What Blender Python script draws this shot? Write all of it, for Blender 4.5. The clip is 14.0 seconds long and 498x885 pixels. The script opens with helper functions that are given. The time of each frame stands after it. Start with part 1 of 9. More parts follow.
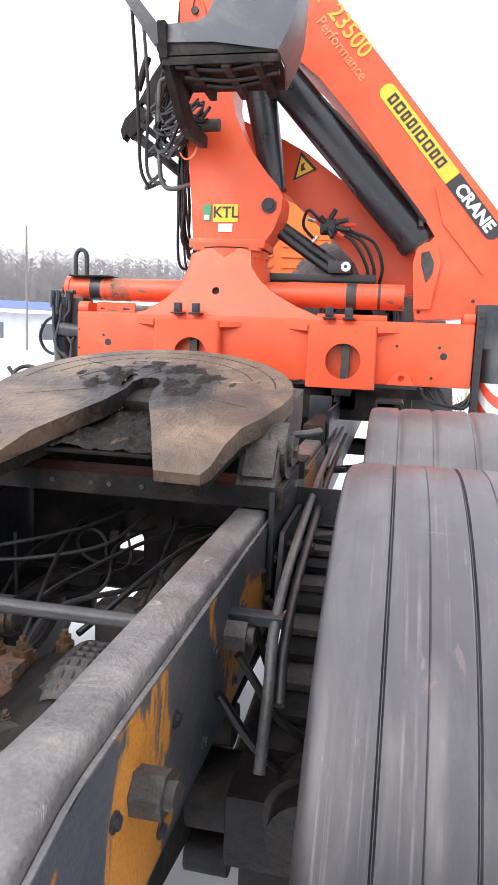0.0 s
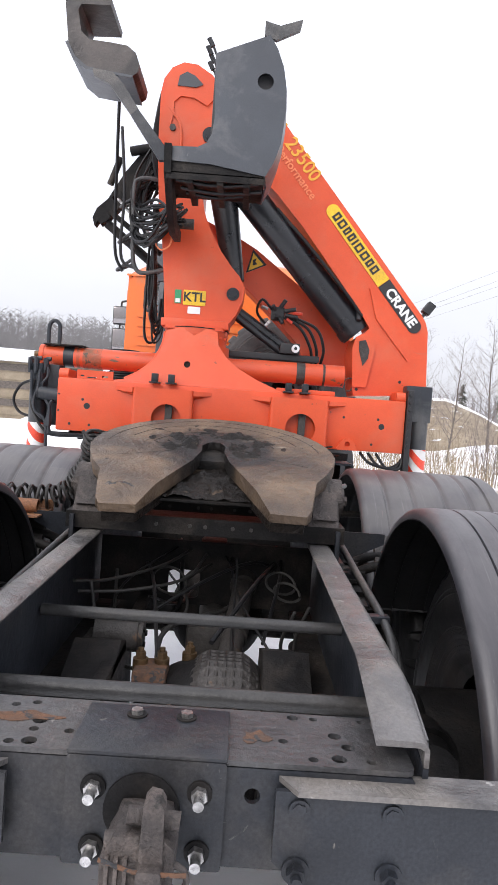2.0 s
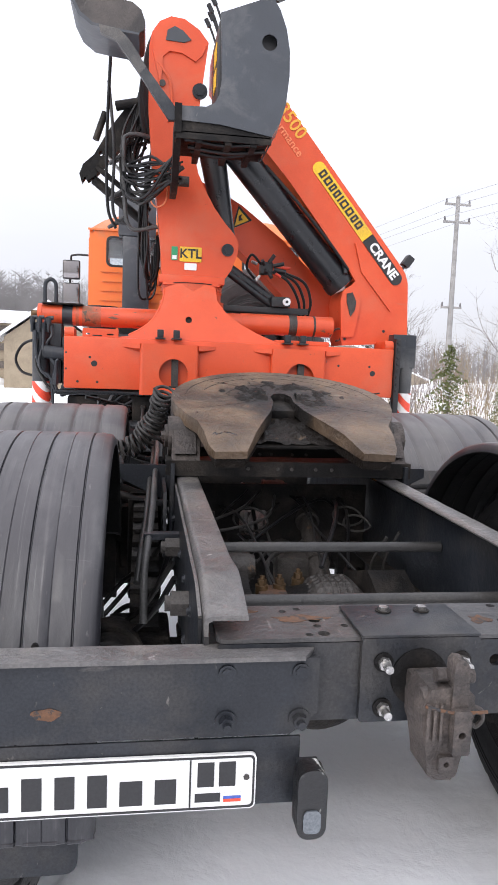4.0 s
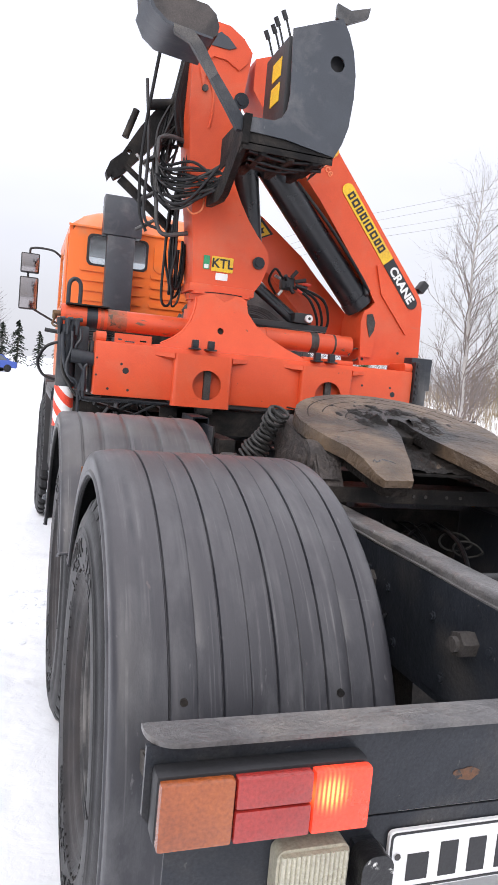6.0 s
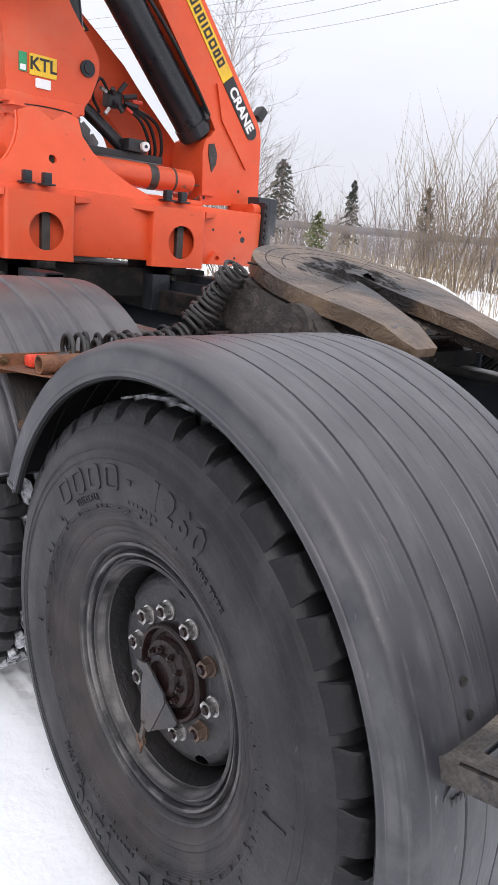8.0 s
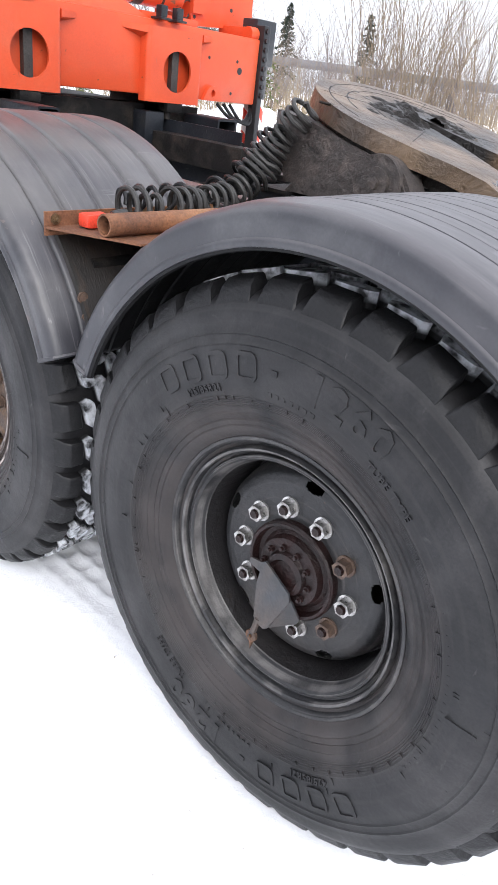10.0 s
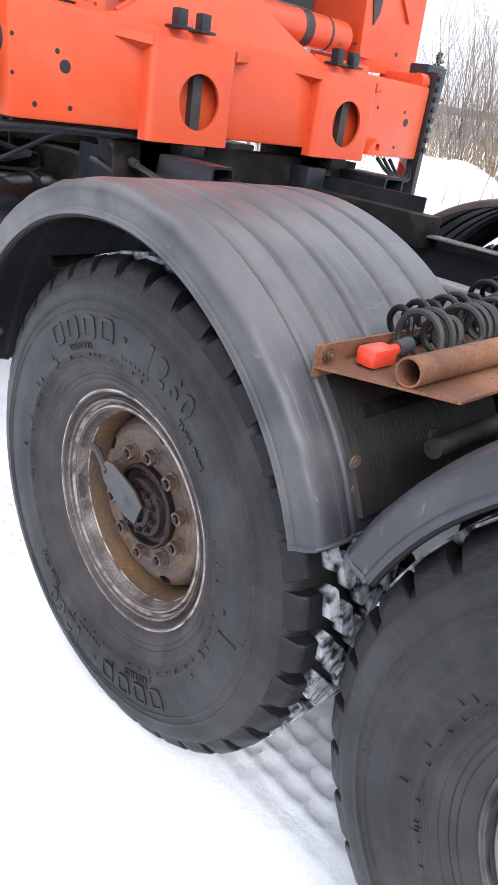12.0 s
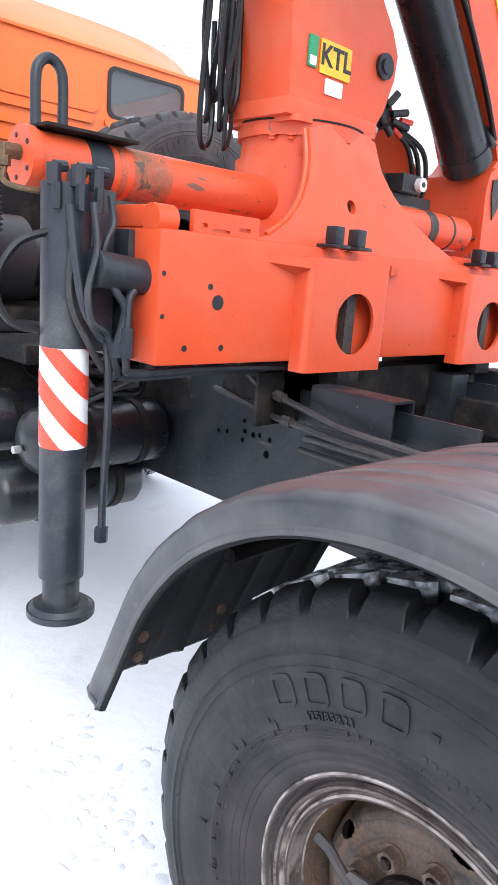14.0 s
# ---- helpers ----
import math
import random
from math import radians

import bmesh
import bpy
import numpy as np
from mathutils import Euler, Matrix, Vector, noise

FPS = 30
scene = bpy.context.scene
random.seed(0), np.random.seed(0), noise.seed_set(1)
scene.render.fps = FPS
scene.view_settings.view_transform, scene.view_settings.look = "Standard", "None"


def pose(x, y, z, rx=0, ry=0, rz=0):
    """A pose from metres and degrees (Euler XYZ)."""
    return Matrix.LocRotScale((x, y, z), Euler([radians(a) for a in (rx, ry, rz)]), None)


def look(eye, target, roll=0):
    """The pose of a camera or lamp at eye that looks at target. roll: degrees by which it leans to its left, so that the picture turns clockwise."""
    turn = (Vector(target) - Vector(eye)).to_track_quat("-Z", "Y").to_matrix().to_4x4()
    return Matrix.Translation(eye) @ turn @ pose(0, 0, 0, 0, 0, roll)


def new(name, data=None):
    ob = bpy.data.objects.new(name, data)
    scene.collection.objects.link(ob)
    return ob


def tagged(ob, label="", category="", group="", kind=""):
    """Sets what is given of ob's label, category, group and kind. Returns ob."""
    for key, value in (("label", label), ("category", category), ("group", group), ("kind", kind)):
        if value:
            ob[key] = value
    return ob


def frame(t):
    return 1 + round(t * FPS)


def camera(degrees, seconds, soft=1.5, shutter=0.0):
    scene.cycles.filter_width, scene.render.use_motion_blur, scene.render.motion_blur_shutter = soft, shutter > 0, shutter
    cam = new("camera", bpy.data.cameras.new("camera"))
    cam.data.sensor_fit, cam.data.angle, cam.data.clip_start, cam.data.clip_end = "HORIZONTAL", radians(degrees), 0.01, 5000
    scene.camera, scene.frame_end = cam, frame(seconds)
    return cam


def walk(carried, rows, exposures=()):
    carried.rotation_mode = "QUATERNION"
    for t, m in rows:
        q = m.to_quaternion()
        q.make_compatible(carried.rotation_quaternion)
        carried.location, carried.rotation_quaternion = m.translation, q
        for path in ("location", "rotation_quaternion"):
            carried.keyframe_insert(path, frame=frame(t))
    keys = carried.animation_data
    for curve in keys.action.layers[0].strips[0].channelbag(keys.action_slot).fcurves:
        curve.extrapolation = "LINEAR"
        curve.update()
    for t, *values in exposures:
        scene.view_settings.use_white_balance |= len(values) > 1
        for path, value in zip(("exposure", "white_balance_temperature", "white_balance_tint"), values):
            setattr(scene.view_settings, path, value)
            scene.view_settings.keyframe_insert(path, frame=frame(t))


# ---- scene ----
cam = camera(39.3, 14.0, 1.1)
PATH = [
    (0, (0.703, -0.068, 1.593), (0.31, 1.872, 1.306), 2.4),
    (0.5, (0.614, -0.19, 1.602), (0.417, 1.798, 1.501), 3.1),
    (1, (0.53, -0.4, 1.612), (0.436, 1.592, 1.461), 3.3),
    (1.5, (0.326, -0.549, 1.608), (0.271, 1.448, 1.514), 2.0),
    (2, (0.1, -0.66, 1.603), (0.12, 1.338, 1.51), 4.1),
    (2.5, (-0.03, -0.811, 1.567), (-0.004, 1.183, 1.418), 2.9),
    (2.7, (-0.084, -0.882, 1.579), (-0.053, 1.109, 1.389), 3.0),
    (4.8, (-0.815, -0.837, 1.594), (-0.345, 1.094, 1.377), 3.1),
    (5, (-0.89, -0.804, 1.597), (-0.395, 1.124, 1.399), 3.6),
    (5.5, (-1.201, -0.73, 1.597), (-0.638, 1.181, 1.428), 2.2),
    (6, (-1.436, -0.614, 1.598), (-0.81, 1.276, 1.407), 5.3),
    (6.5, (-1.569, -0.347, 1.576), (-0.866, 1.504, 1.292), 2.2),
    (7, (-1.702, -0.141, 1.573), (-0.715, 1.568, 1.25), 5.1),
    (7.5, (-1.917, 0.058, 1.588), (-0.665, 1.555, 1.15), 3.7),
    (8, (-1.979, 0.227, 1.552), (-0.668, 1.634, 1.0), 5.3),
    (8.2, (-1.967, 0.319, 1.529), (-0.707, 1.723, 0.865), 3.1),
    (10.3, (-2.164, 0.708, 1.503), (-0.782, 1.828, 0.59), 7.8),
    (10.5, (-2.15, 0.765, 1.493), (-0.781, 1.934, 0.621), 7.5),
    (11, (-2.078, 0.987, 1.521), (-0.787, 2.26, 0.676), 6.5),
    (11.5, (-2.052, 1.169, 1.525), (-0.773, 2.476, 0.715), 7.4),
    (12, (-2.085, 1.432, 1.53), (-0.771, 2.668, 0.667), 8.8),
    (12.5, (-2.091, 1.597, 1.542), (-0.836, 2.897, 0.685), 7.9),
    (13, (-2.01, 1.783, 1.558), (-0.872, 3.262, 0.84), 4.6),
    (13.5, (-1.978, 1.961, 1.59), (-0.816, 3.45, 0.931), 5.5),
    (14, (-2.031, 2.234, 1.632), (-0.673, 3.626, 1.165), 4.5),
]
# the clip's camera opens up at the start and again beside the wheels
EXPOSURE = [(0, 0.77, 6550, 12), (0.3, 0.20, 6550, 12), (0.6, -0.02, 6550, 12), (1, 0.05, 6550, 12), (2.5, 0.16, 6500, 12), (5, 0.11, 6500, 12), (7, 0.06, 6500, 12), (8, 0.06, 6480, 12), (9.2, 0.28, 6400, 11),
            (10.5, 0.66, 6300, 10), (12, 0.56, 6150, 10), (14, 0.52, 6050, 10)]
walk(cam, [(t, look(eye, target, roll)) for t, eye, target, roll in PATH], EXPOSURE)

# ---------------------------------------------------------------- sky and light
world = bpy.data.worlds.new("overcast_sky")
scene.world = world
world.use_nodes = True
wn, wl = world.node_tree.nodes, world.node_tree.links
SUN_EL, SUN_AZ = 38.0, 215.0
sky = wn.new("ShaderNodeTexSky")
sky.sky_type, sky.sun_disc = "NISHITA", False
sky.sun_elevation, sky.sun_rotation = radians(SUN_EL), radians(SUN_AZ)
sky.air_density, sky.dust_density = 1.0, 4.0
dim = wn.new("ShaderNodeVectorMath")
dim.operation = "SCALE"
dim.inputs["Scale"].default_value = 0.10
veil = wn.new("ShaderNodeMix")
veil.data_type = "RGBA"
veil.inputs[0].default_value = 0.86
veil.inputs[7].default_value = (0.935, 0.955, 1.030, 1)
wl.new(sky.outputs[0], dim.inputs[0])
wl.new(dim.outputs[0], veil.inputs[6])
# an overcast sky is about twice as bright overhead as at the horizon
wco, wsep, wmul, wramp = (wn.new("ShaderNode" + k) for k in ("TexCoord", "SeparateXYZ", "VectorMath", "FloatCurve"))
wmul.operation = "SCALE"
curve = wramp.mapping.curves[0]
curve.points[0].location, curve.points[1].location = (0.0, 0.44), (1.0, 0.98)
for at_z, value in ((0.10, 0.475), (0.22, 0.54), (0.50, 0.68)):
    curve.points.new(at_z, value)
wramp.mapping.update()
# soft uneven cloud
cloud, cloud_map, cloud_range, cloud_mul, twice = (wn.new("ShaderNode" + k) for k in ("TexNoise", "Mapping", "MapRange", "Math", "Math"))
cloud.inputs["Scale"].default_value, cloud.inputs["Detail"].default_value = 2.2, 4.0
cloud_map.inputs["Scale"].default_value = (1.0, 1.0, 2.6)
cloud_range.inputs["From Min"].default_value, cloud_range.inputs["From Max"].default_value = 0.30, 0.70
cloud_range.inputs["To Min"].default_value, cloud_range.inputs["To Max"].default_value = 0.95, 1.05
cloud_mul.operation, twice.operation = "MULTIPLY", "MULTIPLY"
twice.inputs[1].default_value = 2.0
wl.new(wco.outputs["Generated"], wsep.inputs[0])
wl.new(wsep.outputs["Z"], wramp.inputs["Value"])
wl.new(wco.outputs["Generated"], cloud_map.inputs["Vector"])
wl.new(cloud_map.outputs[0], cloud.inputs["Vector"])
wl.new(cloud.outputs["Fac"], cloud_range.inputs["Value"])
wl.new(cloud_range.outputs[0], cloud_mul.inputs[0])
wl.new(wramp.outputs[0], twice.inputs[0])
wl.new(twice.outputs[0], cloud_mul.inputs[1])
wl.new(veil.outputs[2], wmul.inputs[0])
wl.new(cloud_mul.outputs[0], wmul.inputs["Scale"])
wl.new(wmul.outputs[0], wn["Background"].inputs[0])
wn["Background"].inputs[1].default_value = 1.0

sun = new("sun", bpy.data.lights.new("sun", "SUN"))
sun.data.energy, sun.data.angle, sun.data.color = 1.5, radians(40), (1.0, 0.98, 0.96)
sun.matrix_world = Matrix.Rotation(radians(-SUN_AZ), 4, "Z") @ Matrix.Rotation(radians(SUN_EL - 90), 4, "X")


# ---------------------------------------------------------------- materials
def material(name, colour, second=None, rough=0.6, metal=0.0, scale=6.0, spots=None, spot_amount=0.35, spot_scale=9.0,
             bump=0.15, bump_scale=60.0, grime=None, grime_amount=0.4, grime_scale=3.0, emit=None, emit_strength=0.0,
             coat=0.0, stretch=(1, 1, 1), spot_rough=None, grain=0.22, scratch=None,
             scratch_amount=0.3, lump=0.0, lump_scale=9.0, spec=0.5):
    """Paint, steel, rubber: colour varied at two scales, optional spots (rust, chips) and thin grime, fine relief."""
    m = bpy.data.materials.new(name)
    m.use_nodes = True
    n, l = m.node_tree.nodes, m.node_tree.links
    p = n["Principled BSDF"]
    co = n.new("ShaderNodeTexCoord")
    mp = n.new("ShaderNodeMapping")
    mp.inputs["Scale"].default_value = stretch
    l.new(co.outputs["Object"], mp.inputs["Vector"])

    def noise_tex(s, detail=5.0, distort=0.0):
        t = n.new("ShaderNodeTexNoise")
        t.inputs["Scale"].default_value, t.inputs["Detail"].default_value = s, detail
        t.inputs["Roughness"].default_value = 0.62
        t.inputs["Distortion"].default_value = distort
        l.new(mp.outputs[0], t.inputs["Vector"])
        return t.outputs["Fac"]

    def ramp(fac, a, b):
        r = n.new("ShaderNodeMapRange")
        r.inputs["From Min"].default_value, r.inputs["From Max"].default_value = a, b
        l.new(fac, r.inputs["Value"])
        return r.outputs[0]

    def mix(fac, a, b):
        x = n.new("ShaderNodeMix")
        x.data_type = "RGBA"
        l.new(fac, x.inputs[0])
        for sock, v in ((x.inputs[6], a), (x.inputs[7], b)):
            if isinstance(v, tuple):
                sock.default_value = (*v, 1)
            else:
                l.new(v, sock)
        return x.outputs[2]

    second = second or tuple(c * 0.72 for c in colour)
    out = mix(ramp(noise_tex(scale), 0.35, 0.65), colour, second)
    roughness = None
    if grime:
        g = ramp(noise_tex(grime_scale, 8.0, 0.4), 0.62 - grime_amount * 0.4, 0.72)
        out = mix(g, out, grime)
    if spots:
        s = ramp(noise_tex(spot_scale, 9.0, 0.6), 0.70 - 0.3 * spot_amount, 0.73 - 0.3 * spot_amount)
        out = mix(s, out, spots)
        if spot_rough is not None:
            roughness = s
    if scratch:
        # thin scuffs in two directions
        for stretch2 in ((2, 34, 9), (30, 3, 12)):
            sm = n.new("ShaderNodeMapping")
            sm.inputs["Scale"].default_value = stretch2
            sm.inputs["Rotation"].default_value = (0.3, 0.5, 0.35)
            l.new(co.outputs["Object"], sm.inputs["Vector"])
            st = n.new("ShaderNodeTexNoise")
            st.inputs["Scale"].default_value, st.inputs["Detail"].default_value = 2.2, 7.0
            l.new(sm.outputs[0], st.inputs["Vector"])
            out = mix(ramp(st.outputs["Fac"], 0.76 - 0.2 * scratch_amount, 0.84 - 0.2 * scratch_amount), out, scratch)
    if grain:
        # fine dust and pores
        gr = n.new("ShaderNodeHueSaturation")
        gm = n.new("ShaderNodeMapRange")
        gm.inputs["From Min"].default_value, gm.inputs["From Max"].default_value = 0.30, 0.70
        gm.inputs["To Min"].default_value, gm.inputs["To Max"].default_value = 1 - grain, 1 + grain
        l.new(noise_tex(170.0, 3.0), gm.inputs["Value"])
        l.new(gm.outputs[0], gr.inputs["Value"])
        l.new(out, gr.inputs["Color"])
        out = gr.outputs[0]
    l.new(out, p.inputs["Base Color"])
    r = n.new("ShaderNodeMapRange")
    r.inputs["To Min"].default_value, r.inputs["To Max"].default_value = max(0.03, rough - 0.12), min(1.0, rough + 0.12)
    l.new(noise_tex(scale * 3.1), r.inputs["Value"])
    if roughness is not None:
        rm = n.new("ShaderNodeMix")
        l.new(roughness, rm.inputs[0])
        l.new(r.outputs[0], rm.inputs[2])
        rm.inputs[3].default_value = spot_rough
        l.new(rm.outputs[0], p.inputs["Roughness"])
    else:
        l.new(r.outputs[0], p.inputs["Roughness"])
    p.inputs["Metallic"].default_value = metal
    p.inputs["Specular IOR Level"].default_value = spec
    p.inputs["Coat Weight"].default_value = coat
    p.inputs["Coat Roughness"].default_value = 0.25
    if emit:
        p.inputs["Emission Color"].default_value = (*emit, 1)
        p.inputs["Emission Strength"].default_value = emit_strength
    if bump:
        b = n.new("ShaderNodeBump")
        b.inputs["Strength"].default_value, b.inputs["Distance"].default_value = bump, 0.01
        l.new(noise_tex(bump_scale, 6.0), b.inputs["Height"])
        if lump:
            b2 = n.new("ShaderNodeBump")
            b2.inputs["Strength"].default_value, b2.inputs["Distance"].default_value = lump, 0.03
            l.new(noise_tex(lump_scale, 5.0, 0.5), b2.inputs["Height"])
            l.new(b.outputs[0], b2.inputs["Normal"])
            b = b2
        l.new(b.outputs[0], p.inputs["Normal"])
    return m


def plain(name, colour, rough=0.5, metal=0.0):
    return material(name, colour, tuple(c * 0.85 for c in colour), rough, metal, scale=14, bump=0.05, bump_scale=120)


CRANE_RED = material("crane_red_paint", (0.68, 0.088, 0.027), (0.60, 0.072, 0.022), 0.40, scale=3.5, grime=(0.60, 0.115, 0.052),
                     grime_amount=0.30, grime_scale=2.6, spots=(0.12, 0.05, 0.03), spot_amount=0.035, spot_scale=22, bump=0.06, bump_scale=25, coat=0.06, spec=0.42,
                     grain=0.05, scratch=(0.50, 0.10, 0.05), scratch_amount=0.30, lump=0.08, lump_scale=4)
CRANE_WORN = material("scuffed_red_paint", (0.66, 0.090, 0.030), (0.54, 0.074, 0.025), 0.42, scale=5, spots=(0.15, 0.085, 0.055), spot_amount=0.26,
                      spot_scale=13, stretch=(1, 3, 3), bump=0.08, bump_scale=40, grain=0.06, scratch=(0.30, 0.10, 0.06), scratch_amount=0.35)
CAB_ORANGE = material("cab_orange_paint", (0.82, 0.180, 0.028), (0.76, 0.158, 0.024), 0.36, scale=2.0, grime=(0.60, 0.18, 0.06), grime_amount=0.2,
                      bump=0.02, coat=0.4, grain=0.04)
FRAME_GREY = material("chassis_grey_paint", (0.0225, 0.0255, 0.0315), (0.0125, 0.0145, 0.0185), 0.36, scale=5, grime=(0.046, 0.043, 0.041), grime_amount=0.30,
                      grime_scale=4.0, spots=(0.11, 0.10, 0.09), spot_amount=0.07, spot_scale=24, bump=0.2, bump_scale=55, grain=0.3,
                      scratch=(0.11, 0.10, 0.095), scratch_amount=0.32, lump=0.10, spec=0.32)
FRAME_WORN = material("worn_frame_top", (0.132, 0.126, 0.124), (0.068, 0.065, 0.065), 0.34, scale=7, grime=(0.165, 0.150, 0.135), grime_amount=0.38, grime_scale=6,
                      spots=(0.30, 0.29, 0.28), spot_amount=0.12, spot_scale=20, bump=0.40, bump_scale=38, grain=0.22,
                      scratch=(0.24, 0.23, 0.22), scratch_amount=0.20, lump=0.40, lump_scale=9)
PLATE_WORN = material("worn_crossmember_top", (0.066, 0.065, 0.066), (0.036, 0.036, 0.038), 0.34, scale=6, grime=(0.085, 0.075, 0.066), grime_amount=0.40, grime_scale=5,
                      spots=(0.24, 0.22, 0.20), spot_amount=0.12, spot_scale=17, bump=0.3, bump_scale=45, grain=0.3, scratch=(0.20, 0.18, 0.17), scratch_amount=0.36, lump=0.15)
FRAME_RUST = material("frame_web_with_old_orange_paint", (0.060, 0.065, 0.075), (0.036, 0.040, 0.048), 0.5, scale=5, grime=(0.085, 0.078, 0.070),
                      spots=(0.42, 0.17, 0.025), spot_amount=0.60, spot_scale=3.4, bump=0.25, bump_scale=45, grain=0.3, scratch=(0.12, 0.10, 0.08), scratch_amount=0.3)
UNDER = material("greasy_underbody", (0.0120, 0.0112, 0.0112), (0.006, 0.0055, 0.0055), 0.62, scale=7, grime=(0.042, 0.035, 0.029), grime_amount=0.36,
                 grime_scale=6, bump=0.5, bump_scale=30, grain=0.35, lump=0.25, spec=0.2)
CAST = material("dusty_cast_iron", (0.054, 0.048, 0.044), (0.024, 0.021, 0.019), 0.58, scale=8, spots=(0.11, 0.065, 0.036), spot_amount=0.22, spot_scale=10,
                bump=0.5, bump_scale=40, grain=0.4, lump=0.25, lump_scale=14)
HOOK = material("dusty_brown_casting", (0.058, 0.047, 0.043), (0.030, 0.025, 0.023), 0.62, scale=14, spots=(0.022, 0.019, 0.017), spot_amount=0.3, spot_scale=16,
                grime=(0.105, 0.085, 0.074), grime_amount=0.3, grime_scale=12, bump=0.6, bump_scale=60, grain=0.4, lump=0.4, lump_scale=25)
FENDER = material("grey_plastic_fender", (0.0250, 0.0252, 0.0305), (0.0155, 0.0158, 0.0205), 0.42, scale=2.4, grime=(0.060, 0.060, 0.064), grime_amount=0.36,
                  grime_scale=5.0, stretch=(3.0, 1, 1), spots=(0.085, 0.064, 0.060), spot_amount=0.06, spot_scale=9, bump=0.05, bump_scale=34, grain=0.12,
                  scratch=(0.10, 0.098, 0.10), scratch_amount=0.34, lump=0.06, lump_scale=5, spec=0.55)
# fender inside: a darker copy of the plastic, its shade put into colour
FENDER_SHADED = material("shaded_fender_inside", (0.0065, 0.0065, 0.0072), (0.004, 0.004, 0.0045), 0.6, scale=5, grime=(0.017, 0.016, 0.015), grime_amount=0.25, bump=0.2, spec=0.2)
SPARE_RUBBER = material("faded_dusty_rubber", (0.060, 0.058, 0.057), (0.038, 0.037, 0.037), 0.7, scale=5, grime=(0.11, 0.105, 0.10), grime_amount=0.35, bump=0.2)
RUBBER = material("dusty_tyre_rubber", (0.0125, 0.0125, 0.0138), (0.0065, 0.0065, 0.0072), 0.50, scale=4, grime=(0.036, 0.0345, 0.0355), grime_amount=0.40,
                  grime_scale=4.5, bump=0.15, bump_scale=60, grain=0.2, scratch=(0.055, 0.052, 0.052), scratch_amount=0.30, spec=0.30, lump=0.05)
TREAD = material("worn_tyre_lug", (0.0125, 0.0125, 0.0135), (0.0065, 0.0065, 0.007), 0.45, scale=8, spots=(0.62, 0.65, 0.70), spot_amount=0.055,
                 spot_scale=13, bump=0.3, bump_scale=40, grain=0.2, lump=0.2, spec=0.24)
TREAD_SNOW = material("frosted_tread_block", (0.016, 0.016, 0.0175), (0.009, 0.009, 0.010), 0.55, scale=20, bump=0.4, bump_scale=50)
HOSE = material("black_hose_rubber", (0.009, 0.009, 0.010), (0.005, 0.005, 0.006), 0.42, scale=12, grime=(0.026, 0.024, 0.023), grime_amount=0.3, bump=0.1, spec=0.35)
HOSE_DUST = material("dusty_hose", (0.034, 0.032, 0.030), (0.018, 0.017, 0.016), 0.55, scale=12, bump=0.15)
BLACK = material("black_cylinder_paint", (0.012, 0.013, 0.016), (0.008, 0.009, 0.011), 0.30, scale=4, grime=(0.035, 0.035, 0.036), grime_amount=0.25, bump=0.05,
                 scratch=(0.05, 0.05, 0.05), scratch_amount=0.25)
CHARCOAL = material("charcoal_painted_sheet", (0.048, 0.055, 0.066), (0.037, 0.042, 0.051), 0.42, scale=3, grime=(0.095, 0.097, 0.102), grime_amount=0.26,
                    grime_scale=5, bump=0.05, coat=0.15, grain=0.12, scratch=(0.13, 0.13, 0.135), scratch_amount=0.25, lump=0.08)
LEG_BLACK = material("outrigger_dark_paint", (0.026, 0.030, 0.037), (0.015, 0.018, 0.023), 0.38, scale=6, grime=(0.078, 0.078, 0.078), grime_amount=0.3, bump=0.1,
                     scratch=(0.12, 0.115, 0.11), scratch_amount=0.26, lump=0.08, spec=0.42)
SEAT = material("worn_brown_seat_vinyl", (0.026, 0.022, 0.022), (0.015, 0.013, 0.013), 0.45, scale=7, grime=(0.07, 0.058, 0.052), grime_amount=0.3, bump=0.25, bump_scale=30, lump=0.2)
SADDLE = material("greased_saddle_steel", (0.150, 0.102, 0.064), (0.058, 0.037, 0.024), 0.46, scale=5, grime=(0.040, 0.029, 0.022), grime_amount=0.45,
                  grime_scale=5.0, spots=(0.020, 0.016, 0.013), spot_amount=0.16, spot_scale=8, spot_rough=0.25, bump=0.45, bump_scale=30, grain=0.14,
                  scratch=(0.27, 0.22, 0.165), scratch_amount=0.36, lump=0.7, lump_scale=12)
SADDLE_DARK = material("grease_blackened_steel", (0.014, 0.0102, 0.0078), (0.005, 0.0038, 0.003), 0.50, scale=9, spots=(0.060, 0.042, 0.028), spot_amount=0.30,
                       spot_scale=11, bump=0.7, bump_scale=45, lump=0.6, lump_scale=22, spec=0.22)
# thick black grease round the throat of the coupling plate
gn, gl = SADDLE.node_tree.nodes, SADDLE.node_tree.links
gp = gn["Principled BSDF"]
gco, gno, gadd, gd, gr_, gx = (gn.new("ShaderNode" + k) for k in ("TexCoord", "TexNoise", "VectorMath", "VectorMath", "MapRange", "Mix"))
gno.inputs["Scale"].default_value, gno.inputs["Detail"].default_value = 7.0, 6.0
gadd.operation, gd.operation = "MULTIPLY_ADD", "DISTANCE"
gadd.inputs[1].default_value = (0.36, 0.36, 0.36)
gd.inputs[1].default_value = (0.18, 2.02, 1.63)
gr_.inputs["From Min"].default_value, gr_.inputs["From Max"].default_value = 0.25, 0.17
gx.data_type = "RGBA"
gx.inputs[7].default_value = (0.010, 0.008, 0.007, 1)
gl.new(gco.outputs["Object"], gno.inputs["Vector"])
gl.new(gno.outputs["Color"], gadd.inputs[0])
gl.new(gco.outputs["Object"], gadd.inputs[2])
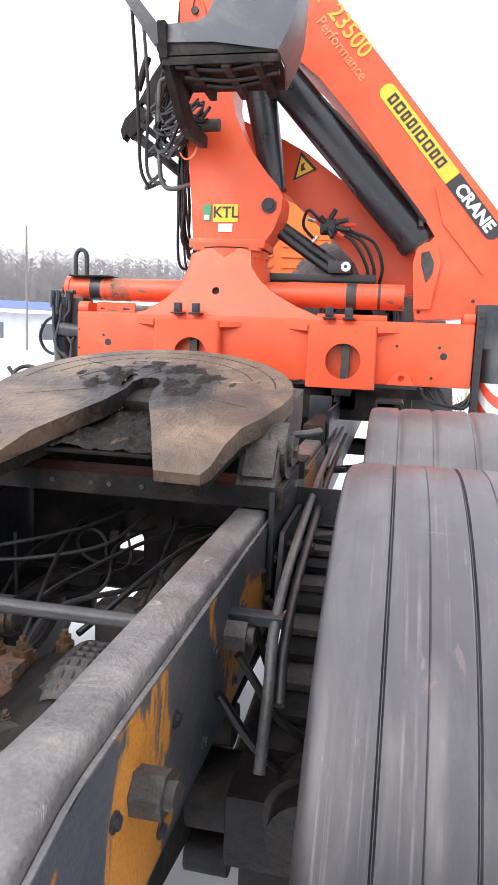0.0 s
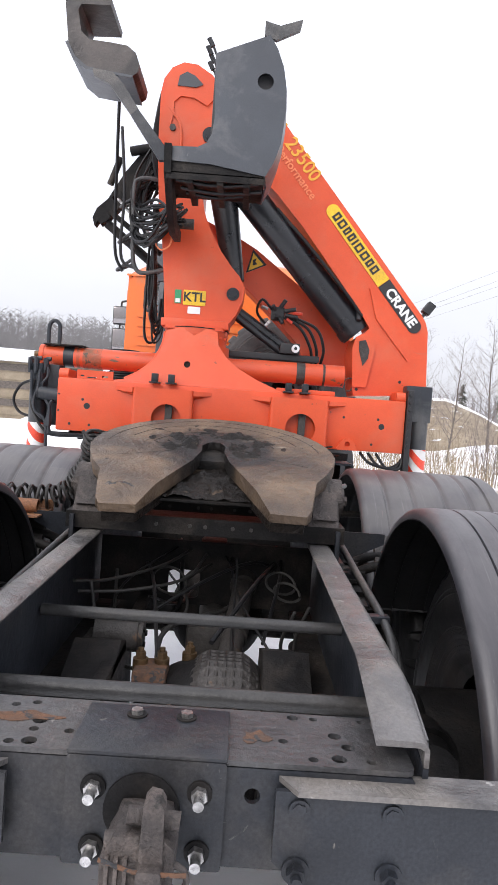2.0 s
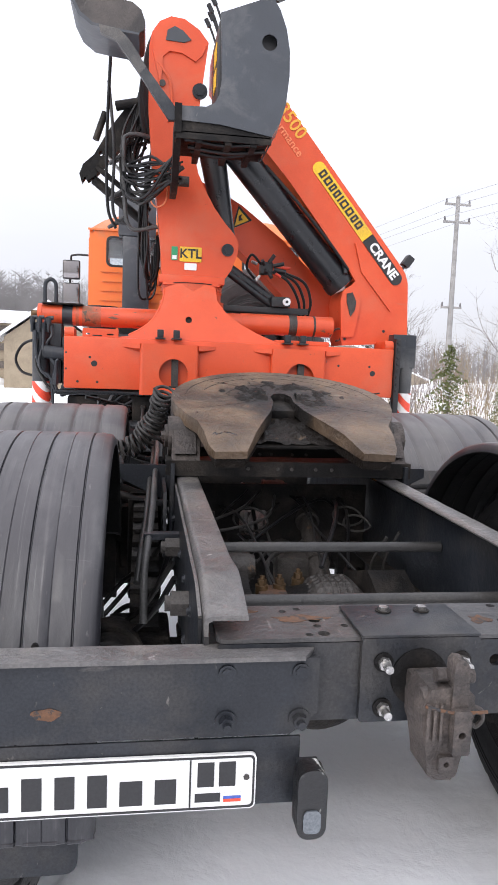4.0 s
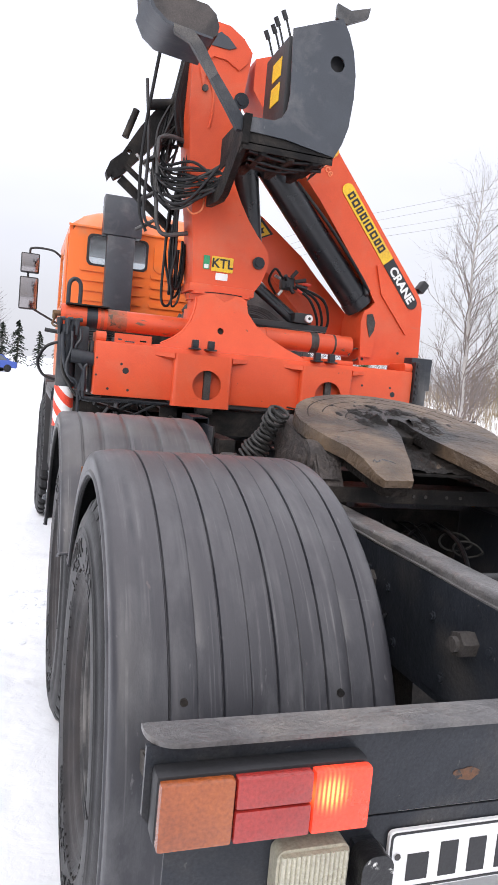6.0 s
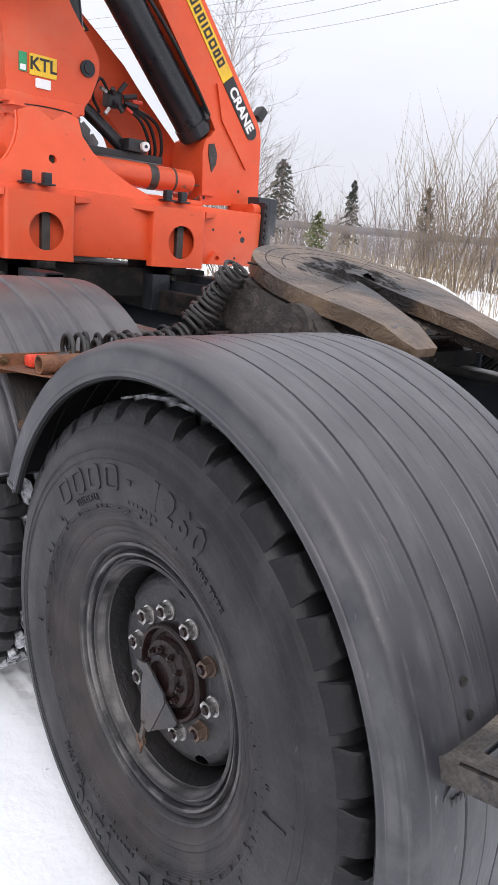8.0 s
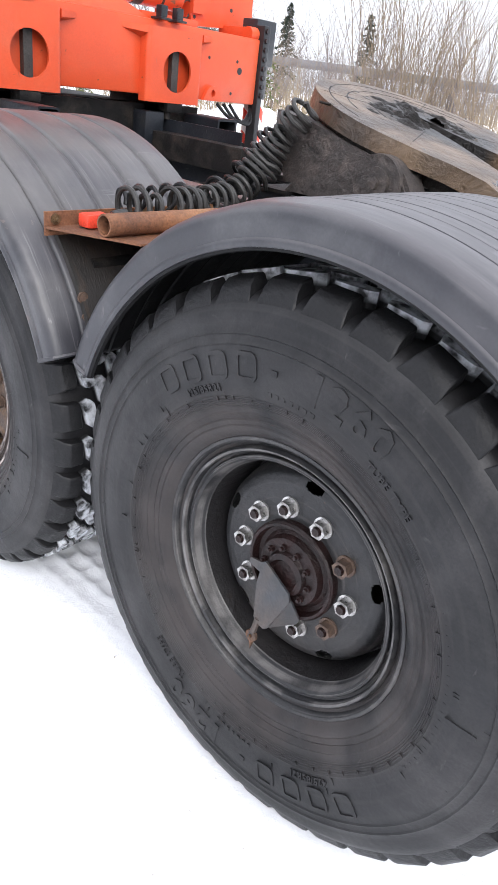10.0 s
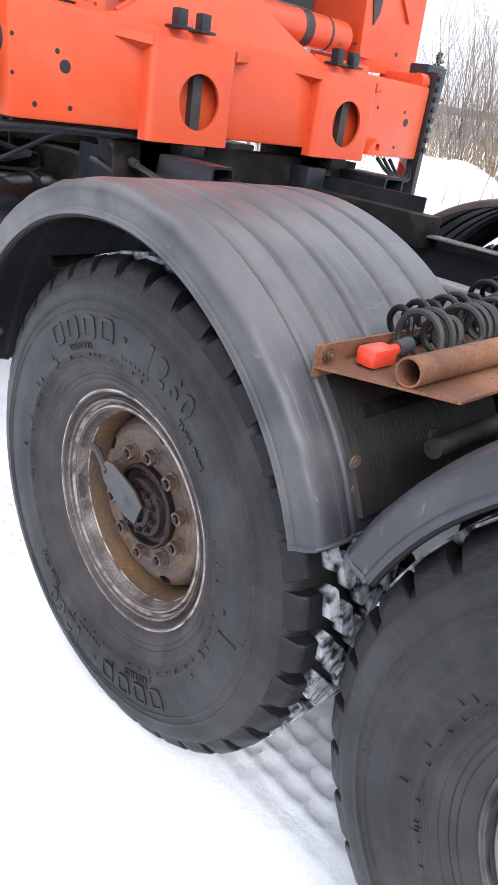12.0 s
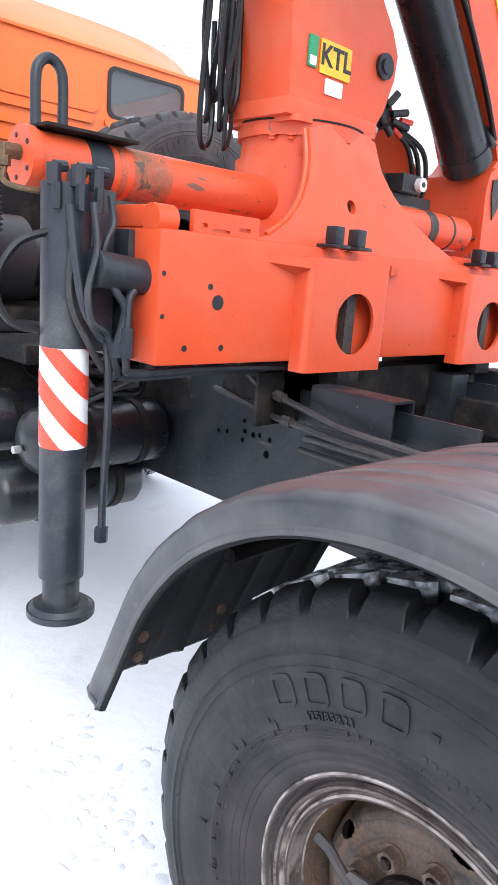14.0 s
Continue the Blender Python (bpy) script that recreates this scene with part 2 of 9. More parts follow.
gl.new(gadd.outputs[0], gd.inputs[0])
gl.new(gd.outputs["Value"], gr_.inputs["Value"])
gl.new(gr_.outputs[0], gx.inputs[0])
gl.new(gp.inputs["Base Color"].links[0].from_socket, gx.inputs[6])
gl.new(gx.outputs[2], gp.inputs["Base Color"])
RIM_DARK = material("dark_grey_wheel_disc", (0.017, 0.017, 0.0185), (0.009, 0.009, 0.010), 0.5, scale=9, grime=(0.046, 0.040, 0.036), grime_amount=0.30,
                    spots=(0.09, 0.05, 0.03), spot_amount=0.10, spot_scale=14, bump=0.35, bump_scale=40, lump=0.2)
RING_DARK = material("dark_grey_rim", (0.016, 0.016, 0.0175), (0.008, 0.008, 0.009), 0.52, scale=7, grime=(0.072, 0.066, 0.062), grime_amount=0.36, grime_scale=7,
                     bump=0.2, bump_scale=40, grain=0.3, scratch=(0.13, 0.12, 0.115), scratch_amount=0.32)
GUARD = material("scuffed_dark_guard", (0.034, 0.036, 0.041), (0.018, 0.020, 0.023), 0.42, scale=12, grime=(0.085, 0.062, 0.050), grime_amount=0.25, bump=0.25, bump_scale=40)
RIM_RUST = material("rusty_wheel_disc", (0.085, 0.058, 0.044), (0.042, 0.030, 0.025), 0.58, scale=7, grime=(0.17, 0.088, 0.034), grime_amount=0.32, grime_scale=6,
                    spots=(0.022, 0.018, 0.017), spot_amount=0.30, spot_scale=9, bump=0.5, bump_scale=38, grain=0.35, lump=0.25)
RING_RUST = material("streaked_worn_rim", (0.085, 0.062, 0.053), (0.040, 0.029, 0.026), 0.5, scale=9, grime=(0.19, 0.165, 0.15), grime_amount=0.40, grime_scale=12,
                     spots=(0.035, 0.026, 0.023), spot_amount=0.34, spot_scale=16, bump=0.4, bump_scale=60, grain=0.35, scratch=(0.27, 0.245, 0.23), scratch_amount=0.42)
HUB = material("oily_brown_hub", (0.020, 0.009, 0.0085), (0.006, 0.0035, 0.0035), 0.40, scale=14, spots=(0.07, 0.022, 0.018), spot_amount=0.2, bump=0.5, lump=0.3, spec=0.3)
NUT = material("worn_zinc_nut", (0.62, 0.61, 0.60), (0.20, 0.19, 0.18), 0.30, metal=0.85, scale=30, bump=0.2)
NUT_RUST = material("rusty_nut", (0.16, 0.105, 0.078), (0.055, 0.038, 0.030), 0.55, metal=0.3, scale=30, bump=0.3)
RUST = material("bare_rusty_steel", (0.215, 0.088, 0.038), (0.110, 0.046, 0.024), 0.7, scale=9, grime=(0.33, 0.175, 0.085), grime_amount=0.34, bump=0.4, bump_scale=60,
                spots=(0.045, 0.028, 0.022), spot_amount=0.30, spot_scale=11, grain=0.3, lump=0.25)
RUST_DULL = material("dull_rust_stain", (0.135, 0.062, 0.030), (0.065, 0.040, 0.028), 0.8, scale=40, spots=(0.03, 0.03, 0.032), spot_amount=0.5, spot_scale=45, bump=0.4, bump_scale=60)
FLAKING = material("flaking_angle_steel", (0.075, 0.066, 0.058), (0.038, 0.034, 0.031), 0.7, scale=22, spots=(0.025, 0.022, 0.021), spot_amount=0.42, spot_scale=20,
                   grime=(0.17, 0.145, 0.115), grime_amount=0.28, grime_scale=9, bump=0.7, bump_scale=50, grain=0.4, lump=0.4, lump_scale=25)
SCUFFED = material("scraped_paint_over_steel", (0.50, 0.090, 0.040), (0.20, 0.085, 0.045), 0.6, scale=12, spots=(0.09, 0.065, 0.045), spot_amount=0.52, spot_scale=16, bump=0.35, bump_scale=60,
                   scratch=(0.22, 0.17, 0.13), scratch_amount=0.5)
STEEL_PIPE = material("grey_pipe", (0.075, 0.074, 0.074), (0.042, 0.042, 0.043), 0.45, scale=14, grime=(0.13, 0.115, 0.10), grime_amount=0.3, bump=0.2, grain=0.3)
DARK_PIPE = material("greasy_dark_pipe", (0.034, 0.033, 0.033), (0.019, 0.019, 0.019), 0.42, scale=10, grime=(0.07, 0.063, 0.055), grime_amount=0.34, bump=0.25, grain=0.3)
BRASS = material("dull_brass", (0.155, 0.095, 0.045), (0.080, 0.052, 0.030), 0.5, metal=0.5, scale=25, bump=0.2)
RED_PLASTIC = plain("red_plastic", (0.70, 0.06, 0.03), 0.4)
AMBER = material("amber_lens", (0.40, 0.098, 0.016), (0.24, 0.055, 0.012), 0.16, scale=3, bump=0.3, bump_scale=90, coat=0.5)
RED_LENS = material("red_lens", (0.40, 0.034, 0.026), (0.26, 0.020, 0.017), 0.16, scale=3, bump=0.3, bump_scale=90, coat=0.5)
LIT_LENS = material("lit_red_lens", (0.80, 0.06, 0.03), (0.70, 0.05, 0.025), 0.25, scale=3, bump=0.3, bump_scale=90, emit=(1.0, 0.06, 0.02), emit_strength=0.4)
ln, ll = LIT_LENS.node_tree.nodes, LIT_LENS.node_tree.links
lco, ldist, lglow = ln.new("ShaderNodeTexCoord"), ln.new("ShaderNodeVectorMath"), ln.new("ShaderNodeMapRange")
ldist.operation = "DISTANCE"
ldist.inputs[1].default_value = (-0.948, 0.25, 0.985)
lrib = ln.new("ShaderNodeTexWave")
lrib.bands_direction = "X"
lrib.inputs["Scale"].default_value, lrib.inputs["Distortion"].default_value = 42.0, 0.0
lmul = ln.new("ShaderNodeMath")
lmul.operation = "MULTIPLY_ADD"
lmul.inputs[1].default_value = 0.85
lback = ln.new("ShaderNodeMath")
lback.operation = "MULTIPLY"
lglow.interpolation_type = "SMOOTHERSTEP"
lglow.inputs["From Min"].default_value, lglow.inputs["From Max"].default_value = 0.046, 0.0
lglow.inputs["To Min"].default_value, lglow.inputs["To Max"].default_value = 0.0, 1.0
lmix, lstr = ln.new("ShaderNodeMix"), ln.new("ShaderNodeMapRange")
lmix.data_type = "RGBA"
lmix.inputs[6].default_value, lmix.inputs[7].default_value = (1.0, 0.06, 0.02, 1), (1.0, 0.55, 0.12, 1)
lstr.inputs["To Min"].default_value, lstr.inputs["To Max"].default_value = 0.45, 3.2
ll.new(lco.outputs["Object"], ldist.inputs[0])
ll.new(ldist.outputs["Value"], lglow.inputs["Value"])
ll.new(lco.outputs["Object"], lrib.inputs["Vector"])
ll.new(lrib.outputs["Fac"], lmul.inputs[0])
lmul.inputs[2].default_value = 0.15
ll.new(lmul.outputs[0], lback.inputs[0])
ll.new(lglow.outputs[0], lback.inputs[1])
ll.new(lback.outputs[0], lmix.inputs[0])
ll.new(lback.outputs[0], lstr.inputs["Value"])
ll.new(lmix.outputs[2], ln["Principled BSDF"].inputs["Emission Color"])
ll.new(lstr.outputs[0], ln["Principled BSDF"].inputs["Emission Strength"])
BEIGE = material("yellowed_clear_lens", (0.42, 0.40, 0.31), (0.34, 0.32, 0.25), 0.3, scale=5, bump=0.2, bump_scale=50, coat=0.4)
WHITE = material("white_enamel", (0.78, 0.78, 0.78), (0.70, 0.70, 0.69), 0.4, scale=8, grime=(0.55, 0.53, 0.50), grime_amount=0.2, bump=0.04, grain=0.04)
INK = plain("black_ink", (0.018, 0.018, 0.02), 0.5)
BLUE = plain("blue_paint", (0.05, 0.10, 0.40), 0.5)
GREEN = plain("green_print", (0.03, 0.28, 0.12), 0.5)
YELLOW = material("yellow_sticker", (0.80, 0.50, 0.025), (0.72, 0.44, 0.02), 0.4, scale=9, grime=(0.5, 0.3, 0.05), grime_amount=0.2, bump=0.03)
SIGN_RED = material("red_reflective_band", (0.75, 0.07, 0.03), (0.66, 0.06, 0.03), 0.4, scale=9, bump=0.03)
GOLD = plain("gold_print", (0.78, 0.38, 0.04), 0.5)
PALE_RED = plain("pale_red_print", (0.86, 0.24, 0.10), 0.5)
GLASS = material("dark_window_glass", (0.10, 0.115, 0.13), (0.08, 0.09, 0.105), 0.08, scale=2, bump=0.0, coat=0.8)
CAB_GLASS = bpy.data.materials.new("clear_cab_glass")
CAB_GLASS.use_nodes = True
cg = CAB_GLASS.node_tree.nodes["Principled BSDF"]
cg.inputs["Base Color"].default_value, cg.inputs["Roughness"].default_value = (0.70, 0.75, 0.78, 1), 0.02
cg.inputs["Transmission Weight"].default_value, cg.inputs["IOR"].default_value = 0.90, 1.25
MIRROR = material("mirror_glass", (0.30, 0.28, 0.28), (0.30, 0.28, 0.28), 0.06, metal=1.0, bump=0)
SNOW_LUMP = material("clinging_snow", (0.80, 0.82, 0.85), (0.70, 0.72, 0.76), 0.8, scale=30, bump=0.4, grain=0.0)
STAIN_AND_SHADE = material("rust_streaked_shaded_panel", (0.022, 0.018, 0.016), (0.011, 0.010, 0.009), 0.5, scale=7, grime=(0.050, 0.032, 0.021), grime_amount=0.16, grime_scale=6,
                 stretch=(3, 1, 0.5), spots=(0.06, 0.055, 0.05), spot_amount=0.16, spot_scale=16, bump=0.3, scratch=(0.12, 0.10, 0.085), scratch_amount=0.3)
BARK = material("grey_brown_bark", (0.17, 0.145, 0.125), (0.10, 0.085, 0.075), 0.9, scale=9, bump=0.5)
BIRCH = material("birch_bark", (0.50, 0.48, 0.46), (0.36, 0.34, 0.32), 0.85, scale=5, spots=(0.05, 0.045, 0.04), spot_amount=0.25, spot_scale=9, stretch=(1, 1, 3), bump=0.3)
TWIG = material("birch_twigs", (0.20, 0.165, 0.15), (0.13, 0.105, 0.095), 0.9, scale=6, bump=0)
STEM = material("tan_shrub_stems", (0.25, 0.195, 0.135), (0.16, 0.12, 0.085), 0.9, scale=3, bump=0)
DRY = material("dry_weeds", (0.34, 0.27, 0.17), (0.22, 0.17, 0.11), 0.9, scale=2, bump=0)
NEEDLE = material("pine_needles", (0.030, 0.042, 0.027), (0.016, 0.024, 0.016), 0.8, scale=3, bump=0)
YOUNG = material("young_pine_needles", (0.13, 0.145, 0.045), (0.085, 0.10, 0.035), 0.8, scale=3, bump=0)
# the haze of distance is put into this wood's pale grey
HAZE_WOOD = material("haze_paled_bare_wood", (0.25, 0.24, 0.24), (0.17, 0.165, 0.165), 1.0, scale=0.4, bump=0)
WALL_PALE = material("pale_plaster", (0.52, 0.54, 0.53), (0.44, 0.46, 0.45), 0.85, scale=1.5, bump=0.1)
WALL_TAN = material("tan_boards", (0.34, 0.28, 0.20), (0.26, 0.21, 0.15), 0.85, scale=2, bump=0.1)
CONCRETE = material("weathered_concrete", (0.34, 0.33, 0.32), (0.25, 0.245, 0.24), 0.85, scale=2, grime=(0.2, 0.19, 0.18), bump=0.3)
WIRE = plain("grey_wire", (0.42, 0.42, 0.43), 0.6)
SLOPE = material("dry_grass_slope", (0.31, 0.255, 0.18), (0.22, 0.175, 0.125), 0.95, scale=0.35, spots=(0.66, 0.68, 0.72), spot_amount=0.22, spot_scale=0.8,
                 grime=(0.17, 0.135, 0.10), grime_amount=0.4, grime_scale=1.2, stretch=(1, 1, 4), bump=0.4, bump_scale=6, grain=0.3)
LINING = material("grey_cab_lining", (0.42, 0.43, 0.44), (0.36, 0.37, 0.38), 0.9, scale=6, bump=0.1)
PIPE_FAR = material("lagged_pipeline", (0.16, 0.155, 0.16), (0.11, 0.105, 0.11), 0.7, scale=1, bump=0.1)


def radius_about_axle(m, frequency=0.0):
    """Distance from the wheel's axle, or with a frequency a noise that varies with it alone."""
    n, l = m.node_tree.nodes, m.node_tree.links
    co, sep, com, length = (n.new("ShaderNode" + k) for k in ("TexCoord", "SeparateXYZ", "CombineXYZ", "VectorMath"))
    length.operation = "LENGTH"
    l.new(co.outputs["Object"], sep.inputs[0])
    l.new(sep.outputs["Y"], com.inputs["Y"])
    l.new(sep.outputs["Z"], com.inputs["Z"])
    l.new(com.outputs[0], length.inputs[0])
    if not frequency:
        return length.outputs["Value"]
    t = n.new("ShaderNodeTexNoise")
    t.noise_dimensions = "1D"
    t.inputs["Scale"].default_value, t.inputs["Detail"].default_value = frequency, 4.0
    l.new(length.outputs["Value"], t.inputs["W"])
    return t.outputs["Fac"]


def glaze(m, value, lo, hi, colour, amount=1.0, patchy=0.0):
    """Lays a thin coat of colour where value runs from lo to hi, broken up by a noise."""
    n, l = m.node_tree.nodes, m.node_tree.links
    p = n["Principled BSDF"]
    r, x = n.new("ShaderNodeMapRange"), n.new("ShaderNodeMix")
    r.inputs["From Min"].default_value, r.inputs["From Max"].default_value, r.inputs["To Max"].default_value = lo, hi, amount
    l.new(value, r.inputs["Value"])
    fac = r.outputs[0]
    if patchy:
        co, t, mr, mul = (n.new("ShaderNode" + k) for k in ("TexCoord", "TexNoise", "MapRange", "Math"))
        t.inputs["Scale"].default_value, t.inputs["Detail"].default_value = patchy, 6.0
        mr.inputs["From Min"].default_value, mr.inputs["From Max"].default_value = 0.36, 0.60
        mul.operation = "MULTIPLY"
        l.new(co.outputs["Object"], t.inputs["Vector"])
        l.new(t.outputs["Fac"], mr.inputs["Value"])
        l.new(mr.outputs[0], mul.inputs[0])
        l.new(fac, mul.inputs[1])
        fac = mul.outputs[0]
    x.data_type = "RGBA"
    x.inputs[7].default_value = (*colour, 1)
    l.new(fac, x.inputs[0])
    l.new(p.inputs["Base Color"].links[0].from_socket, x.inputs[6])
    l.new(x.outputs[2], p.inputs["Base Color"])


# tops tinted pale by upward normal: their brighter light put into the colour
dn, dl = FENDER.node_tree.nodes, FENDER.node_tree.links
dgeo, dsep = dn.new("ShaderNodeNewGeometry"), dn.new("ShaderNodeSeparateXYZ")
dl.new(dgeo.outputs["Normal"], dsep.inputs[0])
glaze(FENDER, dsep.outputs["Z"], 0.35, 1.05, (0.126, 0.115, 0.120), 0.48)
# long scuffs and dust streaks round the arch
for streak_scale, streak_lo, streak_hi, streak_colour, streak_amount in (((60, 1.2, 1.2), 0.56, 0.70, (0.118, 0.110, 0.114), 0.35), ((150, 2.0, 2.0), 0.60, 0.72, (0.17, 0.165, 0.165), 0.45), ((40, 0.9, 0.9), 0.44, 0.30, (0.018, 0.0195, 0.025), 0.5)):
    sco, smap, stex = (dn.new("ShaderNode" + k) for k in ("TexCoord", "Mapping", "TexNoise"))
    smap.inputs["Scale"].default_value = streak_scale
    stex.inputs["Scale"].default_value, stex.inputs["Detail"].default_value = 1.0, 5.0
    dl.new(sco.outputs["Object"], smap.inputs["Vector"])
    dl.new(smap.outputs[0], stex.inputs["Vector"])
    glaze(FENDER, stex.outputs["Fac"], streak_lo, streak_hi, streak_colour, streak_amount, 13.0)
# the front pair is dustier
yco, ysep = dn.new("ShaderNodeTexCoord"), dn.new("ShaderNodeSeparateXYZ")
dl.new(yco.outputs["Object"], ysep.inputs[0])
glaze(FENDER, ysep.outputs["Y"], 1.95, 2.15, (0.150, 0.140, 0.130), 0.36, 6.0)
# reddish patch on the crown of one fender
pco, pmap, pdist = (dn.new("ShaderNode" + k) for k in ("TexCoord", "Mapping", "VectorMath"))
pmap.inputs["Location"].default_value, pmap.inputs["Scale"].default_value = (2.10, -1.51, -1.36), (2.0, 0.55, 1.0)
pdist.operation = "LENGTH"
dl.new(pco.outputs["Object"], pmap.inputs["Vector"])
dl.new(pmap.outputs[0], pdist.inputs[0])
glaze(FENDER, pdist.outputs["Value"], 0.20, 0.06, (0.165, 0.092, 0.088), 0.65, 11.0)
# brown road dust on the sidewalls near the rim, dust lines round the rims
glaze(RUBBER, radius_about_axle(RUBBER), 0.43, 0.37, (0.044, 0.036, 0.034), 0.6, 9.0)
glaze(TREAD_SNOW, radius_about_axle(TREAD_SNOW), 0.610, 0.620, (0.66, 0.68, 0.72), 0.95, 38.0)
glaze(RUBBER, radius_about_axle(RUBBER, 60.0), 0.52, 0.66, (0.034, 0.032, 0.031), 0.28, 6.0)
glaze(RING_RUST, radius_about_axle(RING_RUST, 170.0), 0.48, 0.60, (0.030, 0.022, 0.019), 0.9)
glaze(RING_RUST, radius_about_axle(RING_RUST, 110.0), 0.53, 0.60, (0.40, 0.345, 0.315), 0.95, 26.0)
glaze(RING_DARK, radius_about_axle(RING_DARK, 150.0), 0.50, 0.62, (0.135, 0.128, 0.125), 0.9, 14.0)
glaze(RIM_RUST, radius_about_axle(RIM_RUST), 0.222, 0.234, (0.120, 0.066, 0.029), 0.75, 7.0)
glaze(RIM_RUST, radius_about_axle(RIM_RUST, 90.0), 0.54, 0.66, (0.024, 0.017, 0.014), 0.85, 9.0)
glaze(RIM_RUST, radius_about_axle(RIM_RUST, 40.0), 0.50, 0.66, (0.15, 0.085, 0.045), 0.5, 12.0)
# deep barrel blackened in the colour, where the rim's recess lies in shade
glaze(RIM_DARK, radius_about_axle(RIM_DARK), 0.215, 0.232, (0.009, 0.008, 0.0085), 0.9)
glaze(RIM_DARK, radius_about_axle(RIM_DARK, 60.0), 0.54, 0.68, (0.070, 0.062, 0.058), 0.6, 16.0)


# ---------------------------------------------------------------- mesh helpers
def bm_new():
    return bmesh.new()


def finish(name, bm, mat, angle=38.0):
    """A mesh object from bm, smooth shaded up to the given edge angle."""
    me = bpy.data.meshes.new(name)
    bmesh.ops.recalc_face_normals(bm, faces=bm.faces)
    bm.to_mesh(me)
    bm.free()
    for poly in me.polygons:
        poly.use_smooth = True
    me.set_sharp_from_angle(angle=radians(angle))
    me.materials.append(mat)
    return me


def thing(name, base, label, category, group="", kind=""):
    ob = new(name)
    ob.location = base
    ob.empty_display_size = 0.2
    return tagged(ob, label, category, group, kind)


def hang(ob, parent):
    ob.parent = parent
    if parent.type == "EMPTY":
        ob.matrix_parent_inverse = Matrix.Translation(-Vector(parent.location))
    return ob


def part(name, bm, mat, parent, label="", angle=38.0):
    ob = new(name, finish(name, bm, mat, angle))
    hang(ob, parent)
    return tagged(ob, label) if label else ob


def solo(name, bm, mat, label, category, group="", kind="", angle=38.0):
    return tagged(new(name, finish(name, bm, mat, angle)), label, category, group, kind)


def box(bm, x0, x1, y0, y1, z0, z1, bevel=0.0, m=None):
    vs = [bm.verts.new((x, y, z)) for x in (x0, x1) for y in (y0, y1) for z in (z0, z1)]
    fs = [bm.faces.new([vs[i] for i in f]) for f in ((0, 1, 3, 2), (4, 6, 7, 5), (0, 4, 5, 1), (2, 3, 7, 6), (0, 2, 6, 4), (1, 5, 7, 3))]
    if bevel:
        es = list({e for f in fs for e in f.edges})
        r = bmesh.ops.bevel(bm, geom=es, offset=bevel, segments=2, affect="EDGES", profile=0.6)
        vs = list({v for f in r["faces"] for v in f.verts})
    if m is not None:
        bmesh.ops.transform(bm, matrix=m, verts=vs)
    return bm


def axis_map(axis, a, u, v):
    """The point with the coordinate a along axis and (u, v) across: x: (y, z), y: (x, z), z: (x, y)."""
    return {"x": (a, u, v), "y": (u, a, v), "z": (u, v, a)}[axis]


def plate(bm, outline, axis, a0, a1, holes=(), bevel=0.0):
    """A flat piece with holes, cut to an outline in the plane across axis, from a0 to a1 along it."""
    loops = [outline, *holes]
    rings = []
    for lp in loops:
        ring = []
        for a in (a0, a1):
            ring.append([bm.verts.new(axis_map(axis, a, u, v)) for u, v in lp])
        rings.append(ring)
    made = []
    for side in (0, 1):
        if holes:
            es = []
            for ring in rings:
                r = ring[side]
                es += [bm.edges.new((r[i], r[(i + 1) % len(r)])) for i in range(len(r))]
            made += [g for g in bmesh.ops.triangle_fill(bm, use_beauty=True, use_dissolve=False, edges=es)["geom"] if isinstance(g, bmesh.types.BMFace)]
        else:
            made.append(bm.faces.new(rings[0][side]))
    for ring in rings:
        a, b = ring
        for i in range(len(a)):
            j = (i + 1) % len(a)
            made.append(bm.faces.new((a[i], a[j], b[j], b[i])))
    if bevel and not holes:
        es = [e for e in {e for f in made for e in f.edges} if len(e.link_faces) == 2 and e.calc_face_angle(0) > 0.6]
        bmesh.ops.bevel(bm, geom=es, offset=bevel, segments=2, affect="EDGES", profile=0.6)
    return bm


def ring_pts(cu, cv, r, n=20, a0=0.0, a1=360.0, close=False):
    k = n if not close else n - 1
    return [(cu + r * math.cos(radians(a0 + (a1 - a0) * i / k)), cv + r * math.sin(radians(a0 + (a1 - a0) * i / k))) for i in range(n)]


def round_rect(u0, u1, v0, v1, r, n=4):
    out = []
    for cu, cv, a in ((u1 - r, v1 - r, 0), (u0 + r, v1 - r, 90), (u0 + r, v0 + r, 180), (u1 - r, v0 + r, 270)):
        out += [(cu + r * math.cos(radians(a + 90 * i / n)), cv + r * math.sin(radians(a + 90 * i / n))) for i in range(n + 1)]
    return out


def smooth_line(points, steps=6):
    """Catmull-Rom through the points."""
    p = [Vector(q) for q in points]
    p = [2 * p[0] - p[1], *p, 2 * p[-1] - p[-2]]
    out = []
    for i in range(1, len(p) - 2):
        a, b, c, d = p[i - 1:i + 3]
        for k in range(steps):
            t = k / steps
            out.append(0.5 * (2 * b + (c - a) * t + (2 * a - 5 * b + 4 * c - d) * t * t + (3 * b - a - 3 * c + d) * t ** 3))
    out.append(p[-2])
    return out


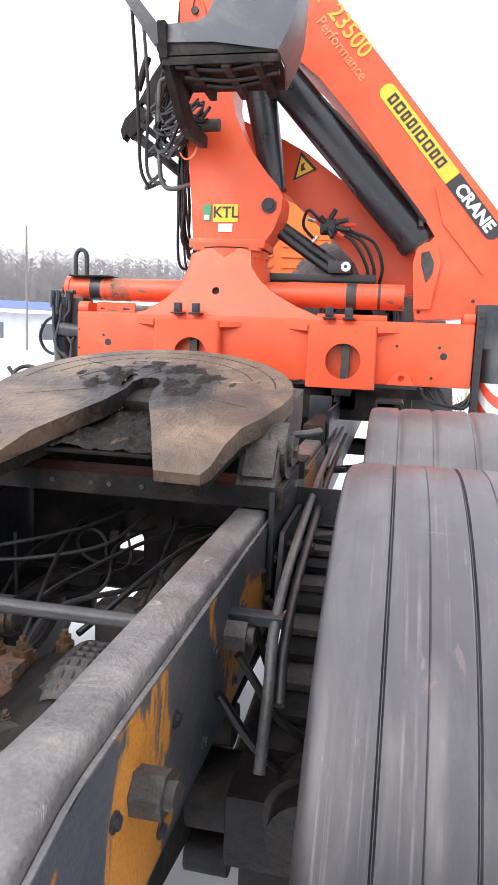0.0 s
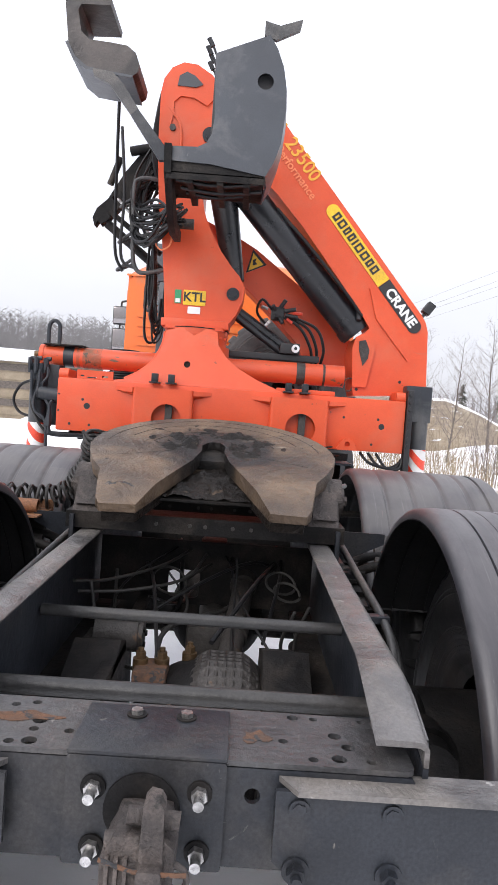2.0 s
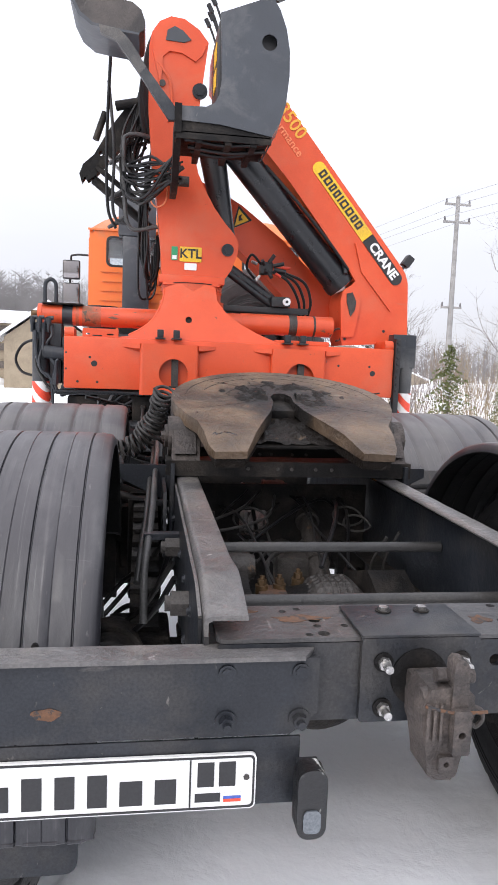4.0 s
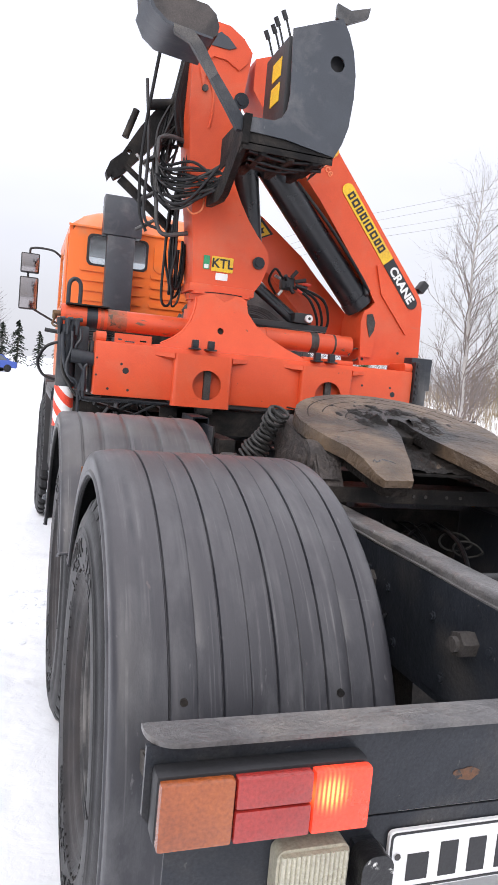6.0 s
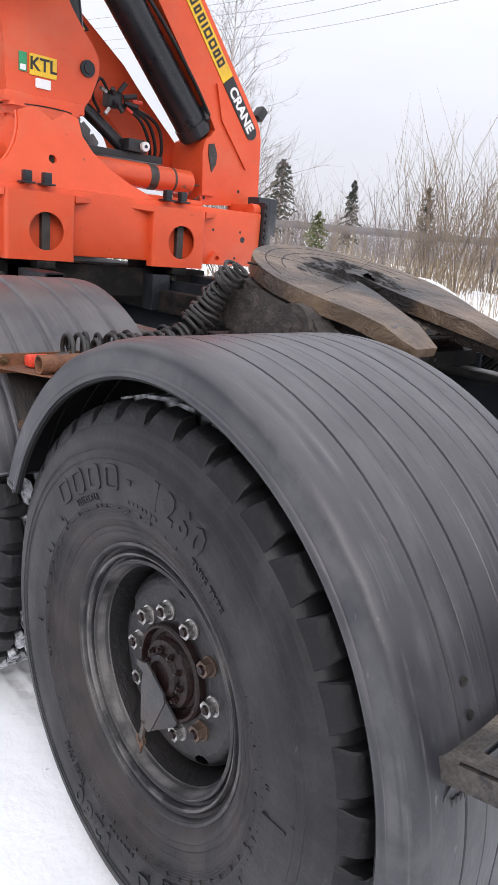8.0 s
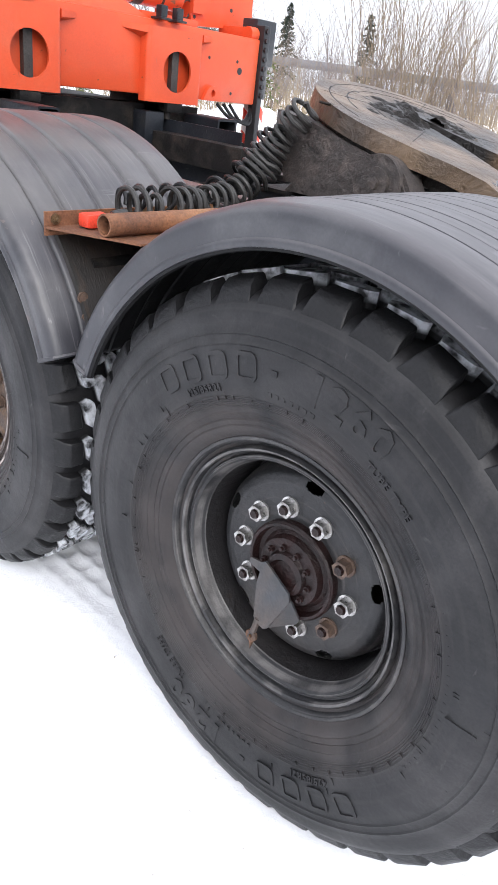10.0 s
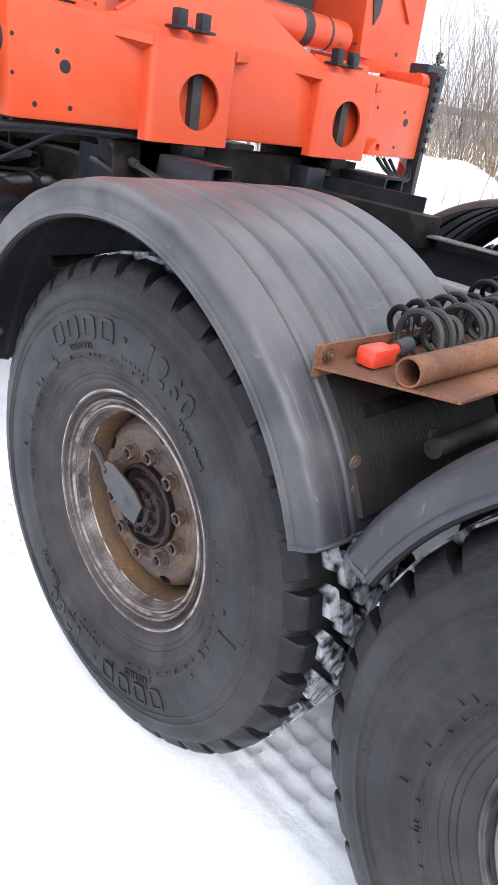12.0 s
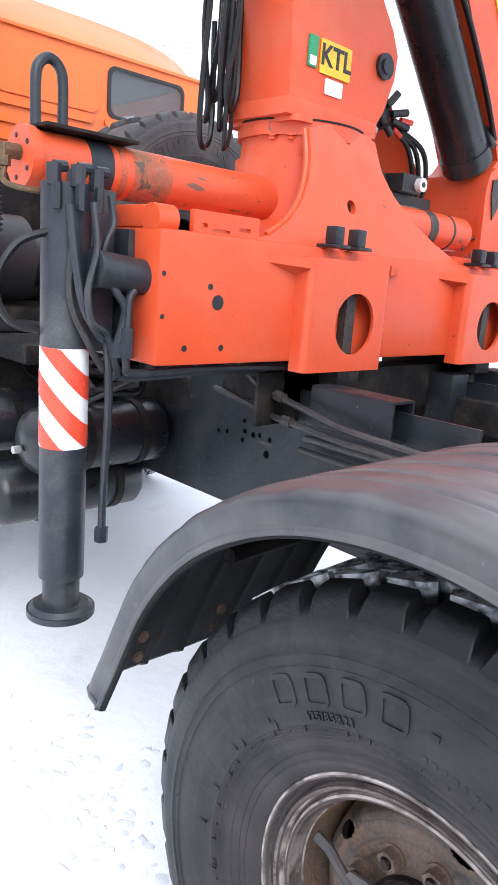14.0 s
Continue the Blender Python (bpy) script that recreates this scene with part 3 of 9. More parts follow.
def tube(bm, points, r, segs=8, steps=6, caps=True, taper=1.0):
    """A round tube along a smooth line through the points (steps=0: straight from point to point)."""
    line = smooth_line(points, steps) if steps and len(points) > 2 else [Vector(q) for q in points]
    n = len(line)
    tangent = [(line[min(i + 1, n - 1)] - line[max(i - 1, 0)]).normalized() for i in range(n)]
    up = tangent[0].orthogonal().normalized()
    rings = []
    for i in range(n):
        up = (up - tangent[i] * up.dot(tangent[i]))
        up = up.normalized() if up.length > 1e-6 else tangent[i].orthogonal().normalized()
        side = tangent[i].cross(up)
        rr = r * (1 + (taper - 1) * i / max(1, n - 1))
        rings.append([bm.verts.new(line[i] + rr * (math.cos(2 * math.pi * k / segs) * up + math.sin(2 * math.pi * k / segs) * side)) for k in range(segs)])
    for a, b in zip(rings, rings[1:]):
        for k in range(segs):
            bm.faces.new((a[k], a[(k + 1) % segs], b[(k + 1) % segs], b[k]))
    if caps:
        bm.faces.new(rings[0][::-1])
        bm.faces.new(rings[-1])
    return bm


def cyl(bm, p0, p1, r, segs=24, r1=None):
    return tube(bm, [p0, p1], r, segs, 0, True, (r1 / r) if r1 else 1.0)


def lathe(bm, profile, segs=48, centre=(0, 0, 0), closed=False):
    """Turns a profile of (radius, x) about the x axis."""
    rings = []
    for r, x in profile:
        rings.append([bm.verts.new((centre[0] + x, centre[1] + r * math.cos(2 * math.pi * k / segs), centre[2] + r * math.sin(2 * math.pi * k / segs))) for k in range(segs)])
    pairs = list(zip(rings, rings[1:])) + ([(rings[-1], rings[0])] if closed else [])
    for a, b in pairs:
        for k in range(segs):
            bm.faces.new((a[k], a[(k + 1) % segs], b[(k + 1) % segs], b[k]))
    return bm


def bolt(bm, p, axis, r=0.014, h=0.014, washer=True, stud=True):
    """A hexagon bolt head with washer and stud end; axis: the way that it points."""
    p, a = Vector(p), Vector(axis).normalized()
    if washer:
        cyl(bm, p, p + a * 0.004, r * 1.45, 14)
    cyl(bm, p + a * 0.002, p + a * h, r, 6)
    if stud:
        cyl(bm, p + a * h * 0.9, p + a * (h + r * 0.8), r * 0.55, 10)
    return bm


def grid_sheet(bm, rows):
    """A sheet of quads through rows of points."""
    vs = [[bm.verts.new(p) for p in row] for row in rows]
    for a, b in zip(vs, vs[1:]):
        for i in range(len(a) - 1):
            bm.faces.new((a[i], a[i + 1], b[i + 1], b[i]))
    return bm


def ribbed(x0, x1, y_front, y_back, z0, z1, n, depth):
    """A block whose front is corrugated across x."""
    front = []
    for i in range(n):
        w = (x1 - x0) / n
        front += [(x0 + i * w, y_front + depth), (x0 + (i + 0.3) * w, y_front), (x0 + (i + 0.7) * w, y_front)]
    front += [(x1, y_front + depth), (x1, y_back), (x0, y_back)]
    return plate(bm_new(), front, "z", z0, z1)


def lettering(name, text, size, m, mat, parent, depth=0.0015, label="", spacing=1.0, bold=0.0):
    """Raised letters in the built-in font; m places the line's middle, facing its own +z."""
    cu = bpy.data.curves.new(name, "FONT")
    cu.body, cu.size, cu.extrude, cu.align_x, cu.align_y, cu.space_character = text, size, depth, "CENTER", "CENTER", spacing
    cu.resolution_u, cu.offset = 4, bold
    tmp = new(name, cu)
    bpy.context.view_layer.update()
    me = bpy.data.meshes.new_from_object(tmp.evaluated_get(bpy.context.evaluated_depsgraph_get()))
    bpy.data.objects.remove(tmp)
    me.transform(m)
    me.materials.clear()
    me.materials.append(mat)
    ob = new(name, me)
    hang(ob, parent)
    return tagged(ob, label) if label else ob


REAR = Matrix(((1, 0, 0, 0), (0, 0, -1, 0), (0, 1, 0, 0), (0, 0, 0, 1)))   # letters that face the rear (-y)


# ---------------------------------------------------------------- ground
def tread_dent(x, y):
    """Depth of the tyre's print in the packed snow between the wheels."""
    u = abs(x) - 0.955
    if abs(u) > 0.205 or not 0.9 < y < 2.9:
        return 0.0
    edge = min(1.0, (0.205 - abs(u)) / 0.025) * max(0.0, min(1.0, (y - 0.9) / 0.4, (2.9 - y) / 0.3))
    edge *= max(0.35, min(1.0, 0.80 + 1.1 * noise.noise((x * 4.0, y * 4.0, 31))))
    if abs(x) > 1.0:
        edge *= max(0.0, 1 - (abs(x) - 1.0) / 0.13)
    row = math.floor((u + 0.215) / 0.0717)
    v = (y / 0.088 + 0.5 * (row % 2) + u * 1.2 + 0.12 * noise.noise((x * 9, y * 9, 2))) % 1.0
    w = ((u + 0.215) / 0.0717) % 1.0
    block = max(0.0, 1 - max(abs(v - 0.5) / 0.38, abs(w - 0.5) / 0.42, (abs(v - 0.5) + abs(w - 0.5)) / 0.66) ** 4)
    return edge * (-0.0005 - 0.020 * block)


def lin(a, b, n):
    return [a + (b - a) * i / n for i in range(n)]


def ground_height(x, y):
    h = 0.022 * noise.noise((x * 0.9, y * 0.9, 0)) + 0.010 * noise.noise((x * 4.1, y * 4.1, 3)) + 0.004 * noise.noise((x * 13, y * 13, 7))
    d = math.hypot(x, y - 3)
    if abs(x) < 1.6 and -1 < y < 8:
        h *= 0.45
    # trodden snow where people walk along the truck
    if -3.4 < x < -1.3 and -2 < y < 8:
        h -= (0.09 * max(0.0, noise.noise((x * 3.2, y * 3.2, 21)) - 0.10) + 0.035 * max(0.0, noise.noise((x * 9.0, y * 9.0, 5)))) * min(1.0, (-1.3 - x) / 0.3)
    # a snow bank to the right and ahead of the truck
    bank = max(0.0, min(1.0, (x - 6.5 - 0.15 * abs(y - 6)) / 3.5))
    h += bank * (0.75 + 0.30 * noise.noise((x * 0.23, y * 0.23, 11)) + 0.10 * noise.noise((x * 0.9, y * 0.9, 5)))
    if d > 40:
        h *= max(0.0, 1 - (d - 40) / 60)
    # ruts in which the bogie wheels stand
    rut = max(0.0, 1 - max(0.0, abs(abs(x) - 1.02) - 0.19) / 0.30) * max(0.0, min(1.0, (y + 0.4) / 1.0, (3.6 - y) / 0.5))
    return h - 0.012 - 0.020 * rut


bm = bm_new()
gx = [-900, -420, -200, -110, -70, -48, -34] + lin(-26, -8, 14) + lin(-8, -2.6, 22) + lin(-2.6, -1.42, 26) + lin(-1.42, -0.72, 60) + lin(-0.72, 0.8, 10) + lin(0.8, 1.42, 12) \
    + lin(1.42, 6, 18) + lin(6, 24, 44) + [24, 30, 38, 50, 70, 110, 200, 420, 900]
gy = [-900, -420, -200, -110, -70, -40, -24] + lin(-16, -2, 16) + lin(-2, 0.6, 28) + lin(0.6, 4.4, 190) + lin(4.4, 8, 30) + lin(8, 30, 48) + [30, 36, 44, 56, 75, 110, 200, 420, 900]
vs = [[bm.verts.new((x, y, ground_height(x, y) + tread_dent(x, y))) for x in gx] for y in gy]
for a, b in zip(vs, vs[1:]):
    for i in range(len(gx) - 1):
        bm.faces.new((a[i], a[i + 1], b[i + 1], b[i]))
SNOW = material("packed_snow", (0.885, 0.895, 0.915), (0.84, 0.855, 0.885), 0.75, scale=0.9, grime=(0.76, 0.77, 0.79), grime_amount=0.22, grime_scale=2.2,
                spots=(0.40, 0.36, 0.31), spot_amount=0.005, spot_scale=40, bump=0.30, bump_scale=20, grain=0.0, lump=0.25, lump_scale=6)
solo("ground", bm, SNOW, "trodden white snow with tyre prints beside the truck", "snow", kind="structure", angle=60)

# ---------------------------------------------------------------- truck chassis
truck = thing("truck", (0, 3.0, 0), "orange three-axle tractor truck with bare grey chassis standing on snow", "truck")
RAIL_X, RAIL_TOP, RAIL_LOW = 0.415, 1.115, 0.835


def rail_top(y):
    """The rails' tops drop towards their rear ends."""
    return RAIL_TOP + 0.272 * (min(y, 0.52) - 0.362) + 0.010 * max(0.0, min(y, 1.6) - 0.52)


def frame_rail(s):
    """A pressed channel rail: web outside, flanges to the inside with a rounded bend, and a liner plate along the web."""
    web = part("frame_rail", plate(bm_new(), [(0.36, RAIL_LOW + 0.09), (0.46, RAIL_LOW), (8.2, RAIL_LOW), (8.2, rail_top(8.2) - 0.031), (0.52, rail_top(0.52) - 0.031), (0.362, RAIL_TOP - 0.031)], "x",
                                   s * (RAIL_X - 0.009), s * RAIL_X, bevel=0.002), FRAME_GREY, truck, "dark grey channel frame rail")
    bend = [(0.399 + 0.016 * math.sin(radians(q)), -0.007 + 0.016 * math.cos(radians(q))) for q in range(0, 91, 15)]
    stations = lin(0.362, 3.4, 90) + [3.4, 5.0, 8.2]
    rows = []
    for y in stations:
        inner = 0.333 if y < 0.52 else min(0.340, 0.333 + (y - 0.52) * 0.07)
        worn = 0.0016 * noise.noise((y * 9, s * 3, 0)) if y < 3.3 else 0.0
        section = [(inner, 0.0), (inner - 0.001, 0.0045), (inner + 0.003, 0.009), ((inner + 0.399) / 2, 0.0095 + worn)] + bend + [(0.415, -0.030), (0.407, -0.030), (0.407, -0.004), (0.398, 0.0)]
        jit = [0.0012 * noise.noise((y * 14, k * 2.7, s)) if 1 < k < 9 else 0.0 for k in range(len(section))]
        rows.append([(s * x, y, rail_top(y) + z + d) for (x, z), d in zip(section, jit)])
    b = bm_new()
    vs = [[b.verts.new(p) for p in r] for r in rows]
    m = len(vs[0])
    for ra, rb in zip(vs, vs[1:]):
        for k in range(m):
            b.faces.new((ra[k], ra[(k + 1) % m], rb[(k + 1) % m], rb[k]))
    b.faces.new(vs[0])
    b.faces.new(vs[-1][::-1])
    part("flange", b, FRAME_WORN, web, "scuffed bare top flange", 50)
    b = bm_new()
    box(b, *sorted((s * 0.325, s * (RAIL_X - 0.01))), 0.46, 8.2, RAIL_LOW + 0.001, RAIL_LOW + 0.01)
    part("flange", b, UNDER, web)
    # reinforcing strip along the web and its bolts
    b = bm_new()
    plate(b, [(0.40, 0.862), (3.3, 0.862), (3.3, rail_top(3.3) - 0.0205), (0.52, rail_top(0.52) - 0.0205), (0.40, rail_top(0.40) - 0.0205)], "x", *sorted((s * (RAIL_X + 0.0015), s * (RAIL_X + 0.0085))), bevel=0.002)
    part("stiffener", b, FRAME_RUST if s > 0 else FRAME_GREY, web)
    b = grid_sheet(bm_new(), [[(s * x, y, rail_top(y) - 0.0202 + dz + 0.002 * noise.noise((y * 5, s, 1))) for x, dz in ((RAIL_X + 0.0018, 0), (RAIL_X + 0.0018, 0.005), (RAIL_X + 0.0085, 0.004), (RAIL_X + 0.0085, 0), (RAIL_X + 0.0018, 0))] for y in lin(0.402, 3.3, 60)])
    part("plate_edge", b, FRAME_WORN, web, "bright scraped plate edge")
    for i in range(11):
        for z in (0.905, 1.04):
            part("rivet", bolt(bm_new(), (s * (RAIL_X + 0.008), 0.56 + i * 0.23 + (0.06 if z > 1 else 0), z), (s, 0, 0), 0.009, 0.009, True, False), FRAME_GREY, web)
    # shear plates ahead of the fenders
    b = bm_new()
    holes = [ring_pts(y, z, r, 8) for y, z, r in ((4.027, 1.092, 0.009), (3.983, 1.099, 0.009), (3.899, 1.152, 0.009), (3.893, 1.118, 0.009), (3.853, 1.113, 0.010), (3.821, 1.118, 0.009), (3.903, 1.085, 0.009), (3.775, 1.113, 0.009), (3.785, 1.061, 0.014), (3.60, 1.02, 0.009), (3.56, 0.96, 0.009))]
    plate(b, [(3.05, 0.86), (4.2, 0.86), (4.2, 1.30), (3.05, 1.30)], "x", s * (RAIL_X + 0.010), s * (RAIL_X + 0.020), holes)
    part("fishplate", b, FRAME_GREY, web, "drilled mounting plate")


for s in (-1, 1):
    frame_rail(s)

# rear crossmember: a drilled top plate, the end face and a doubler plate
b = bm_new()
holes = [ring_pts(u, v, r, 12) for u, v, r in ((0.198, 0.417, 0.008), (0.219, 0.503, 0.010), (0.254, 0.502, 0.007), (0.283, 0.445, 0.011), (0.300, 0.409, 0.011), (0.281, 0.371, 0.012),
                                               (0.335, 0.503, 0.007), (0.330, 0.368, 0.008), (0.241, 0.364, 0.008), (-0.190, 0.434, 0.012), (-0.187, 0.366, 0.012), (-0.216, 0.361, 0.008),
                                               (-0.191, 0.404, 0.008), (-0.136, 0.404, 0.008), (-0.213, 0.498, 0.008), (-0.245, 0.486, 0.008))]
plate(b, round_rect(-0.392, 0.392, 0.345, 0.520, 0.016), "z", 1.078, 1.086, holes)
rear_beam = part("crossmember", b, PLATE_WORN, truck, "drilled scuffed rear crossmember")
b = bm_new()
plate(b, round_rect(-0.392, 0.392, 0.925, 1.0765, 0.01), "y", 0.344, 0.354, [ring_pts(0.152, 1.035, 0.012, 12)])
part("end_face", b, FRAME_GREY, rear_beam)
b = bm_new()
plate(b, round_rect(-0.122, 0.112, 0.925, 1.088, 0.006), "y", 0.330, 0.3425)
box(b, -0.122, 0.112, 0.331, 0.495, 1.088, 1.094, 0.002)
part("doubler_plate", b, FRAME_GREY, rear_beam)
for x, z in ((-0.08, 1.043), (0.075, 1.043), (-0.078, 0.954), (0.076, 0.954)):
    part("washer", cyl(bm_new(), (x, 0.3305, z), (x, 0.3255, z), 0.0185, 20), UNDER, rear_beam)
    b = bm_new()
    cyl(b, (x, 0.3265, z), (x, 0.314, z), 0.0125, 6)
    cyl(b, (x, 0.315, z), (x, 0.292, z), 0.0080, 12)
    part("bolt", b, NUT, rear_beam, "bright zinc bolt")
for cx, cy, rx_, ry_, sd in ((-0.22, 0.445, 0.055, 0.016, 1.0), (0.155, 0.425, 0.022, 0.020, 2.0), (-0.33, 0.49, 0.03, 0.010, 3.0)):
    blot = [(cx + rx_ * math.cos(a) * (1 + 0.3 * math.sin(3 * a + sd)), cy + ry_ * math.sin(a) * (1 + 0.4 * math.cos(4 * a + sd))) for a in [i * 0.3 for i in range(21)]]
    part("rust_stain", plate(bm_new(), blot, "z", 1.0861, 1.0868), RUST_DULL, rear_beam, "dull rust stain")
for x in (-0.039, 0.042):
    part("washer", cyl(bm_new(), (x, 0.458, 1.094), (x, 0.458, 1.0965), 0.0165, 18), UNDER, rear_beam)
    part("bolt", bolt(bm_new(), (x, 0.458, 1.094), (0, 0, 1), 0.0105, 0.010, False, False), NUT, rear_beam, "bright zinc bolt")
# tow hook on the crossmember
b = plate(bm_new(), [(-0.030, 1.040), (-0.047, 1.008), (-0.045, 0.975), (-0.037, 0.940), (-0.031, 0.908), (-0.028, 0.882), (-0.016, 0.874), (0.014, 0.873), (0.025, 0.882), (0.030, 0.908),
                     (0.038, 0.938), (0.050, 0.985), (0.050, 1.026), (0.030, 1.044)], "y", 0.218, 0.300, bevel=0.013)
hook = part("tow_hook", b, HOOK, truck, "dusty brown cast tow hook")
part("hook_socket", cyl(bm_new(), (-0.008, 0.3298, 1.012), (-0.008, 0.3255, 1.012), 0.056, 28), UNDER, hook)
part("hook_base", box(bm_new(), -0.038, 0.042, 0.285, 0.3265, 0.945, 1.035, 0.012), HOOK, hook)
part("latch_tab", plate(bm_new(), [(0.004, 1.00), (0.007, 1.086), (0.014, 1.095), (0.028, 1.092), (0.034, 1.082), (0.036, 1.00)], "y", 0.212, 0.246, bevel=0.006), HOOK, hook)
part("hinge", cyl(bm_new(), (-0.016, 0.240, 1.058), (0.054, 0.240, 1.053), 0.0125, 16), HOOK, hook)
part("side_lug", cyl(bm_new(), (-0.042, 0.236, 1.022), (-0.016, 0.236, 1.026), 0.014, 14), HOOK, hook)
part("pin", tube(bm_new(), [(-0.046, 0.206, 1.017), (0.0, 0.203, 1.006), (0.040, 0.203, 1.004), (0.068, 0.206, 1.003)], 0.0030, 8), RUST_DULL, hook, "rusty wire pin")
part("latch", plate(bm_new(), round_rect(0.004, 0.036, 0.930, 1.010, 0.006), "y", 0.196, 0.217, [ring_pts(0.020, 0.966, 0.0065, 14)], bevel=0.003), HOOK, hook)
for x in (-0.036, -0.024, -0.012):
    part("rib", box(bm_new(), x - 0.003, x + 0.003, 0.211, 0.222, 0.948, 1.016, 0.002), HOOK, hook)
part("lower_boss", plate(bm_new(), round_rect(-0.014, 0.014, 0.893, 0.922, 0.005), "y", 0.207, 0.220, [ring_pts(0.0, 0.908, 0.005, 12)], bevel=0.002), HOOK, hook)
part("ring_eye", tube(bm_new(), [(0.050, 0.225, 1.005), (0.064, 0.222, 0.998), (0.068, 0.222, 0.982), (0.058, 0.224, 0.968), (0.047, 0.226, 0.972)], 0.0045, 8), HOOK, hook)

# two cross tubes with nuts outside the rails
for y, z, r in ((0.690, 1.034, 0.0185), (1.175, 1.036, 0.0160)):
    t = part("cross_tube", cyl(bm_new(), (-0.40, y, z), (0.40, y, z), r, 20), DARK_PIPE, truck, "greasy dark round tube between the rails")
    for s in (-1, 1):
        b = bm_new()
        cyl(b, (s * 0.412, y, z), (s * 0.422, y, z), 0.042, 20)
        cyl(b, (s * 0.420, y, z), (s * 0.465, y, z), 0.031, 6)
        cyl(b, (s * 0.460, y, z), (s * 0.478, y, z), 0.018, 14)
        part("end_nut", b, CAST, t, "large worn hexagon nut")


# ---------------------------------------------------------------- bumpers, lamps, plate
def rear_bumper(s):
    x0, x1 = (-1.238, -0.205) if s < 0 else (0.185, 1.238)
    inner, outer = (x1, x0) if s < 0 else (x0, x1)
    k = 1 if inner > outer else -1
    face = [(outer, 0.955), (outer + k * 0.03, 0.915), (inner - k * 0.05, 0.915), (inner, 0.955), (inner, 1.060), (outer, 1.060)]
    bum = part("rear_bumper", plate(bm_new(), face, "y", 0.300, 0.309, bevel=0.002), FRAME_GREY, truck, "dark grey steel bumper half")
    lid = [(outer, 0.352), (inner, 0.352), (inner, 0.335), (inner - k * 0.03, 0.286)] + [(outer + k * (0.05 - 0.05 * math.cos(radians(q))), 0.336 - 0.05 * math.sin(radians(q))) for q in (90, 72, 54, 36, 18, 0)]
    part("top_flange", plate(bm_new(), lid, "z", 1.0605, 1.069, bevel=0.003), FRAME_WORN, bum, "scuffed bare steel edge")
    b = bm_new()
    box(b, *sorted((outer + k * 0.04, inner - k * 0.06)), 0.309, 0.365, 0.912, 0.9195, 0.003)
    part("bottom_flange", b, FRAME_GREY, bum)
    for bx in (inner - k * 0.035, inner - k * 0.17):
        for bz in ((0.945,) if s < 0 else (0.945,)):
            part("bolt", bolt(bm_new(), (bx, 0.300, bz), (0, -1, 0), 0.014, 0.02), FRAME_GREY, bum)
    for bx in (inner - k * 0.035, inner - k * 0.17):
        part("bolt", bolt(bm_new(), (bx, 0.300, 1.035), (0, -1, 0), 0.011, 0.006, True, False), FRAME_GREY, bum)
    # open angle-steel frame behind, against the fender
    xa, xb = outer + k * 0.060, outer + k * 0.60
    b = plate(bm_new(), [(0.580, 0.876), (0.625, 0.876), (0.625, 0.838), (0.619, 0.838), (0.619, 0.870), (0.580, 0.870)], "x", xa, xb)
    br = part("fender_bracket", b, FLAKING, bum, "flaking angle-steel bracket")
    b = plate(bm_new(), [(0.345, 0.900), (0.345, 0.938), (0.612, 0.877), (0.612, 0.839)], "x", xa - k * 0.007, xa - k * 0.0005, bevel=0.001)
    part("side_arm", b, FLAKING, br)
    top = grid_sheet(bm_new(), [[(xa - k * 0.0065, y, z + dz), (xa + k * 0.034, y, z + dz)] for y, z, dz in ((0.345, 0.9385, 0), (0.578, 0.8852, 0), (0.578, 0.8852, 0.006), (0.345, 0.9385, 0.006), (0.345, 0.9385, 0))])
    part("side_arm", top, FLAKING, br)
    part("bolt", bolt(bm_new(), (xa + k * 0.018, 0.47, 0.917), (0, 0, 1), 0.007, 0.006, True, False), NUT, br, "bright zinc bolt")
    return bum


front_parts = set(truck.children)
bumper_l = rear_bumper(-1)
rear_bumper(1)
part("rust_patch", plate(bm_new(), [(-0.690 + 0.026 * math.cos(a) * (1 + 0.12 * math.sin(3 * a)), 0.968 + 0.011 * math.sin(a) * (1 + 0.15 * math.cos(5 * a))) for a in [i * 0.3 for i in range(21)]],
                         "y", 0.2988, 0.2997), RUST_DULL, bumper_l, "small dull rust stain")

# tail lamp: amber, dull red and lit red fields
b = bm_new()
box(b, -1.209, -0.879, 0.262, 0.300, 0.918, 1.022, 0.010)
lamp = part("tail_lamp", b, INK, truck, "tail lamp with one red field alight")


def lens(name, x0, x1, z0, z1, mat, label=""):
    """A moulded lens with rounded edges."""
    return part(name, box(bm_new(), x0, x1, 0.2415, 0.2615, z0, z1, 0.006), mat, lamp, label)


lens("amber_lens", -1.206, -1.098, 0.921, 1.019, AMBER, "amber turn-signal lens")
lens("red_lens", -1.096, -0.978, 0.972, 1.019, RED_LENS, "dull red lens")
lens("red_lens", -1.096, -0.978, 0.921, 0.970, RED_LENS, "dull red lens")
lens("lit_lens", -0.976, -0.882, 0.921, 1.019, LIT_LENS, "glowing red lens")
for x, z in ((-1.200, 0.97), (-1.097, 0.93), (-1.097, 1.01), (-0.977, 0.93), (-0.977, 1.01), (-0.884, 0.97)):
    part("screw", bolt(bm_new(), (x, 0.2455, z), (0, -1, 0), 0.004, 0.002, False, False), NUT_RUST, lamp)

lamp.location = (-0.020, 0.0, 0.014)

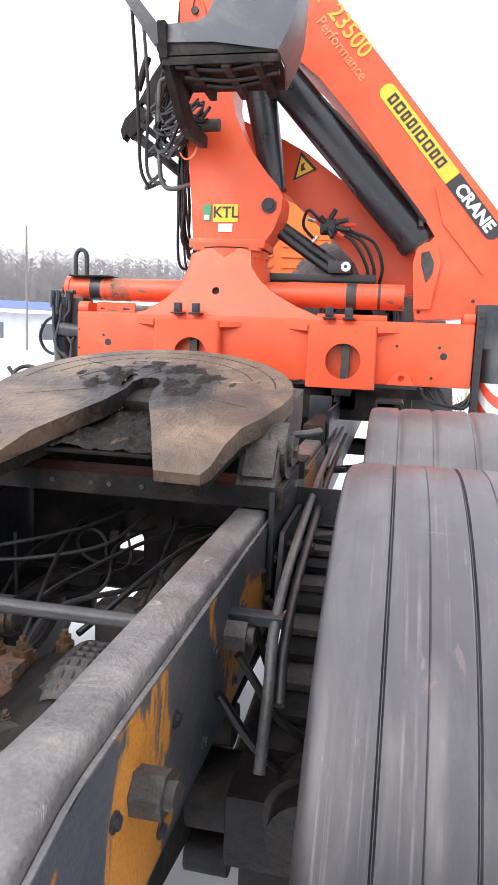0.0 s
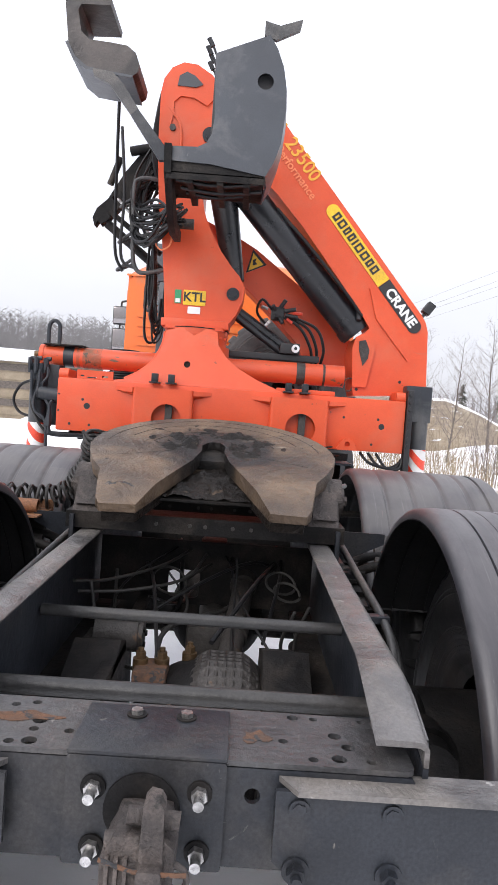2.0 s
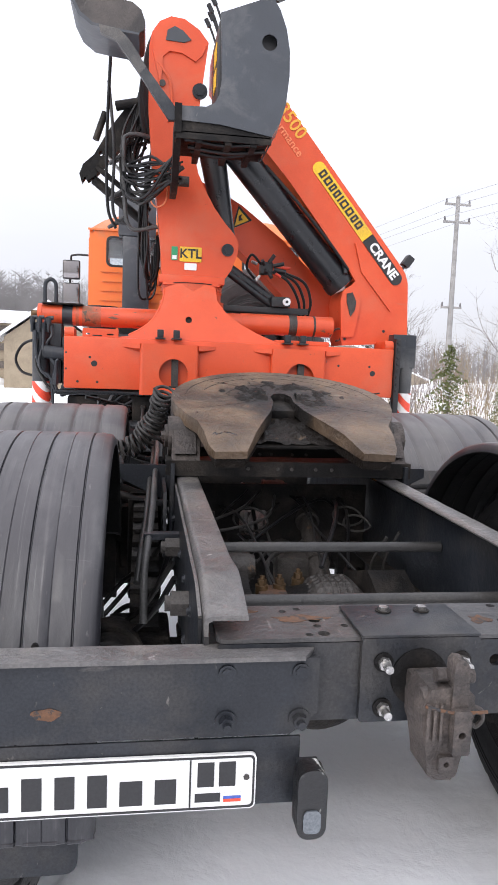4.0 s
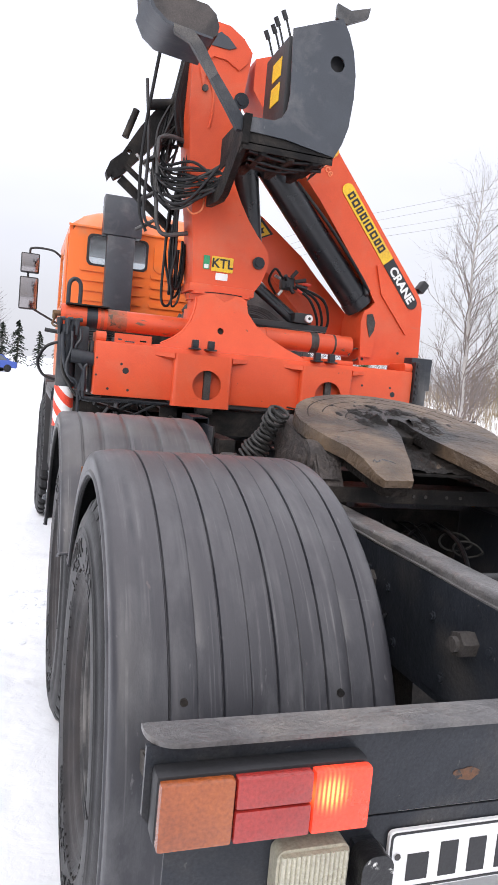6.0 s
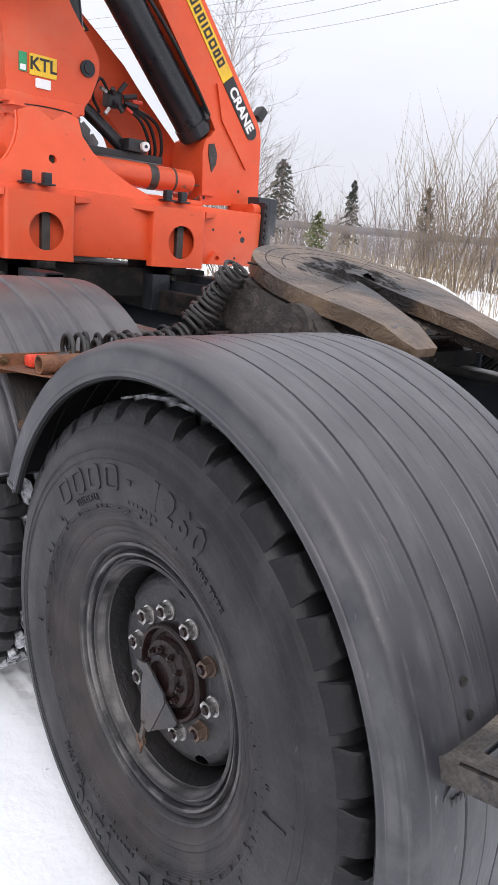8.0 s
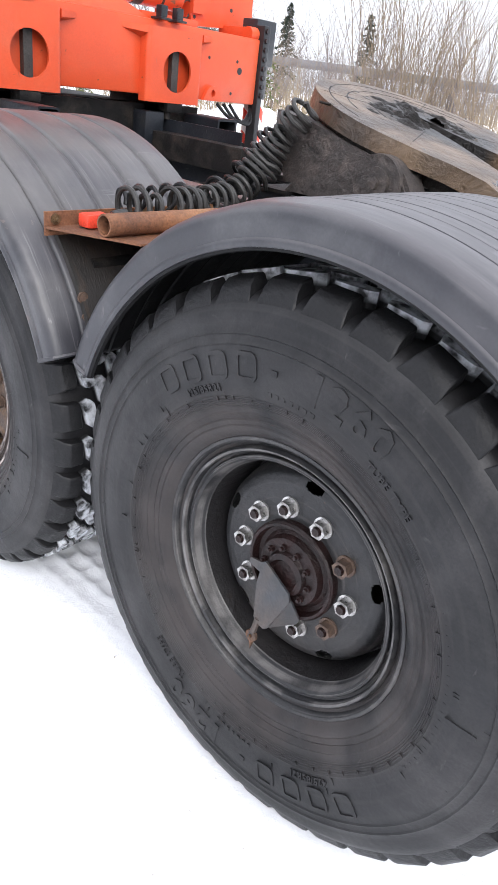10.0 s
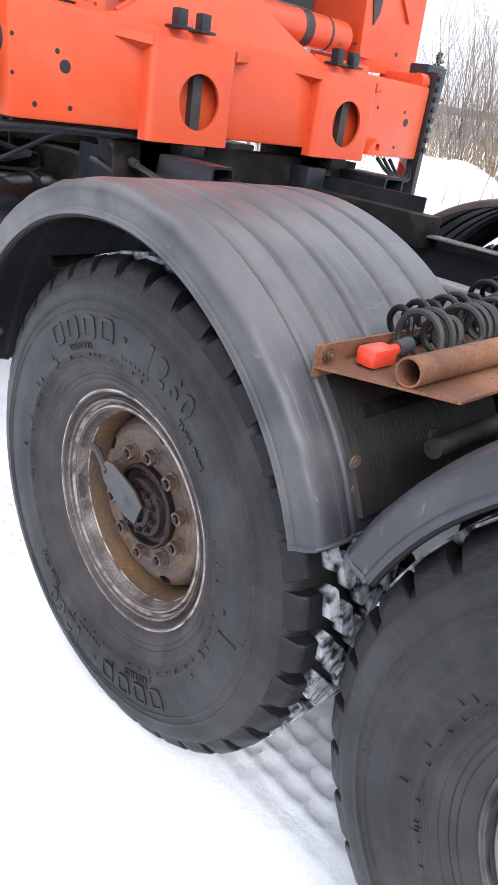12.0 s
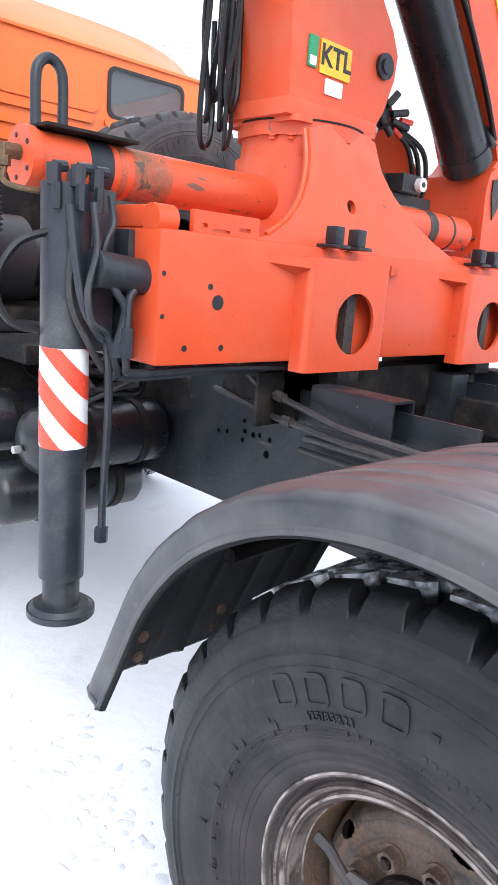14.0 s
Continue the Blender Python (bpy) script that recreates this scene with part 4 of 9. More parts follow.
# carrier below the bumper for plate and small lamps
b = bm_new()
box(b, -1.20, -0.235, 0.300, 0.306, 0.780, 0.9105, 0.002)
carrier = part("plate_carrier", b, FRAME_GREY, truck, "grey carrier sheet below bumper")
b = bm_new()
plate(b, round_rect(-0.829, -0.317, 0.780, 0.886, 0.010), "y", 0.2905, 0.2975, bevel=0.002)
numplate = part("number_plate", b, WHITE, truck, "white registration plate with black border")
b = bm_new()
o, i2 = round_rect(-0.826, -0.320, 0.783, 0.883, 0.009), round_rect(-0.8225, -0.3235, 0.7865, 0.8795, 0.007)
plate(b, o, "y", 0.2885, 0.2903, [i2])
box(b, -0.4385, -0.4355, 0.2885, 0.2903, 0.788, 0.878)
part("border", b, INK, numplate)
px = -0.792
for w, h in ((0.040, 0.046), (0.034, 0.060), (0.034, 0.060), (0.034, 0.060), (0.040, 0.046), (0.038, 0.046)):
    part("character_bar", box(bm_new(), px, px + w, 0.2885, 0.2903, 0.797, 0.797 + h), INK, numplate, "plain black bar")
    px += w + 0.022
for x in (-0.424, -0.385):
    part("character_bar", box(bm_new(), x, x + 0.030, 0.2885, 0.2903, 0.826, 0.872), INK, numplate, "plain black bar")
part("character_bar", box(bm_new(), -0.428, -0.382, 0.2885, 0.2903, 0.797, 0.813), INK, numplate, "plain black bar")
for i, mt in enumerate((SIGN_RED, BLUE, WHITE)):
    part("flag_stripe", box(bm_new(), -0.376, -0.344, 0.2885, 0.2903, 0.7955 + 0.006 * i, 0.8012 + 0.006 * i), mt, numplate)
for x in (-0.812, -0.335):
    part("screw", bolt(bm_new(), (x, 0.2903, 0.842), (0, -1, 0), 0.006, 0.003, False, False), CAST, numplate)

b = ribbed(-1.028, -0.918, 0.258, 0.299, 0.800, 0.890, 14, 0.003)
rev = part("reversing_lamp", b, BEIGE, truck, "yellowed ribbed reversing lamp")
b = plate(bm_new(), round_rect(-1.033, -0.913, 0.794, 0.896, 0.014), "y", 0.268, 0.298, [round_rect(-1.0285, -0.9175, 0.7995, 0.8905, 0.004)])
part("lamp_frame", b, BEIGE, rev)


LAMP_SCUFFED = material("scraped_black_lamp", (0.012, 0.012, 0.013), (0.007, 0.007, 0.008), 0.35, scale=9, spots=(0.55, 0.55, 0.52), spot_amount=0.30, spot_scale=17, bump=0.3,
                        scratch=(0.30, 0.30, 0.29), scratch_amount=0.35)


def marker_lamp(x, z):
    """A rounded black lamp housing with a lens, on a short bracket."""
    m = part("marker_lamp", plate(bm_new(), round_rect(x - 0.027, x + 0.027, z - 0.068, z + 0.062, 0.022, 6), "y", 0.240, 0.282, bevel=0.009), LAMP_SCUFFED, truck, "scraped black marker lamp housing")
    part("bracket", box(bm_new(), x - 0.020, x + 0.020, 0.2825, 0.2995, z - 0.045, z + 0.055, 0.003), FRAME_GREY, m)
    part("glass", plate(bm_new(), round_rect(x - 0.016, x + 0.016, z - 0.055, z - 0.012, 0.010, 4), "y", 0.2365, 0.2398, bevel=0.001), GLASS, m)


marker_lamp(-0.876, 0.825)
marker_lamp(-0.222, 0.815)
b = plate(bm_new(), round_rect(-1.185, -0.66, 0.44, 0.836, 0.03), "y", 0.590, 0.600, bevel=0.002)
flap = part("mud_flap", b, FRAME_GREY, truck, "black rubber mud flap with raised pads")
part("rib_band", ribbed(-1.17, -0.88, 0.584, 0.5895, 0.775, 0.812, 26, 0.004), RUBBER, flap)
for k in range(6):
    for z in (0.70, 0.62):
        part("pad", box(bm_new(), -1.16 + 0.082 * k, -1.10 + 0.082 * k, 0.580, 0.5895, z, z + 0.03, 0.004), FRAME_GREY, flap)
for o in set(truck.children) - front_parts:
    o.location.y += 0.017


# ---------------------------------------------------------------- fenders
def fender(s, yc, zc, radius, a0, a1, tail, front, seams, soft):
    """An arched plastic fender with pressed seams, a rounded shoulder, a beaded lip outside, and its straight tail."""
    xo, xi = (1.270 if soft else 1.240), 0.622
    prof = [(xo - 0.014, -0.074), (xo - 0.006, -0.078), (xo + 0.002, -0.076), (xo + 0.0045, -0.070), (xo + 0.003, -0.0635), (xo - 0.001, -0.060), (xo, -0.044), (xo + 0.001, -0.032), (xo - 0.0005, -0.022),
            (xo - 0.005, -0.0135), (xo - 0.013, -0.0075), (xo - 0.026, -0.0035), (xo - 0.044, -0.001), (xo - 0.060, 0.0004)]
    prev = xo - 0.060
    for x in seams:
        mid = (prev + x) / 2
        prof += [(prev + (x - prev) * 0.25, 0.0020)]
        if not soft and prev - x > 0.07:
            prof += [(mid + 0.0020, 0.0022), (mid, 0.0004), (mid - 0.0020, 0.0022)]
        prof += [(prev + (x - prev) * 0.75, 0.0020)]
        if soft:
            prof += [(x + 0.017, 0.0016), (x + 0.009, -0.0026), (x + 0.003, -0.0056), (x - 0.002, -0.0050), (x - 0.006, 0.0010), (x - 0.010, 0.0026)]
            prev = x - 0.010
        else:
            prof += [(x + 0.0034, 0.0014), (x + 0.0006, -0.0042), (x - 0.0006, -0.0042), (x - 0.0034, 0.0014)]
            prev = x - 0.0034
    prof += [((prev + xi + 0.03) / 2, 0.002), (xi + 0.03, 0.0), (xi + 0.012, -0.003), (xi + 0.003, -0.012), (xi, -0.030)]
    n = 72
    path = []
    for i in range(n + 1):
        a = radians(a0 + (a1 - a0) * i / n)
        path.append((Vector((0, math.cos(a), math.sin(a))), Vector((0, yc + radius * math.cos(a), zc + radius * math.sin(a)))))
    if front:
        nrm, end = path[0]
        for k in (1, 2, 3, 4):
            path.insert(0, (nrm, end - Vector((0, -nrm.z, nrm.y)) * front * k / 4))
    if tail:
        nrm, end = path[-1]
        path.append((nrm, end + Vector((0, -nrm.z, nrm.y)) * tail))
    rows, under = [], []
    for nrm, c in path:
        wob = 0.005 * noise.noise((c.y * 2.3, c.z * 2.3, s * 3.0))
        # the shoulder is knocked out of true
        dents = [0.0032 * (2.0 if soft else 1.0) * (max(0.0, 1 - abs(x - xo + 0.020) / 0.025) if d > -0.016 else 0.0) * (noise.noise((c.y * 17, c.z * 17, s + 5.0)) + 0.4 * noise.noise((c.y * 43, c.z * 43, s))) + 0.0022 * noise.noise((x * 9, c.y * 4, c.z * 4)) for x, d in prof]
        rows.append([c + nrm * (d + wob + k) + Vector((s * x, 0, 0)) for (x, d), k in zip(prof, dents)])
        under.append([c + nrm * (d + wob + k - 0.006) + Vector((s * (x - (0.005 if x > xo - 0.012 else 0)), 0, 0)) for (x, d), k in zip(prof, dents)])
    b = bm_new()
    grid_sheet(b, rows)
    skin = [[p - nrm * 0.003 for p in r] for (nrm, c), r in zip(path, rows)]
    for e in (0, -1):
        grid_sheet(b, [rows[e], skin[e]])
    for e in (0, -1):
        grid_sheet(b, [[r[e] for r in rows], [r[e] for r in skin]])
    bmesh.ops.remove_doubles(b, verts=b.verts, dist=0.0004)
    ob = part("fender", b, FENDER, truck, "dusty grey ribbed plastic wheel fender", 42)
    # the inner face takes the shade-darkened copy of the plastic
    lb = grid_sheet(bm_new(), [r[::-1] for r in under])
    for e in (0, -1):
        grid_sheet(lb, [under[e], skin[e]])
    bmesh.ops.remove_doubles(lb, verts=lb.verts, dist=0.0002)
    part("inner_skin", lb, FENDER_SHADED, ob, "inner face, darkened for shade", 42)
    for e in (0, -1):
        part("edge_bead", tube(bm_new(), [p - path[e][0] * 0.002 for p in rows[e][3::2]], 0.0055, 7, 0), FENDER, ob)
    return ob


for s in (-1, 1):
    rf = fender(s, 1.305, 0.635, 0.722, 20, 180, 0.10, 0.0, (1.128, 1.017, 0.900, 0.791, 0.682) if s < 0 else (1.165, 1.052, 0.943, 0.838, 0.717), False)
    ff = fender(s, 2.700, 0.600, 0.757, 25, 156, 0.03, 0.262, (1.185, 1.100, 0.990, 0.855, 0.735), True)
    for x in (1.100, 0.761):
        for k in (0, 1):
            b = bm_new()
            yy = 1.305 - math.sqrt(0.722 ** 2 - (0.316 - 0.046 * k) ** 2)
            cyl(b, (s * x, yy - 0.0045, 0.951 - 0.046 * k), (s * x, yy + 0.006, 0.951 - 0.046 * k), 0.008, 10)
            part("mounting_hole", b, UNDER, rf)
    for y, z in ((3.428, 0.80), (3.446, 0.74), (2.058, 1.00), (2.045, 0.95)):
        for x in (1.160, 0.92):
            part("bolt", bolt(bm_new(), (s * x, y - (0.0 if y > 3 else 0.012), z), (0, -1, 0), 0.010, 0.006, True, False), NUT_RUST, ff)
    # rear end of the front fender: rust streaks and its shade in one dark sheet
    sheet = [[(s * x, 2.700 + r * math.cos(radians(a)), 0.600 + r * math.sin(radians(a))) for a in range(136, 157, 4)] for x, r in ((1.168, 0.758), (1.164, 0.768), (0.66, 0.768), (0.656, 0.758))]
    pn = part("stained_shaded_panel", grid_sheet(bm_new(), sheet), STAIN_AND_SHADE, ff, "rust-streaked panel, darkened for shade")
    # arms that carry the fenders
    for y in (1.94, 2.10, 3.22):
        part("fender_arm", tube(bm_new(), [(s * 0.41, y, 1.0), (s * 0.55, y, 1.02), (s * 0.70, y, 1.06), (s * 1.1, y, 1.06)], 0.018, 10), UNDER, truck)


# ---------------------------------------------------------------- wheels
def wheel_meshes():
    """Tyre, rim and the rest, once, for a wheel whose outer side looks along -x; shared by all wheels."""
    w = {}
    side = [(0.290, -0.150), (0.318, -0.166), (0.328, -0.172), (0.338, -0.184), (0.350, -0.194), (0.356, -0.1955), (0.359, -0.1935), (0.366, -0.1985), (0.369, -0.1965), (0.378, -0.2030),
            (0.381, -0.2010), (0.405, -0.2085), (0.409, -0.2110), (0.413, -0.2090), (0.450, -0.2125), (0.485, -0.2120), (0.505, -0.2100), (0.5085, -0.2125), (0.5125, -0.2095), (0.524, -0.2080),
            (0.5275, -0.2105), (0.5315, -0.2070), (0.545, -0.2040), (0.562, -0.2025), (0.578, -0.2000), (0.588, -0.1925), (0.595, -0.180), (0.600, -0.160), (0.601, -0.12), (0.602, 0.0)]
    side = [(r - 0.0165 * min(1.0, max(0.0, (0.405 - r) / 0.05)), x) for r, x in side]
    # fine mould rings above the bead
    fine = [(0.384 + 0.0021 * k, -0.2030 - 0.00025 * k * 2.1 - (0.0013 if k % 2 else 0.0)) for k in range(10)]
    side = sorted([q for q in side if not 0.3835 < q[0] < 0.4045] + fine, key=lambda q: q[0])
    # the loaded sidewall bulges outwards
    side = [(r, x - 0.017 * max(0.0, min(1.0, (r - 0.36) / 0.07, (0.612 - r) / 0.05 if r < 0.601 else 0.0))) for r, x in side]
    prof = side + [(r, -x) for r, x in side[-2::-1]]
    b = lathe(bm_new(), prof, 96)
    # raised outline blocks along an arc, small print below, and radial mould lines: all moulded in the sidewall
    rr = random.Random(9)

    def raised(a, r0, r1, w2, lift, hollow):
        m = Matrix.Rotation(radians(a) - math.pi / 2, 4, "X")
        b.verts.ensure_lookup_table()
        x0 = float(np.interp(0.5 * (r0 + r1), [q[0] for q in side[8:34]], [q[1] for q in side[8:34]])) + 0.0006
        if hollow:
            k0 = len(b.verts)
            plate(b, round_rect(-w2, w2, r0, r1, min(w2, 0.5 * (r1 - r0)) * 0.55, 3), "x", x0 - lift, x0 + 0.004, [round_rect(-w2 + 0.0085, w2 - 0.0085, r0 + 0.0085, r1 - 0.0085, 0.003, 2)] if r1 - r0 > 0.03 else [])
            b.verts.ensure_lookup_table()
            bmesh.ops.transform(b, matrix=m, verts=b.verts[k0:])
        else:
            box(b, x0 - lift, x0 + 0.004, -w2, w2, r0, r1, 0.0, m)

    def round_text(text, a_mid, r, size, lift, spacing=1.0, bold=0.0):
        """Letters bent round the axle, raised from the sidewall; their feet point to the axle."""
        cu = bpy.data.curves.new("print", "FONT")
        cu.body, cu.size, cu.extrude, cu.align_x, cu.align_y, cu.space_character, cu.resolution_u, cu.offset = text, size, lift, "CENTER", "CENTER", spacing, 2, bold
        tmp = new("print", cu)
        bpy.context.view_layer.update()
        me = bpy.data.meshes.new_from_object(tmp.evaluated_get(bpy.context.evaluated_depsgraph_get()))
        bpy.data.objects.remove(tmp)
        for v in me.vertices:
            u, h, d = v.co
            a = radians(a_mid) + u / r
            v.co = (float(np.interp(r + h, [q[0] for q in side[8:34]], [q[1] for q in side[8:34]])) - d, (r + h) * math.cos(a), (r + h) * math.sin(a))
        b.from_mesh(me)

    # the maker's mark stays plain outline blocks; numbers and plain words are lettered
    for start in (50, 230):
        for k in range(4):
            raised(start - 3 + k * 9.2, 0.440, 0.496, 0.0265, 0.0030, True)
        raised(start + 33.0, 0.463, 0.473, 0.0065, 0.0030, False)
        round_text("1260", start + 53, 0.468, 0.080, 0.0024, 1.2, 0.0032)
        round_text("425/85R21", start + 8, 0.424, 0.021, 0.0030, 1.15, 0.0005)
        round_text("TUBE TYPE", start + 70, 0.424, 0.021, 0.0030, 1.15, 0.0005)
        for k in range(7):
            raised(start + 31.5 + k * 2.2, 0.420, 0.428, 0.0045 * rr.uniform(0.6, 1.2), 0.0024, False)
    for k in range(20):
        raised(150 + k * 2.6, 0.419, 0.429, 0.004 * rr.uniform(0.6, 1.2), 0.0009, False)
    # direction arrow
    raised(176, 0.430, 0.488, 0.0030, 0.0026, False)
    for k in range(58):
        raised(6.2 * k + rr.uniform(-0.8, 0.8), 0.398, 0.398 + rr.uniform(0.012, 0.030), 0.0009, 0.0004, False)
    for k in range(34):
        a0, r0 = rr.uniform(0, 360), rr.uniform(0.395, 0.47)
        raised(a0, r0, r0 + rr.uniform(0.03, 0.05), 0.0009, 0.0002, False)
    w["tyre"] = finish("tyre", b, RUBBER, 30)
    # chunky shoulder lugs with narrow gaps: single ones for the near wheels, joined ones for the rest
    n = 36

    def lug(b, sx, a, low):
        m = Matrix.Rotation(a, 4, "X")
        out = [(sx * 0.2150, low), (sx * 0.2095, 0.580), (sx * 0.197, 0.608), (sx * 0.182, 0.622), (sx * 0.146, 0.628), (sx * 0.142, 0.600), (sx * 0.165, 0.592)]
        va, vb = [], []
        for x, r in out:
            half = 0.0370 if r > 0.60 else 0.0450
            if r < 0.57:
                half = 0.0480
            if abs(x) < 0.15:
                half = 0.0330
            va.append(b.verts.new(m @ Vector((x, -half + rr.uniform(-1, 1) * 0.003, r))))
            vb.append(b.verts.new(m @ Vector((x, half + rr.uniform(-1, 1) * 0.003, r))))
        b.faces.new(va[::-1])
        b.faces.new(vb)
        for k in range(7):
            b.faces.new((va[k], va[(k + 1) % 7], vb[(k + 1) % 7], vb[k]))

    for v in range(4):
        b = bm_new()
        lug(b, -1, 0.0, 0.548 if v % 2 else 0.556)
        bmesh.ops.bevel(b, geom=list(b.edges), offset=0.0035, segments=1, affect="EDGES")
        w["lug", v] = finish("lug", b, TREAD, 30)
    for key, sides in (("tread", (-1, 1)), ("tread_inner", (1,))):
        b = bm_new()
        for i in range(n):
            for sx in sides:
                lug(b, sx, 2 * math.pi * (i + (0.5 if sx > 0 else 0)) / n, 0.548 if i % 2 else 0.556)
        bmesh.ops.bevel(b, geom=list(b.edges), offset=0.0035, segments=1, affect="EDGES")
        w[key] = finish("tread", b, TREAD, 30)
    # snowy blocks in the middle of the tread
    b = bm_new()
    for i in range(n):
        for row, off, tw in ((-0.118, 0.0, 0.30), (-0.071, 0.50, 0.25), (-0.024, 0.0, 0.2), (0.024, 0.5, -0.2), (0.071, 0.0, -0.25), (0.118, 0.5, -0.30)):
            m2 = Matrix.Rotation(2 * math.pi * (i + off) / n, 4, "X") @ Matrix.Translation((row, 0, 0)) @ Matrix.Rotation(tw, 4, "Z")
            plate(b, [(-0.019, -0.024), (-0.009, -0.040), (0.013, -0.038), (0.019, 0.024), (0.009, 0.040), (-0.013, 0.038)], "z", 0.588, 0.631 + rr.uniform(-0.003, 0.003))
            bmesh.ops.transform(b, matrix=m2, verts=b.verts[-12:])
    w["tread_blocks"] = finish("tread_blocks", b, TREAD_SNOW, 30)
    ring = [(0.262, -0.090), (0.318, -0.150), (0.330, -0.162), (0.334, -0.170), (0.330, -0.178), (0.321, -0.178), (0.314, -0.170), (0.311, -0.157), (0.304, -0.155), (0.302, -0.166), (0.297, -0.172),
            (0.290, -0.169), (0.286, -0.154), (0.277, -0.150), (0.275, -0.160), (0.268, -0.163), (0.262, -0.158), (0.258, -0.142), (0.254, -0.134), (0.250, -0.128)]
    ring = [(0.250 + (r - 0.250) * 0.80, x) for r, x in ring]
    disc = [(0.250, -0.128), (0.247, -0.105), (0.245, -0.070), (0.243, -0.015), (0.236, -0.015), (0.232, -0.058), (0.226, -0.080), (0.220, -0.088), (0.214, -0.095), (0.209, -0.098), (0.204, -0.100), (0.199, -0.102), (0.194, -0.1030), (0.186, -0.1038), (0.168, -0.104), (0.100, -0.104), (0.100, -0.06)]
    # finer steps where the hand holes are cut
    fine_disc = [q for q in disc if not 0.188 < q[0] < 0.222]
    at_edge = next(k for k, q in enumerate(fine_disc) if q[0] < 0.19)
    fine_disc[at_edge:at_edge] = [(r, float(np.interp(r, [q[0] for q in disc[12:4:-1]], [q[1] for q in disc[12:4:-1]]))) for r in (0.2195 - 0.0021 * k for k in range(15))]
    for key, m1, m2 in (("dark", RIM_DARK, RING_DARK), ("rust", RIM_RUST, RING_RUST)):
        b = lathe(bm_new(), fine_disc, 240)
        gone = []
        for f in b.faces:
            c = f.calc_center_median()
            a = (math.degrees(math.atan2(c.z, c.y)) - 18) % 72
            if abs(c.x) > 0.07 and (min(a, 72 - a) / 6.2) ** 2 + ((math.hypot(c.y, c.z) - 0.205) / 0.0125) ** 2 < 1:
                gone.append(f)
        bmesh.ops.delete(b, geom=gone, context="FACES")
        w["wheel_" + key] = finish("wheel", b, m1, 30)
        w["rim_" + key] = finish("rim", lathe(bm_new(), ring, 80), m2, 30)
    hub = [(0.112, -0.085), (0.114, -0.122), (0.110, -0.127), (0.104, -0.126), (0.100, -0.108), (0.090, -0.106), (0.082, -0.112), (0.078, -0.128), (0.070, -0.132), (0.052, -0.132), (0.048, -0.142), (0.036, -0.146), (0.030, -0.138), (0.002, -0.138)]
    w["hub"] = finish("hub", lathe(bm_new(), hub, 40), HUB, 30)
    b = bolt(bm_new(), (-0.131, 0.061, 0), (-1, 0, 0), 0.008, 0.010, False, True)
    w["hub_bolt"] = finish("hub_bolt", b, HUB, 30)
    for key, mt in (("nut", NUT), ("rusty_nut", NUT_RUST)):
        b = bm_new()
        cyl(b, (-0.103, 0, 0), (-0.108, 0, 0), 0.0235, 16)
        plate(b, [(0.0195 * math.cos(k * math.pi / 3), 0.0195 * math.sin(k * math.pi / 3)) for k in range(6)], "x", -0.128, -0.107, [ring_pts(0, 0, 0.0115, 14)], bevel=0.0012)
        w[key] = finish(key, b, mt, 30)
    b = bm_new()
    cyl(b, (-0.100, 0, 0), (-0.134, 0, 0), 0.0105, 12, 0.0090)
    w["stud"] = finish("stud", b, HUB, 30)
    # tapering guard plate with a folded wing, held by an arm on one stud
    b = plate(bm_new(), [(0.048, 0.012), (0.040, 0.017), (-0.030, -0.026), (-0.036, -0.045), (0.010, -0.148), (0.020, -0.156), (0.040, -0.152), (0.051, -0.140), (0.057, -0.050)], "x", -0.157, -0.152, bevel=0.0015)
    k0 = len(b.verts)
    plate(b, [(-0.036, -0.042), (-0.052, -0.098), (-0.046, -0.112), (0.012, -0.150)], "x", -0.0025, 0.0025)
    b.verts.ensure_lookup_table()
    for v in b.verts[k0:]:
        v.co.x += -0.151 + 0.55 * max(0.0, -0.036 - v.co.y + (v.co.z + 0.042) * -0.44)
    plate(b, [(0.040, 0.006), (0.088, -0.002), (0.090, -0.016), (0.046, -0.026)], "x", -0.150, -0.145, bevel=0.001)
    tube(b, [(-0.153, 0.040, -0.140), (-0.150, 0.046, -0.165), (-0.150, 0.051, -0.190)], 0.008, 8)
    w["valve_guard"] = finish("valve_guard", b, GUARD, 30)
    b = plate(bm_new(), ring_pts(0.052, -0.200, 0.015, 14) , "x", -0.156, -0.148, [ring_pts(0.052, -0.200, 0.005, 8)], bevel=0.001)
    plate(b, [(0.046, -0.212), (0.056, -0.212), (0.051, -0.240)], "x", -0.155, -0.149)
    w["valve_tab"] = finish("valve_tab", b, RUST_DULL, 30)
    # bent guard plate over the air valve of the rusty wheels
    b = bm_new()
    out = [(-0.030, 0.024), (0.040, 0.024), (0.052, -0.020), (0.044, -0.120), (0.026, -0.150), (-0.014, -0.156), (-0.034, -0.130), (-0.046, -0.020)]
    plate(b, out, "x", -0.156, -0.150, bevel=0.002)
    tube(b, [(-0.152, 0.0, -0.040), (-0.146, 0.0, -0.02), (-0.130, 0.0, 0.0)], 0.012, 8)
    tube(b, [(-0.153, 0.0, -0.135), (-0.148, 0.0, -0.170), (-0.142, 0.0, -0.200), (-0.146, 0.0, -0.232)], 0.010, 8)
    w["valve_guard_grey"] = finish("valve_guard", b, GUARD, 30)
    b = bm_new()
    r3 = random.Random(21)
